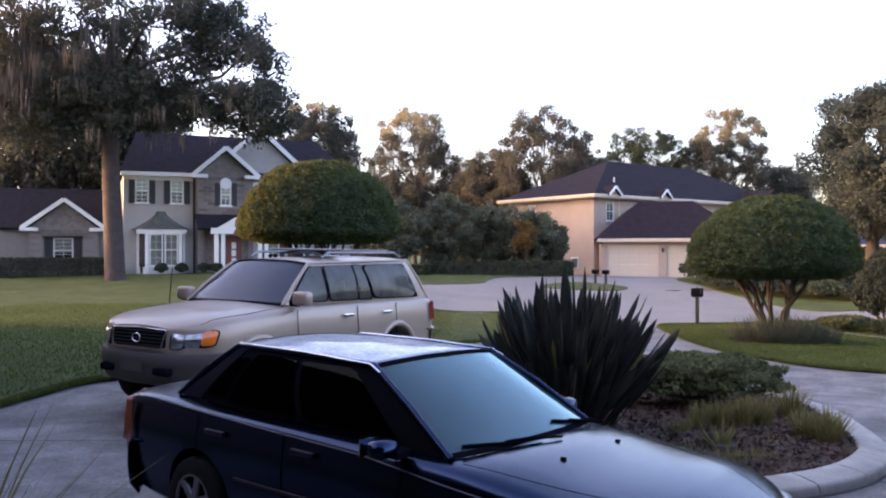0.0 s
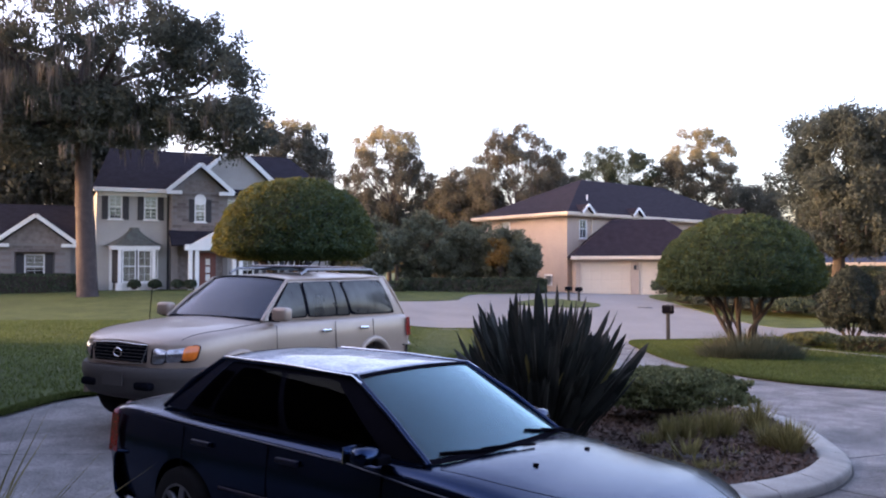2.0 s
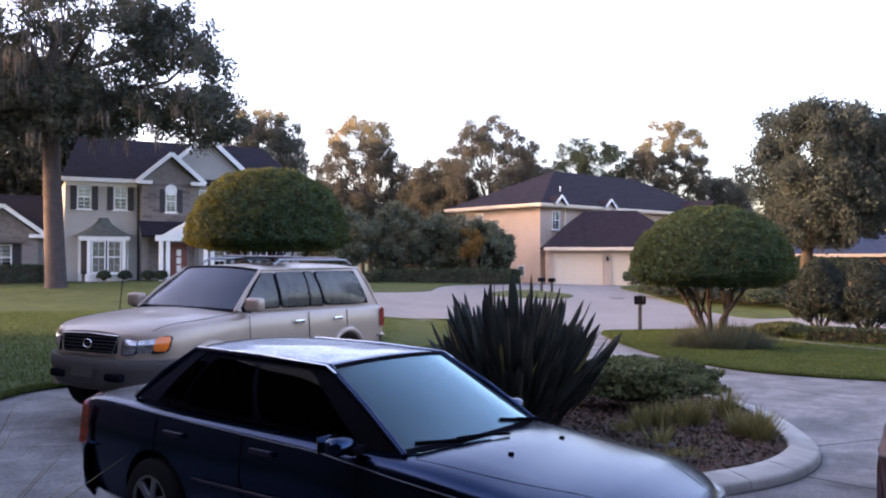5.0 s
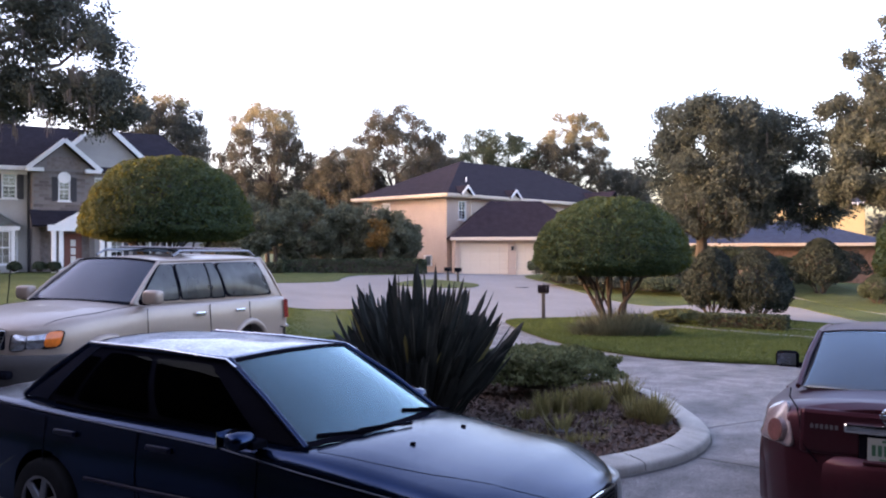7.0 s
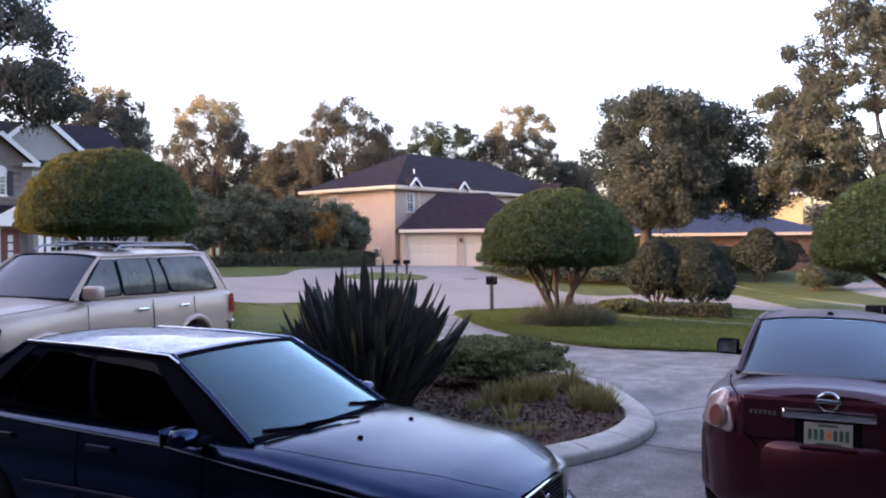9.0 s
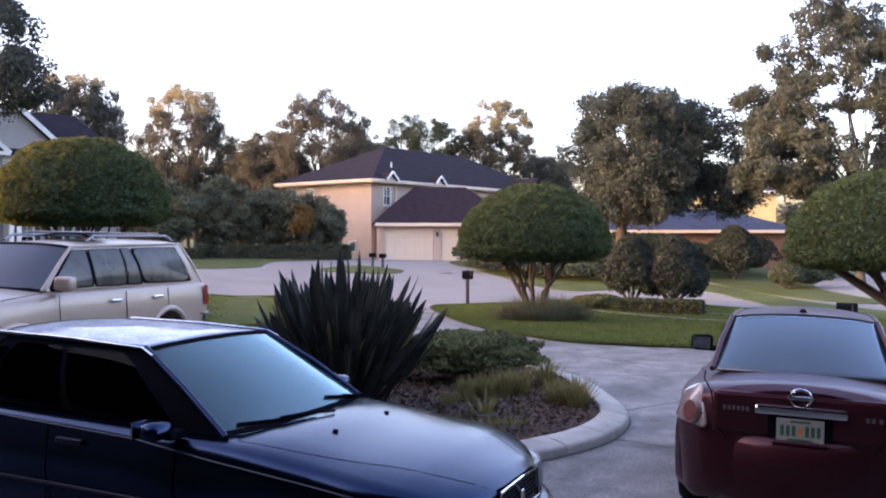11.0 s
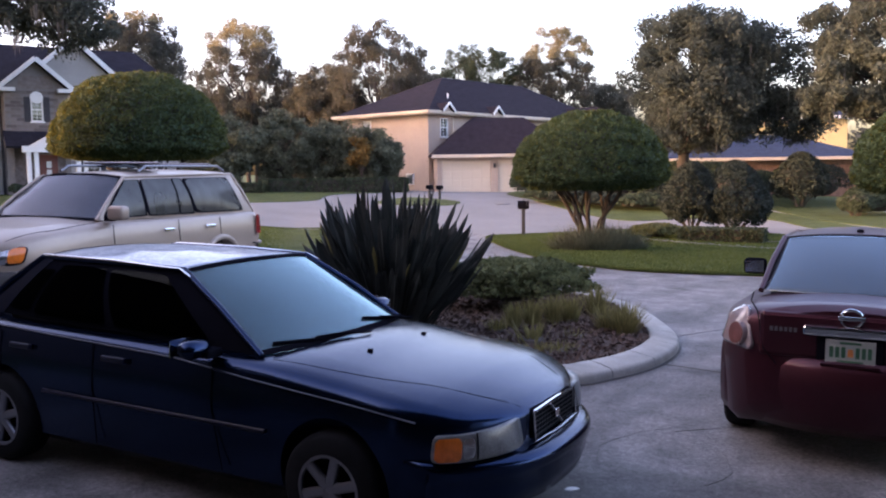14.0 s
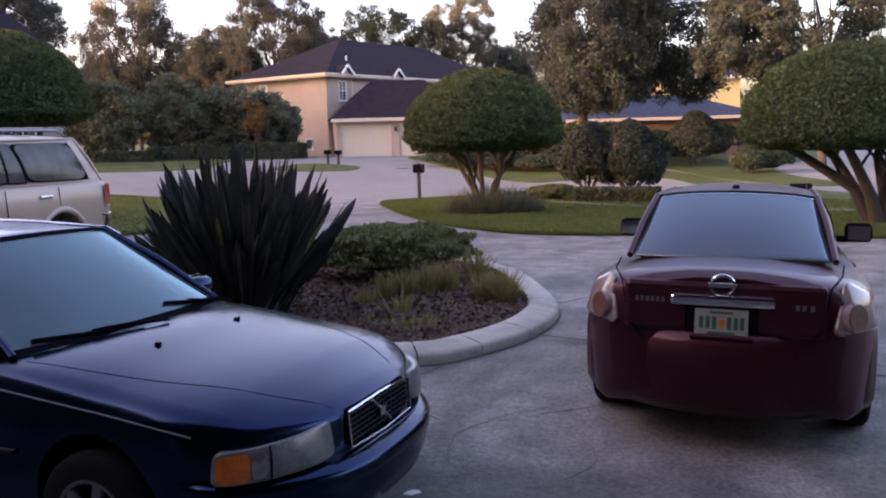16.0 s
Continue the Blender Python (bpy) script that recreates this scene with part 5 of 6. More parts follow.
bumper(alt, "front_bumper", 2.40, 0.88, 0.1, [(0.12, 0.60), (0.0, 0.55), (0.0, 0.38), (0.05, 0.24), (0.16, 0.18)], "maroon", 1, "maroon moulded front bumper", 2.6, 0.4)
part("boot_face", box_bm(-2.335, 0, 0.90, 0.06, 1.16, 0.30, 0.03), "maroon", alt)
part("plate_recess", box_bm(-2.362, 0, 0.825, 0.02, 0.42, 0.20, 0.02), "black", alt)
tr = part("chrome_bar", box_bm(-2.385, 0, 0.945, 0.035, 0.600, 0.064, 0.018), "chrome", alt, "polished chrome boot handle bar")
plate = part("number_plate", box_bm(-2.376, 0, 0.82, 0.012, 0.305, 0.152, 0.004), "plate", alt, "pale number plate with dark bars")
for k, y in enumerate((0.115, 0.078, 0.041, -0.045, -0.082, -0.118)):
    part("bar", box_bm(-2.384, y, 0.818, 0.004, 0.024, 0.070), "plate_ink", plate)
part("bar", box_bm(-2.384, -0.002, 0.815, 0.004, 0.034, 0.05, 0.001), "plate_orange", plate)
part("bar", box_bm(-2.384, 0, 0.878, 0.004, 0.13, 0.014), "plate_ink", plate)
part("bar", box_bm(-2.384, 0, 0.760, 0.004, 0.16, 0.012), "plate_ink", plate)
part("plate_shelf", box_bm(-2.395, 0, 0.735, 0.04, 0.36, 0.016, 0.005), "maroon", alt)
P = np.array([[(-2.375 - 0.010 * math.sin(b), (0.066 + 0.010 * math.cos(b)) * math.cos(a), 1.035 + (0.056 + 0.010 * math.cos(b)) * math.sin(a)) for b in np.linspace(0, math.tau, 9)] for a in np.linspace(0, math.tau, 33)])
badge = link("badge", grid_mesh("badge", P), "chrome", alt, "round chrome badge")
part("badge_band", box_bm(-2.378, 0, 1.035, 0.014, 0.165, 0.026, 0.004), "chrome", badge)
for k in range(6):
    part("letter_bar", box_bm(-2.368, 0.50 - k * 0.031, 0.935, 0.008, 0.020, 0.028), "alloy", alt)
for y, w in ((-0.42, 0.022), (-0.455, 0.022), (-0.50, 0.024)):
    part("letter_bar", box_bm(-2.368, y, 0.925, 0.008, w, 0.030), "alloy", alt)
part("aerial", box_bm(-0.84, 0, 1.502, 0.10, 0.055, 0.045, 0.018), "black", alt, "small dark roof aerial")

alt.matrix_world = alt.matrix_world @ Matrix.Diagonal((1, 0.955, 1, 1))

# champagne off-roader
suv = car_frame("estate_car", -2.28, 11.46, 0.24, 241.3, "champagne beige seven-seat off-roader with roof rails, parked on the drive")
sr, sx0, sx1 = 0.375, -1.30, 1.55
sl = [(sx0, 0.82, sr), (sx0, -0.82, sr), (sx1, 0.82, sr), (sx1, -0.82, sr)]
suv_body = loft_body("body", [(2.40, 0.44, 0.52, 0.985, 1.01), (2.33, 0.60, 0.48, 1.005, 1.05), (2.17, 0.79, 0.45, 1.035, 1.10), (1.95, 0.89, 0.42, 1.07, 1.145), (1.5, 0.925, 0.40, 1.11, 1.19), (0.95, 0.935, 0.40, 1.15, 1.22), (0, 0.945, 0.4, 1.165, 1.18), (-1.9, 0.955, 0.42, 1.175, 1.18), (-2.28, 0.935, 0.45, 1.165, 1.17), (-2.37, 0.90, 0.5, 1.14, 1.15)], "beige", suv, sl, 0.45)
cabin(suv, (0.97, 0.775, 1.185), (0.30, 0.62, 1.68), (-2.03, 0.62, 1.725), (-2.36, 0.80, 1.165), "beige", 0.075, 0.09, "glass_mist", "glass_side", "glass_side", [(0.035, 0.262, 0.06, 0.90, 0.018, 0.098), (0.284, 0.458, 0.06, 0.905, 0.125, 0.368), (0.470, 0.556, 0.06, 0.905, 0.385, 0.452), (0.576, 0.915, 0.07, 0.90, 0.478, 0.915)], 0.06, "beige")
for x, y, r in sl:
    wheel(suv, x, y, sr, 0.27, 6)
part("cabin_floor", box_bm(-0.6, 0, 1.16, 3.0, 1.5, 0.05), "interior_tan", suv)
part("dashboard", box_bm(0.60, 0, 1.17, 0.36, 1.4, 0.12, 0.04), "interior_tan", suv)
for x in (-0.25, -1.15):
    for y in (0.40, -0.40):
        seat(suv, x, y, 1.16, "interior_tan")
for s in (1, -1):
    lens = [(2.13, s * 0.862, 0.80), (2.41, s * 0.45, 0.755), (2.38, s * 0.45, 0.945), (2.06, s * 0.868, 0.985)]
    q = [lens[1], lens[0], lens[3], lens[2]] if s > 0 else lens
    hd = patch("headlamp", q, "black", suv, 0.04, 14, 0.010, 0.03, "twin clear headlamp", rnd=0.12)
    for k, (a, b) in enumerate(((0.03, 0.31), (0.33, 0.68))):
        patch("lamp_lens", q, "lamp_twin", hd, 0.04, 12, 0.016, inset=(a, b, 0.06, 0.94) if s > 0 else (1 - b, 1 - a, 0.06, 0.94), rnd=0.2)
    patch("indicator", q, "lamp_amber", hd, 0.04, 12, 0.017, inset=(0.67, 0.97, 0.10, 0.94) if s > 0 else (0.03, 0.33, 0.10, 0.94), rnd=0.2)
    my = 1.0 if s > 0 else 0.90
    mir = part("door_mirror", box_bm(0.87, s * my, 1.275, 0.15, 0.22, 0.165, 0.04), "beige", suv, smooth=True, sharp=60)
    part("mirror_arm", box_bm(0.87, s * 0.89, 1.21, 0.08, 0.12, 0.06, 0.01), "black", mir)
    part("mirror_glass", box_bm(0.792, s * my, 1.277, 0.006, 0.17, 0.13), "chrome", mir)
    for x in (-0.12, -1.02):
        part("door_handle", box_bm(x, s * 0.962, 1.03, 0.20, 0.035, 0.045, 0.012), "chrome", suv, "chrome door handle")
    for x0 in (0.88, -0.35, -1.28):
        rod("door_seam", [(x0, s * 0.935, 1.14), (x0, s * 0.960, 0.82), (x0 + 0.02, s * 0.940, 0.50)], 0.005, "black", suv, 5)
    rod("cladding", [(1.02, s * 0.945, 0.58), (0.5, s * 0.95, 0.58), (-0.4, s * 0.95, 0.58), (-0.80, s * 0.945, 0.58)], 0.075, "beige_low", suv, 8)
    for x in (sx0, sx1):
        rod("wheel_flare", [(x + 0.49 * math.cos(a), s * 0.945, sr + 0.49 * math.sin(a)) for a in np.linspace(-0.1, math.pi + 0.1, 13)], 0.045, "beige", suv, 8)
    rod("roof_rail_bar", [(0.0, s * 0.60, 1.745), (-0.15, s * 0.60, 1.815), (-1.75, s * 0.59, 1.832), (-1.9, s * 0.59, 1.765)], 0.017, "alloy", suv, 8)
    tlq = [(-2.375, s * 0.80, 0.86), (-2.30, s * 0.945, 0.86), (-2.29, s * 0.925, 1.13), (-2.37, s * 0.80, 1.14)]
    patch("tail_lamp", (tlq if s < 0 else [tlq[1], tlq[0], tlq[3], tlq[2]])[::-1], "lamp_red", suv, 0.02, 5, 0.014, 0.03, "red tail lamp")
    side = [(-2.31, s * 0.952, 0.86), (-2.17, s * 0.962, 0.86), (-2.18, s * 0.945, 1.13), (-2.30, s * 0.932, 1.13)]
    patch("tail_lamp", side if s < 0 else [side[1], side[0], side[3], side[2]], "lamp_red", suv, 0, 3, 0.012)
    rod("bonnet_seam", drape(suv_body, [(2.2, s * 0.70), (1.7, s * 0.80), (1.0, s * 0.80)]), 0.004, "black", suv, 5)
for y in (-0.35, 0.35):
    rod("cross_bar", [(-0.45 if y < 0 else -1.55, -0.60, 1.855), (-0.45 if y < 0 else -1.55, 0.60, 1.855)], 0.016, "alloy", suv, 8)
patch("sunroof", [(-0.15, -0.42, 1.742), (-0.15, 0.42, 1.742), (-0.75, 0.42, 1.758), (-0.75, -0.42, 1.758)], "glass_dark", suv, 0.045, 6, 0.055)
sg = part("grille", box_bm(2.395, 0, 0.875, 0.06, 0.80, 0.20, 0.03), "black", suv, "dark slatted grille with chrome surround")
rod("surround", [(2.42, -0.42, 0.97), (2.44, -0.36, 0.775), (2.452, 0, 0.765), (2.44, 0.36, 0.775), (2.42, 0.42, 0.97), (2.435, 0, 0.985), (2.42, -0.42, 0.97)], 0.008, "chrome", sg, 6)
for k in range(5):
    part("slat", box_bm(2.43, 0, 0.80 + k * 0.037, 0.012, 0.76, 0.010), "iron", sg)
P = np.array([[(2.452 + 0.006 * math.sin(b), (0.060 + 0.008 * math.cos(b)) * math.cos(a), 0.875 + (0.045 + 0.008 * math.cos(b)) * math.sin(a)) for b in np.linspace(0, math.tau, 7)] for a in np.linspace(0, math.tau, 25)])
link("badge", grid_mesh("badge", P), "chrome", sg, "oval chrome badge")
bumper(suv, "front_bumper", 2.52, 0.965, 0.1, [(0.18, 0.735), (0.02, 0.725), (0.0, 0.69), (0.0, 0.60), (0.02, 0.57), (0.02, 0.48), (0.08, 0.40), (0.2, 0.36)], "beige_low", 1, "deep champagne front bumper", 2.8, 0.40)
for s in (1, -1):
    part("fog_lamp", box_bm(2.45, s * 0.41, 0.535, 0.1, 0.24, 0.085, 0.03), "black", suv)
part("front_plate", box_bm(2.515, 0, 0.60, 0.014, 0.31, 0.16, 0.004), "beige_low", suv)
bumper(suv, "rear_bumper", -2.47, 0.95, 0.1, [(0.12, 0.72), (0.0, 0.71), (0.0, 0.62), (0.02, 0.50), (0.1, 0.42)], "beige_low", -1, "champagne rear bumper", 5, 0.2)
rod("bumper_step", [(-2.40, 0.90, 0.725), (-2.475, 0.7, 0.725), (-2.475, -0.7, 0.725), (-2.40, -0.90, 0.725)], 0.022, "chrome", suv, 8)
for y0 in (0.05, -0.6):
    rod("wiper", [(1.02, y0 + 0.55, 1.185), (0.99, y0 + 0.25, 1.20), (0.98, y0, 1.205)], 0.012, "black", suv, 6)
rod("aerial", [(1.2, -0.85, 1.15), (1.15, -0.86, 1.6)], 0.006, "black", suv, 5)

suv.matrix_world = suv.matrix_world @ Matrix.Diagonal((0.978, 1, 1, 1))

# ---- trees and plants ----


def clump_leaves(rng, centres, radii, n, size, flat=0.85, shell=0.30, slim=0.55, lean=0.6):
    """Leaves in uneven clumps: most near the skin of each clump."""
    w = radii ** 2
    k = rng.choice(len(centres), n, p=w / w.sum())
    d = unit(rng.normal(size=(n, 3)))
    r = radii[k] * (shell + (1 - shell) * rng.uniform(0, 1, n) ** 0.6) * rng.uniform(0.65, 1.42, n)
    off = d * r[:, None]
    off[:, 2] *= flat
    return leaf_quads(rng, centres[k] + off, np.full(n, size), d, lean, slim)


def crown_clumps(rng, n, centre, size, r_lo, r_hi, bottom=-0.5):
    """Clump centres spread through a crown's body, with gaps."""
    c = unit(rng.normal(size=(n * 3, 3))) * rng.uniform(0.25, 1.0, (n * 3, 1)) ** 0.5
    c = c[c[:, 2] > bottom][:n]
    return np.array(centre) + c * np.array(size), rng.uniform(r_lo, r_hi, len(c))


def limbs(rng, base, fork, tips, r0, bend=0.12):
    """Trunk and limbs as one bent, tapering body."""
    bm = bmesh.new()
    base, fork = Vector(base), Vector(fork)
    mid = base.lerp(fork, 0.5) + Vector((rng.normal(0, bend), rng.normal(0, bend), 0))
    tube([base - Vector((0, 0, 0.3)), base + Vector((0, 0, 0.25)), mid, fork], [r0 * 1.35, r0 * 1.05, r0 * 0.88, r0 * 0.7], 10, bm)
    for i, t in enumerate(tips):
        t = Vector(t)
        start = base.lerp(fork, rng.uniform(0.72, 1.0))
        d = t - start
        m1 = start + d * 0.35 + Vector((rng.normal(0, 0.06), rng.normal(0, 0.06), abs(rng.normal(0, 0.08)))) * d.length
        m2 = start + d * 0.7 + Vector((rng.normal(0, 0.05), rng.normal(0, 0.05), rng.normal(0, 0.05))) * d.length
        tube([start, m1, m2, t], [r0 * 0.42, r0 * 0.28, r0 * 0.16, r0 * 0.05], 6, bm)
    return bm


def moss_strands(rng, at, length, width):
    """Hanging grey strands."""
    n = len(at)
    a = rng.uniform(0, math.tau, n)
    s = np.stack([np.cos(a), np.sin(a), 0 * a], 1) * (width * rng.uniform(0.5, 1.4, n))[:, None]
    down = np.stack([rng.normal(0, 0.05, n), rng.normal(0, 0.05, n), -np.ones(n)], 1) * (length * rng.uniform(0.35, 1.3, n))[:, None]
    return np.stack([at - s, at + s, at + down * 0.7 + s * 0.5, at + down], 1)


def tree(name, label, x, y, trunk_h, centre, size, seed, n_clump, n_leaf, leaf, material, r0=0.3, bark="bark_dark", r_clump=(0.7, 1.4), moss=0, moss_len=1.2, bottom=-0.5, sun_gold=0.0, extra=None, group="", lean=(0, 0), curtains=()):
    """A tree on the ground at x, y; centre and size of its crown are from its foot."""
    rng = np.random.default_rng(seed)
    z = gz(x, y)
    t = empty(name, pose(x, y, z), label, "tree", group)
    c, r = crown_clumps(rng, n_clump, centre, size, *r_clump, bottom)
    if extra:
        for ec, es, en in extra:
            c2, r2 = crown_clumps(rng, en, ec, es, r_clump[0], r_clump[1] * 0.8, -1)
            c, r = np.concatenate([c, c2]), np.concatenate([r, r2])
    tips = c[rng.choice(len(c), min(22, len(c)), replace=False)]
    part("trunk", limbs(rng, (0, 0, 0), (lean[0], lean[1], trunk_h), tips, r0), bark, t, smooth=True, sharp=60)
    V = clump_leaves(rng, c, r, n_leaf, leaf)
    # sunlight painted in: leaves above a set height get the golden colour
    if sun_gold:
        top = V[:, 0, 2] > centre[2] + size[2] * (1 - 2 * sun_gold)
        link("crown_top", cards("crown_top", V[top]), "leaf_sun_gold", t, "treetop coloured pale gold for low sunlight")
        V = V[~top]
    tagged(link("crown", cards("crown", V), material, t), kind="stuff")
    for cc, cs, n, ln in curtains:
        # moss in hanging tassels: many strands from one twig
        p = np.array(cc) + rng.uniform(-1, 1, (n // 14, 3)) * np.array(cs)
        at = np.repeat(p, 14, 0) + rng.normal(0, 0.16, (len(p) * 14, 3))
        tagged(link("hanging_moss", cards("hanging_moss", moss_strands(rng, at, ln, 0.036)), "moss", t), "grey curtain of hanging moss", kind="stuff")
    if moss:
        k = rng.choice(len(c), moss)
        d = unit(rng.normal(size=(moss, 3)))
        at = c[k] + d * r[k][:, None] * np.array((1, 1, 0.3)) - np.array((0, 0, 0.3)) * r[k][:, None]
        tagged(link("hanging_moss", cards("hanging_moss", moss_strands(rng, at, moss_len, 0.03)), "moss", t), "grey strands of hanging moss", kind="stuff")
    return t


def topiary(x, y, rx, mid, up, down, seed, label, stems, turn=0, n=85000, leaf=0.041, foot=(0, 0), thick=1.0):
    """A tree clipped to a dome on several bare, forking stems; mid is the height of its widest line."""
    rng = np.random.default_rng(seed)
    t = empty("dome_tree", pose(x, y, gz(x, y), 0, 0, turn), label, "tree", "clipped dome trees")
    d = unit(rng.normal(size=(n, 3)))
    lump = np.array([1 + 0.045 * noise.noise(Vector(v * 2.3) + Vector((seed, 0, 0))) + 0.05 * noise.noise(Vector(v * 7.0)) for v in d])
    rr = lump * (1.02 - 0.16 * rng.uniform(0, 1, n) ** 2.0)
    # fuller than a ball at the shoulders, flat beneath
    P = np.sign(d) * np.abs(d) ** 0.97 * rr[:, None]
    z = np.where(P[:, 2] > 0, P[:, 2] * up, -down * np.minimum(1, np.abs(P[:, 2]) * 1.5) * (0.8 + 0.3 * rng.uniform(0, 1, n)))
    at = np.stack([P[:, 0] * rx, P[:, 1] * rx, mid + z], 1)
    link("crown", cards("crown", leaf_quads(rng, at, np.full(n, leaf), d, 0.6)), "leaf_topi", t)
    # solid dark core stands for inner twigs and the shade among them
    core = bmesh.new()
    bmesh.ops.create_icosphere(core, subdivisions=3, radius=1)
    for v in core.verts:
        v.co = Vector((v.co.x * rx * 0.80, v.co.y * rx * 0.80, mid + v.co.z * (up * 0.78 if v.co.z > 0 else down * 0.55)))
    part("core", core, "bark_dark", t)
    low = mid - down
    for i in range(stems):
        a = math.tau * i / stems + rng.uniform(-0.5, 0.5)
        sp = rx * rng.uniform(0.42, 0.72)
        c, q = math.cos(a), math.sin(a)
        p1 = (foot[0] + 0.16 * c, foot[1] + 0.16 * q, -0.1)
        p2 = (foot[0] * 0.8 + sp * 0.30 * c + rng.normal(0, 0.05), foot[1] * 0.8 + sp * 0.30 * q, low * rng.uniform(0.30, 0.5))
        p3 = (foot[0] * 0.35 + sp * 0.72 * c + rng.normal(0, 0.08), foot[1] * 0.35 + sp * 0.72 * q + rng.normal(0, 0.08), low * 0.85)
        p4 = (sp * 1.15 * c, sp * 1.15 * q, low + down * 0.7)
        bm = tube([p1, p2, p3, p4], [0.085 * thick, 0.066 * thick, 0.052 * thick, 0.04 * thick], 8)
        for k in range(2):
            s0 = Vector(p2).lerp(Vector(p3), rng.uniform(0.2, 0.9))
            e = s0 + Vector((rng.normal(0.1 * c, 0.4), rng.normal(0.1 * q, 0.4), low + down * 0.6 - s0.z))
            tube([s0, s0.lerp(e, 0.5) + Vector((rng.normal(0, 0.06), rng.normal(0, 0.06), 0)), e], [0.04, 0.032, 0.02], 6, bm)
        part("stem", bm, "bark_dark", t, smooth=True, sharp=60)
    return t


def stemmed_shrub(label, x, y, w, h, low, seed, n=13000, leaf=0.07, tall=0.6, group="paired dark shrubs", material="leaf_bush"):
    """A loose evergreen shrub that narrows upwards, open to its thin stems below."""
    rng = np.random.default_rng(seed)
    t = empty("shrub_tree", pose(x, y, gz(x, y)), label, "shrub", group)
    v = rng.uniform(0, 1, n) ** 0.9
    a = rng.uniform(0, math.tau, n)
    prof = np.where(v < 0.28, 0.72 + 0.28 * np.sin(v / 0.28 * math.pi / 2), np.clip((1 - v) / 0.72, 0, 1) ** tall)
    out = np.stack([np.cos(a), np.sin(a), 0.35 + 0 * a], 1)
    lump = np.array([1 + 0.15 * noise.noise(Vector((o[0] * 1.5, o[1] * 1.5, z * 3.2 + seed))) + 0.13 * noise.noise(Vector((o[0] * 4, o[1] * 4, z * 8))) for o, z in zip(out, v)])
    r = w / 2 * prof * lump * (1 - 0.45 * rng.uniform(0, 1, n) ** 2)
    sag = 0.12 * h * np.array([noise.noise(Vector((o[0] * 2, o[1] * 2, seed * 1.7))) for o in out]) * (1 - v)
    at = np.stack([np.cos(a) * r, np.sin(a) * r, low + (h - low) * v + sag], 1)
    link("leaves", cards("leaves", leaf_quads(rng, at, np.full(n, leaf), unit(out), 0.65)), material, t)
    # dark filling in place of twigs and the shade inside the shrub
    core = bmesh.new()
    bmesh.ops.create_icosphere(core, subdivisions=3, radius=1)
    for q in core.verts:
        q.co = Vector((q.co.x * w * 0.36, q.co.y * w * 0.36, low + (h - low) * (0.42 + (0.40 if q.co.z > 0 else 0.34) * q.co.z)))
    part("core", core, "bark_dark", t, "solid dark core for twigs and inner shade")
    for i in range(7):
        b = math.tau * i / 7 + rng.uniform(-0.3, 0.3)
        c, q, s = math.cos(b), math.sin(b), w * rng.uniform(0.16, 0.34)
        bm = tube([(0.13 * c, 0.13 * q, -0.06), (s * 0.45 * c, s * 0.45 * q, low * 0.6), (s * c, s * q, low * 1.3), (s * 1.1 * c, s * 1.1 * q, h * 0.6)], [0.036, 0.03, 0.024, 0.01], 6)
        tube([(s * 0.45 * c, s * 0.45 * q, low * 0.6), (s * 0.9 * c, s * 0.5 * q, low), (s * 1.5 * c, s * 0.9 * q, low * 1.6)], [0.022, 0.018, 0.01], 5, bm)
        part("stem", bm, "bark_dark", t)
    return t


def shrub(name, label, x, y, size, seed, n, leaf, material, category="shrub", lift=0.0, turn=0, boxy=False, stems=0, group=""):
    """A low clipped or loose shrub: a skin of leaves over a solid dark core."""
    rng = np.random.default_rng(seed)
    t = empty(name, pose(x, y, gz(x, y) + lift, 0, 0, turn), label, category, group)
    if boxy:
        P = rng.uniform(-1, 1, (n, 3))
        ax_ = rng.integers(0, 3, n)
        P[np.arange(n), ax_] = np.sign(P[np.arange(n), ax_]) * rng.uniform(0.9, 1.06, n)
        d = np.zeros_like(P)
        d[np.arange(n), ax_] = np.sign(P[np.arange(n), ax_])
        at = P * np.array(size) / 2 + np.array((0, 0, size[2] / 2))
        at = at[at[:, 2] > 0.02]
        d = d[:len(at)]
    else:
        d = unit(rng.normal(size=(n, 3)))
        if not stems:
            d[:, 2] = np.where(d[:, 2] < -0.3, -d[:, 2], d[:, 2])
        lump = np.array([1 + 0.18 * noise.noise(Vector(v * 2.3) + Vector((seed, 0, 0))) + 0.1 * noise.noise(Vector(v * 6)) for v in d])
        at = d * (lump * (1 - 0.25 * rng.uniform(0, 1, n) ** 2))[:, None] * np.array(size) / 2 + np.array((0, 0, size[2] * (0.5 if not stems else 0.74)))
    link("leaves", cards("leaves", leaf_quads(rng, at, np.full(len(at), leaf), d, 0.6)), material, t)
    # dark body under the leaves, drawn for twigs and their shade
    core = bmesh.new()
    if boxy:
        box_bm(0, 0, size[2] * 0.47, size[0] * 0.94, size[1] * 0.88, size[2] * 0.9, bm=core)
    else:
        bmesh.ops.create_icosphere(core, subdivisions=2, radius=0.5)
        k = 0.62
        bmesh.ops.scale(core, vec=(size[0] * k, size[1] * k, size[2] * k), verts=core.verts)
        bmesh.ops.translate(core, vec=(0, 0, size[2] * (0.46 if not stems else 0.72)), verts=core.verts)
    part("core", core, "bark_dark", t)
    for i in range(stems):
        a = math.tau * i / stems
        part("stem", tube([(0.15 * math.cos(a), 0.15 * math.sin(a), -0.05), (0.3 * math.cos(a), 0.3 * math.sin(a), size[2] * 0.3), (0.22 * size[0] * math.cos(a), 0.22 * size[1] * math.sin(a), size[2] * 0.5)], [0.04, 0.035, 0.025], 6), "bark_dark", t)
    return t


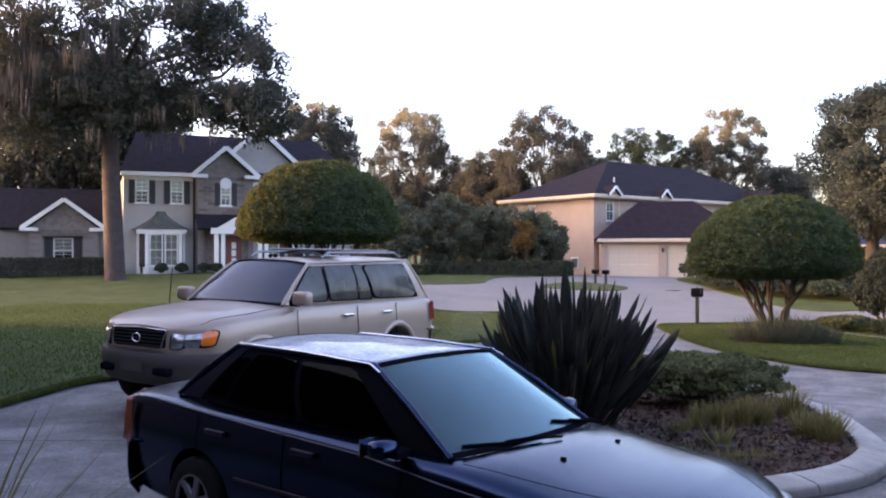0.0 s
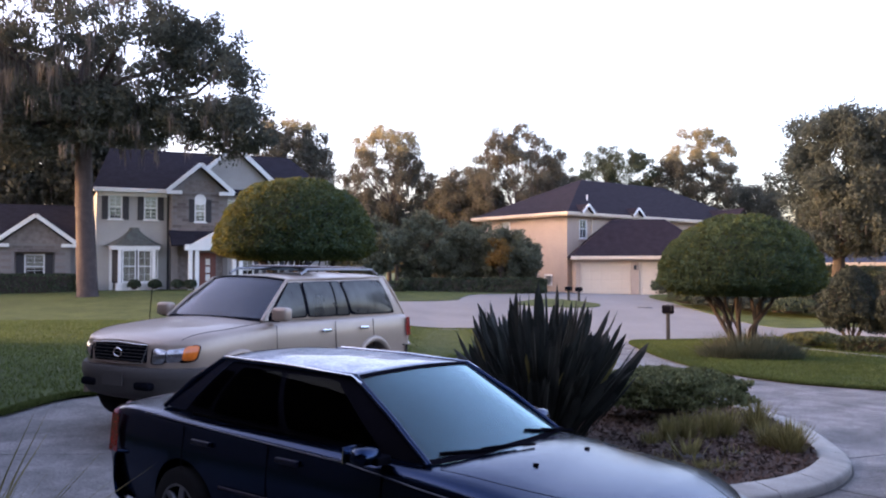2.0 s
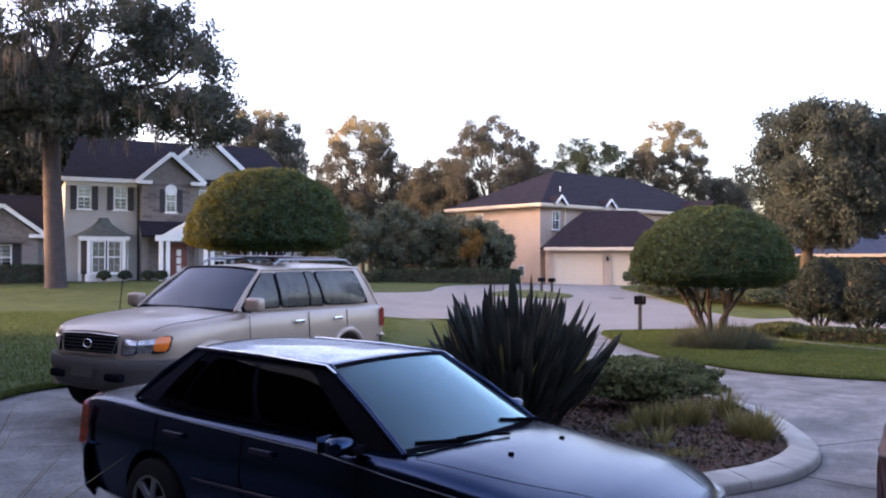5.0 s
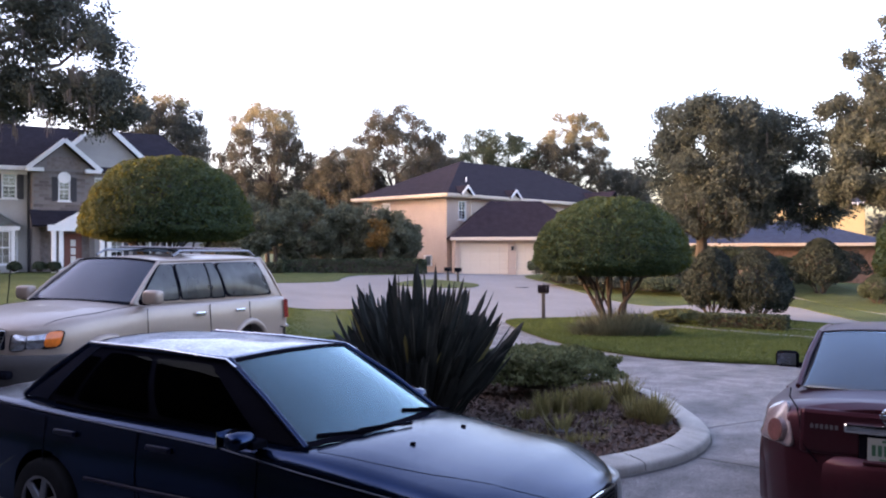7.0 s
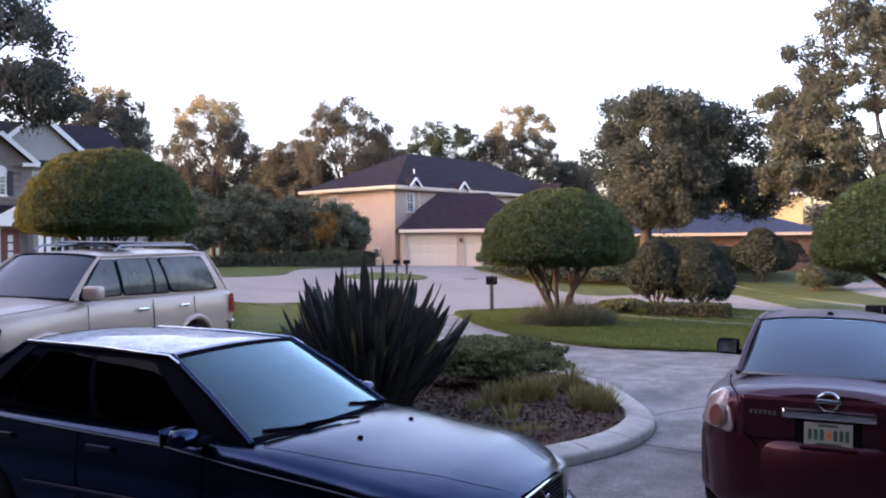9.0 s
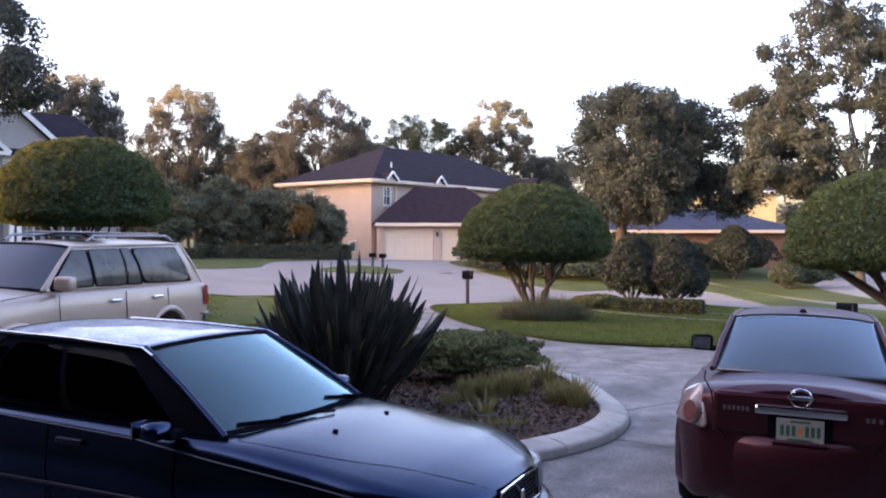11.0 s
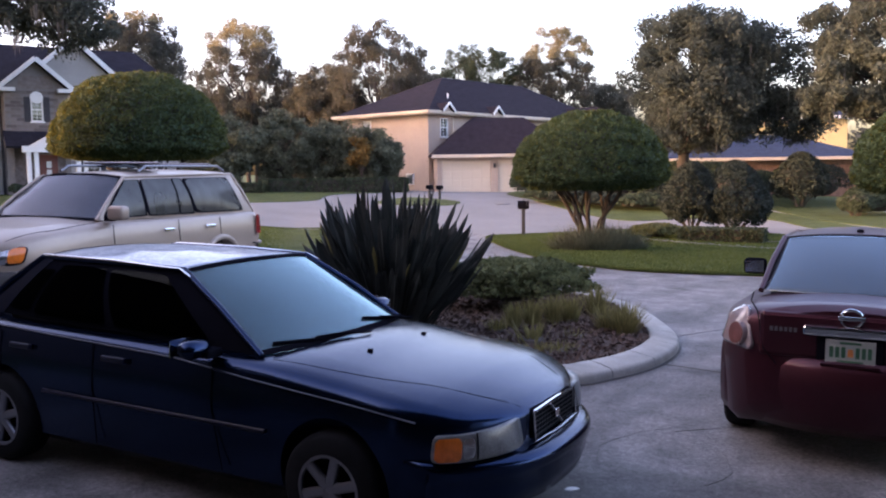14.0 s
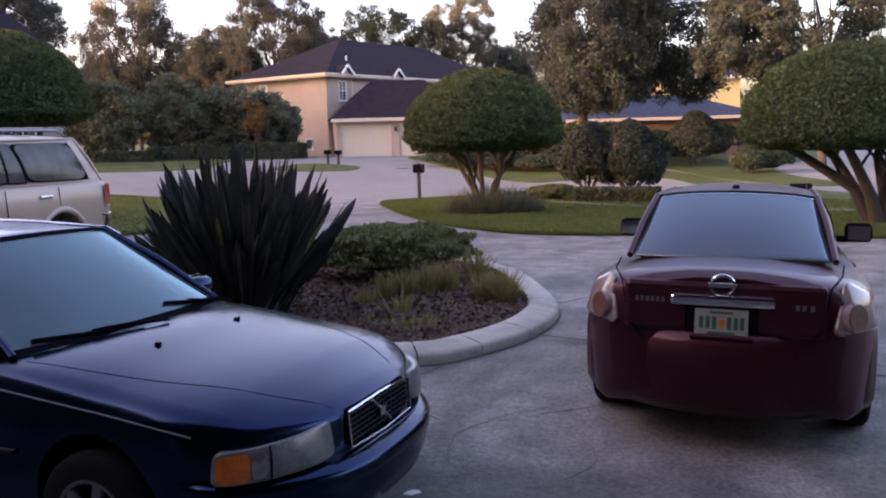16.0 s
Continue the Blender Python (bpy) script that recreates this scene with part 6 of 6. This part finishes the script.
def tuft(name, label, x, y, n, height, spread, width, seed, material, lift=0.0, droop=0.35, category="ornamental grass", base_r=0.25):
    """A tuft of arching narrow leaves from one foot."""
    rng = np.random.default_rng(seed)
    t = empty(name, pose(x, y, gz(x, y) + lift), label, category)
    a = rng.uniform(0, math.tau, n)
    tilt = rng.uniform(0.03, 1.0, n) ** 0.8 * spread
    out = np.stack([np.cos(a), np.sin(a), 0 * a], 1)
    side = np.stack([-np.sin(a), np.cos(a), 0 * a], 1)
    L = height * rng.uniform(0.5, 1.12, n)
    foot = out * rng.uniform(0, 0.9, n)[:, None] * spread * base_r
    foot[:, 2] = -0.02
    segs, S = [], [0, 0.35, 0.7, 1.0]
    W = [0.55, 1.0, 0.85, 0.06]
    for s in S:
        p = foot + out * (np.sin(tilt) * L * s + droop * tilt * L * s * s)[:, None]
        p[:, 2] += np.cos(tilt) * L * s - droop * tilt * L * s * s * 0.6
        segs.append(p)
    quads = []
    for k in range(3):
        quads.append(np.stack([segs[k] - side * width * W[k], segs[k] + side * width * W[k], segs[k + 1] + side * width * W[k + 1], segs[k + 1] - side * width * W[k + 1]], 1))
    V = np.stack(quads, 1).reshape(-1, 4, 3)
    link("leaves", cards("leaves", V), material, t)
    part("foot", cyl_bm((0, 0, -0.08), (0, 0, height * 0.12), spread * 0.28, spread * 0.2, 10), "bark_dark", t)
    return t


def sword_plant(x, y):
    """A crowded clump of stiff, lance-shaped leaves on stalks, the outer ones leaning far out."""
    rng = np.random.default_rng(32)
    t = empty("sword_leaf_plant", pose(x, y, gz(x, y) + 0.08), "large clump of dark sword-shaped leaves in the bed", "plant")
    n = 430
    a = rng.uniform(0, math.tau, n)
    k = rng.uniform(0, 1, n) ** 0.75
    tilt = 0.03 + 0.65 * k
    L = (1.84 - 0.50 * k) * rng.uniform(0.62, 1.06, n)
    out = np.stack([np.cos(a), np.sin(a), 0 * a], 1)
    axis0 = out * np.sin(tilt)[:, None] + np.array((0, 0, 1.0)) * np.cos(tilt)[:, None]
    side = np.stack([-np.sin(a), np.cos(a), 0 * a], 1)
    face = np.cross(axis0, side)
    tw = rng.uniform(-1.2, 1.2, n)[:, None]
    side = side * np.cos(tw) + face * np.sin(tw)
    foot = out * (rng.uniform(0, 0.42, n) * (0.4 + 0.6 * k))[:, None]
    foot[:, 2] = -0.03
    bow = rng.normal(0, 0.05, n) + 0.06 * k
    width = 0.050 * rng.uniform(0.7, 1.3, n)
    S, W = (0, 0.35, 0.52, 0.74, 0.92, 1.0), (0.35, 0.30, 0.85, 1.0, 0.62, 0.05)
    rows = [foot + axis0 * (L * q)[:, None] + out * (bow * L * q * q)[:, None] - np.array((0, 0, 1.0)) * (0.07 * k * L * q * q)[:, None] for q in S]
    fold = np.cross(side, axis0)
    both = []
    for h in (-1, 1):
        # each half of the blade is folded up a little from the midrib
        edge = [p + h * side * (width * w)[:, None] + fold * (width * w * 0.35)[:, None] for p, w in zip(rows, W)]
        both += [np.stack([rows[i], edge[i], edge[i + 1], rows[i + 1]], 1) for i in range(5)]
    V = np.stack(both, 1)
    old = rng.uniform(0, 1, n) < 0.02
    link("leaves", cards("leaves", V[~old].reshape(-1, 4, 3)), "leaf_spike", t)
    link("withered_leaves", cards("withered_leaves", V[old].reshape(-1, 4, 3)), "leaf_grass", t, "a few yellowed leaves")
    part("foot", cyl_bm((0, 0, -0.1), (0, 0, 0.3), 0.42, 0.30, 14), "bark_dark", t)


# clipped dome trees
topiary(-3.62, 22.6, 2.03, 2.46, 1.78, 0.30, 11, "clipped dome-shaped evergreen tree on bare stems, sunlit on one side", 5)
topiary(8.05, 22.4, 2.04, 2.06, 1.64, 0.38, 12, "clipped dome-shaped evergreen tree on spreading bare stems", 5, 40)
topiary(14.0, 15.9, 2.17, 2.05, 1.74, 0.38, 13, "clipped dome-shaped evergreen tree on leaning bare stems", 5, 0, foot=(0.75, -0.1), thick=1.9)
# pair of dark shrubs with bare stems, hedges and fillers
stemmed_shrub("dark evergreen shrub narrowing upwards on several thin stems", 13.1, 26.8, 2.15, 2.50, 0.66, 21, 24000, 0.045, 0.5, material="leaf_dark")
stemmed_shrub("dark evergreen shrub narrowing upwards on several thin stems", 14.3, 26.2, 2.4, 2.55, 0.60, 22, 26000, 0.045, 0.52, material="leaf_dark")
shrub("hedge", "low clipped dark green hedge", 13.0, 24.5, (2.4, 0.8, 0.45), 23, 5000, 0.05, "leaf_bush", "hedge", turn=-38, boxy=True)
shrub("low_shrub", "low loose green shrub on the lawn", 11.6, 26.2, (1.8, 1.3, 0.5), 24, 2600, 0.06, "leaf_hedge")
for i, (x, y, h) in enumerate(((7.35, 21.95, 0.55), (7.8, 21.8, 0.72), (8.25, 21.8, 0.7), (8.7, 21.9, 0.6), (9.0, 22.1, 0.45))):
    tuft("ground_plant", "grey-brown twiggy plant round the tree's foot", x, y, 420, h * 1.2, 0.85, 0.012, 250 + i, "leaf_myrtle", 0, 0.25, "plant", 0.7)
# island planting
shrub("shrub", "clipped low green shrub in the bed", 3.15, 11.5, (2.2, 1.5, 0.72), 31, 12000, 0.035, "leaf_hedge", lift=0.08)
sword_plant(1.2, 9.5)
for i, (x, y, h, s, n) in enumerate(((2.75, 9.95, 0.34, 0.40, 200), (3.0, 10.05, 0.38, 0.40, 230), (3.3, 10.15, 0.40, 0.42, 230), (3.55, 10.25, 0.42, 0.42, 220), (3.95, 9.45, 0.40, 0.62, 420), (3.82, 9.7, 0.36, 0.55, 200), (2.65, 8.45, 0.17, 0.8, 120), (4.05, 10.7, 0.46, 0.5, 240), (2.5, 9.75, 0.22, 0.5, 110), (2.9, 8.62, 0.14, 0.8, 80), (2.35, 8.75, 0.14, 0.8, 60), (3.3, 9.3, 0.13, 0.8, 50))):
    tuft("grass_tuft", "yellow-green tuft of ornamental grass in the bed", x, y, n, h, s, 0.005, 40 + i, "leaf_grass", 0.09)
tuft("spiky_plant", "small pale spiky rosette in the bed", 2.72, 9.05, 30, 0.36, 0.7, 0.014, 52, "leaf_grass", 0.09, 0.2, "plant")
tuft("grass_tuft", "arching green ornamental grass beside the drive", -2.5, 4.35, 170, 1.25, 0.7, 0.008, 53, "leaf_grass", 0, 0.4)

# great mossy oak by the lawn
tree("oak_tree", "huge dark live oak with hanging moss", -19.0, 47.0, 11.5, (-1.6, 0, 15.0), (8.0, 7, 6.5), 61, 190, 100000, 0.104, "leaf_oak", 0.54, "bark_oak", (0.35, 0.95), 0, 1.2, -0.75,
     extra=[((6.6, -1, 11.0), (3.2, 3, 3.2), 80), ((-7.6, 0, 11.0), (5, 4, 5), 90), ((0.9, 0, 9.8), (3.5, 3, 1.6), 60), ((8.0, -1, 9.0), (2.4, 2, 1.7), 40), ((2.5, -1, 13.0), (4.5, 4, 3.2), 60), ((6.3, -0.5, 13.4), (2.6, 2.4, 2.1), 50), ((-4.5, -1.5, 8.4), (2.6, 2, 1.6), 30), ((-0.6, -2.4, 9.4), (4.0, 1.2, 1.9), 80), ((4.6, -1.0, 9.6), (4.0, 2, 1.1), 50)], lean=(-0.4, 0),
     curtains=[((-6.5, -2.5, 11.6), (4.2, 2.0, 2.6), 1900, 1.35), ((-2.0, -3.0, 13.0), (4.5, 2, 3.0), 1100, 1.1), ((4.5, -2, 10.4), (5.0, 2, 2.6), 700, 0.8)])
tree("oak_tree", "dark oak with hanging moss behind the wing", -31, 64, 7, (1, 0, 11.2), (9.5, 6, 6), 62, 240, 70000, 0.17, "leaf_oak", 0.5, "bark_oak", (0.7, 1.6), 900, 1.8, -0.95, extra=[((7.5, -3, 7.6), (4.0, 3, 3.0), 60), ((-1, -4, 6.2), (6, 3, 2.4), 70)])
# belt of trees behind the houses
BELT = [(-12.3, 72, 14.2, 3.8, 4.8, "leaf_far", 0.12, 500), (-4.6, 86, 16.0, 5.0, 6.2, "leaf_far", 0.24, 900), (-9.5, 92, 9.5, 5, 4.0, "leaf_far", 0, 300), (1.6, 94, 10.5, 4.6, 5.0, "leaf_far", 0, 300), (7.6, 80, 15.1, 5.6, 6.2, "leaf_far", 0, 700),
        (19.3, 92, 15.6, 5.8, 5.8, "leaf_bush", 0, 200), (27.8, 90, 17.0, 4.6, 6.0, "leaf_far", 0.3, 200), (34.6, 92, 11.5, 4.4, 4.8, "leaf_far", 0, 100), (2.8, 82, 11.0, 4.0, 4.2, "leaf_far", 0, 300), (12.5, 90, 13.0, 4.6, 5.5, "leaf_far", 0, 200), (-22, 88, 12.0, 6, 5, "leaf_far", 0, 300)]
for i, (x, y, top, rx, rz2, lm, sun_gold, moss) in enumerate(BELT):
    tree("background_tree", "tall hazy tree hung with moss behind the houses" if moss > 250 else "tall hazy tree behind the houses", x, y, top * 0.5, (0, 0, top - rz2), (rx, rx * 0.8, rz2), 70 + i * 3, 230, 46000, 0.100, lm, 0.22, "bark_dark", (0.3, 0.85), moss * 2, 1.5, -0.95, sun_gold, group="background trees")
far_c = np.random.default_rng(90)
for i, x in enumerate(range(-60, 130, 13)):
    tree("far_tree", "dim far tree on the skyline", x + far_c.uniform(-4, 4), 128 + far_c.uniform(-10, 14), 3, (0, 0, far_c.uniform(4.2, 6.5)), (8.5, 6, far_c.uniform(4.5, 6.5)), 100 + i, 34, 4200, 0.55, "leaf_far", 0.35, "bark_dark", (1.4, 2.6), 0, 1, -0.9, group="far trees")
# street trees to the side
tree("oak_tree", "broad grey-green oak with brownish moss", 20.9, 44.0, 3.4, (0.6, 0, 7.1), (3.9, 3.4, 3.3), 63, 230, 125000, 0.085, "leaf_grey", 0.36, "bark_dark", (0.35, 0.85), 200, 0.9, -0.95, extra=[((4.2, 0, 6.7), (3.2, 2.6, 2.9), 110), ((0.4, -0.5, 4.0), (3.2, 2.8, 1.3), 100), ((2.4, 0, 8.7), (2.3, 2, 1.4), 60), ((0.4, -2.2, 5.8), (2.8, 1.2, 1.8), 70), ((6.0, 0, 4.7), (2.6, 2, 1.5), 70)])
tree("oak_tree", "airy grey-green tree with open branches", 30.6, 37.0, 4.4, (-1.2, 0, 9.0), (5.2, 5, 5.2), 64, 270, 105000, 0.085, "leaf_grey", 0.2, "bark_dark", (0.28, 0.70), 160, 0.9, -0.9, extra=[((-4.2, -0.5, 6.2), (2.6, 2.4, 1.7), 60), ((-5.0, 0.5, 5.4), (1.6, 1.6, 0.8), 24)])
# garden before the peach house
for i, (x, y, sx, sz, lm) in enumerate(((-4.5, 55, 4.2, 4.6, "leaf_myrtle"), (-1.0, 57, 4.2, 4.9, "leaf_myrtle"), (2.2, 58, 3.8, 4.6, "leaf_myrtle"), (4.6, 57.0, 3.6, 4.2, "leaf_myrtle"), (6.0, 58.0, 2.2, 3.6, "leaf_myrtle"))):
    tree("small_tree", "loose grey-green garden tree by the house", x, y, 1.3, (0, 0, sz * 0.54), (sx * 0.55, sx * 0.48, sz * 0.50), 120 + i, 90, 11000, 0.105, lm, 0.09, "bark_dark", (0.22, 0.56), 0, 1, -0.95, group="garden trees")
tree("small_tree", "small rust-coloured garden tree", 4.2, 54.8, 1.2, (0, 0, 2.5), (0.9, 0.8, 0.9), 130, 16, 1500, 0.10, "leaf_rust", 0.07, "bark_dark", (0.3, 0.5), 0, 1, -0.95)
shrub("hedge", "long low clipped hedge along the road", 2.4, 54.2, (8.8, 0.9, 0.85), 26, 9000, 0.09, "leaf_bush", "hedge", turn=4, boxy=True)
shrub("hedge", "low clipped hedge by the lawn", -3.4, 52.5, (3.0, 0.8, 0.6), 27, 3000, 0.08, "leaf_bush", "hedge", boxy=True)
for i, (u, d) in enumerate(((-4.1, -1.6), (-2.9, -1.6), (-1.6, -1.9), (-0.9, -2.2), (-6.6, -1.2))):
    q = hl.matrix_world @ Vector((u, d, 0))
    shrub("round_shrub", "small round clipped shrub at the house wall", q.x, q.y, (0.8, 0.8, 0.7), 140 + i, 900, 0.06, "leaf_bush", group="wall shrubs")
for i, (x, y, s, h) in enumerate(((14.6, 51.5, 2.6, 0.9), (14.9, 48.5, 2.4, 0.8), (15.6, 45.5, 2.4, 0.9), (17.2, 43.5, 2.6, 1.2), (19.0, 42.0, 2.4, 1.1), (21.5, 45.5, 2.8, 1.4), (24.5, 48, 3.0, 1.3), (27.5, 47.5, 2.6, 1.0), (29.5, 47.0, 3.0, 1.1), (31.0, 41.5, 1.6, 0.8), (29.6, 40.3, 2.2, 0.6))):
    shrub("garden_shrub", "low dark garden shrub by the neighbour's lawn", x, y, (s * 1.2, s, h * 1.55), 150 + i, 3600, 0.075, "leaf_bush", group="garden shrubs")
# dark planting along the far lawn's edge, rising to taller shrubs behind
for i, (x, y, w, h) in enumerate(((13.4, 45.2, 2.0, 0.7), (14.3, 43.2, 2.2, 0.7), (15.4, 41.4, 2.3, 0.65), (16.8, 40.0, 2.3, 0.7), (18.3, 39.1, 2.2, 0.6), (19.8, 38.7, 2.0, 0.6), (15.2, 46.0, 2.4, 1.3), (16.8, 44.0, 2.5, 1.4), (18.8, 41.6, 2.2, 1.1), (20.6, 41.0, 2.4, 1.3), (22.4, 40.6, 2.4, 1.2), (23.2, 43.0, 2.6, 1.5), (26.8, 43.6, 2.8, 1.5), (29.0, 43.8, 2.6, 1.7), (14.2, 49.0, 2.4, 1.0))):
    shrub("garden_shrub", "dark spreading shrub in the neighbour's planted border", x, y, (w * 1.15, w * 0.95, h * 1.25), 300 + i, 3400, 0.065, "leaf_dark" if i % 3 else "leaf_bush", group="border shrubs")
stemmed_shrub("loose round garden shrub on thin stems", 25.3, 40.0, 2.9, 2.8, 0.6, 170, 12000, 0.07, 0.5, "", "leaf_dark")
stemmed_shrub("low spreading garden shrub beside the drive", 24.6, 34.6, 1.6, 1.3, 0.25, 172, 5000, 0.06, 0.6, "")
shrub("garden_shrub", "low dark garden shrub by the neighbour's lawn", 26.2, 35.2, (2.4, 1.8, 1.0), 173, 3000, 0.07, "leaf_bush", group="garden shrubs")
shrub("wing_hedge", "dark clipped hedge before the brick wing", -24.5, 50.2, (6.5, 1.0, 1.1), 171, 5000, 0.09, "leaf_bush", "hedge", turn=24, boxy=True)


# ---- small things along the road ----


def mailbox(x, y, h, turn, label):
    t = empty("mailbox", pose(x, y, gz(x, y) + 0.02, 0, 0, turn), label, "mailbox", "roadside mailboxes")
    part("post", box_bm(0, 0, h * 0.42, 0.12, 0.12, h * 0.84 + 0.1, 0.01), "iron", t)
    part("crossbar", box_bm(0, 0, h * 0.80, 0.32, 0.07, 0.05, 0.01), "iron", t)
    bm = box_bm(0, 0, h * 0.88, 0.38, 0.20, 0.16, 0.02)
    P = bmesh.ops.create_cone(bm, cap_ends=True, segments=18, radius1=0.10, radius2=0.10, depth=0.38, matrix=Matrix.Translation((0, 0, h * 0.95)) @ Matrix.Rotation(radians(90), 4, "Y"))
    part("box", bm, "black", t)
    part("finial", cyl_bm((0, 0, h * 1.0), (0, 0, h * 1.08), 0.06, 0.02, 10), "iron", t)
    part("flag", box_bm(0.1, -0.13, h * 0.95, 0.03, 0.02, 0.16), "iron", t)
    return t


mailbox(7.58, 27.75, 1.12, -14, "black mailbox on a dark post at the kerb")
mailbox(11.6, 14.35, 0.92, -40, "black mailbox on a dark post at the lawn's edge")
mailbox(7.38, 47.3, 0.72, 10, "dark mailbox by the neighbour's drive")
mailbox(7.9, 47.0, 0.72, 10, "dark mailbox by the neighbour's drive")


def urn(x, y):
    t = empty("garden_urn", pose(x, y, gz(x, y)), "pale stone garden urn on a pedestal", "garden ornament")
    prof = [(0.28, 0), (0.28, 0.12), (0.18, 0.16), (0.15, 0.75), (0.22, 0.80), (0.08, 0.90), (0.10, 0.98), (0.24, 1.15), (0.27, 1.32), (0.20, 1.36), (0.02, 1.30)]
    P = np.array([[(r * math.cos(a), r * math.sin(a), z) for r, z in prof] for a in np.linspace(0, math.tau, 21)])
    me = grid_mesh("urn", P)
    me.polygons.foreach_set("use_smooth", [True] * len(me.polygons))
    link("urn", me, "white", t)


urn(19.2, 44.6)
rs = np.random.default_rng(8)
for i in range(16):
    x, y, s = 18.2 + rs.uniform(-1.4, 3.6), 42.6 + rs.uniform(-0.8, 1.0), rs.uniform(0.18, 0.42)
    bm = bmesh.new()
    bmesh.ops.create_icosphere(bm, subdivisions=2, radius=s)
    for v in bm.verts:
        v.co *= 1 + 0.3 * noise.noise(v.co * 2.5 + Vector((i * 3.1, 0, 0)))
        v.co.z *= 0.7
    rk = part("garden_rock", bm, "stone", None)
    rk.location = (x, y, gz(x, y) + s * 0.3)
    tagged(rk, "rough brown garden stone by the shrubs", "rock", "garden rocks")
# two pale scraps on the drive, and a low plant at its edge
for i, (x, y) in enumerate(((1.85, 4.96), (1.72, 4.68))):
    bm = bmesh.new()
    ring = [bm.verts.new((0.055 * math.cos(a) * rs.uniform(0.6, 1.2), 0.035 * math.sin(a) * rs.uniform(0.6, 1.2), 0)) for a in np.linspace(0, math.tau, 11)[:-1]]
    r = bmesh.ops.extrude_face_region(bm, geom=[bm.faces.new(ring)])
    bmesh.ops.translate(bm, vec=(0, 0, 0.004), verts=[v for v in r["geom"] if isinstance(v, bmesh.types.BMVert)])
    sc = part("litter", bm, "white", None)
    sc.location = (x, y, gz(x, y) + 0.001)
    tagged(sc, "small pale scrap lying on the concrete drive", "litter", "pale scraps")
shrub("low_plant", "low yellow-green leafy plant beside the drive", 3.66, 3.52, (0.50, 0.40, 0.14), 330, 700, 0.03, "leaf_hedge", "plant")
# cracks in the drive
for i, (x0, y0, a0, n) in enumerate(((2.15, 5.3, 70, 9), (2.3, 6.1, 120, 6), (3.0, 6.0, 10, 7), (-2.2, 8.6, 20, 6), (2.7, 4.9, 40, 5))):
    x, y, a, pts = x0, y0, a0, []
    for k in range(n):
        pts.append((x, y, gz(x, y) + 0.001))
        a += rs.normal(0, 17)
        x, y = x + 0.17 * math.cos(radians(a)), y + 0.17 * math.sin(radians(a))
    ck = part("drive_crack", tube(pts, [0.0028 * (1.2 - k / n) for k in range(n)], 5), "joint", None)
    tagged(ck, "thin dark crack in the concrete drive", "crack", kind="structure")
for x0, y0, x1, y1 in ((-6.0, 8.8, 0.1, 9.3), (4.6, 9.6, 12.6, 13.3), (-1.5, 3.6, 2.8, 7.5), (4.9, 12.2, 6.2, 18.0), (2.2, 13.2, 1.8, 22.0), (3.9, 8.2, 8.6, 3.2)):
    pts = [(x0 + (x1 - x0) * t, y0 + (y1 - y0) * t, gz(x0 + (x1 - x0) * t, y0 + (y1 - y0) * t) + 0.0005) for t in np.linspace(0, 1, 8)]
    tagged(part("expansion_joint", tube(pts, [0.006] * 8, 5), "joint", None), "dark joint between slabs of the drive", "joint", kind="structure")

mh = part("manhole_cover", cyl_bm((0, 0, 0), (0, 0, 0.02), 0.38, 0.37, 28), "iron", None)
mh.location = (10.8, 44.1, gz(10.8, 44.1) + 0.002)
tagged(mh, "dark round iron cover in the road", "manhole cover")
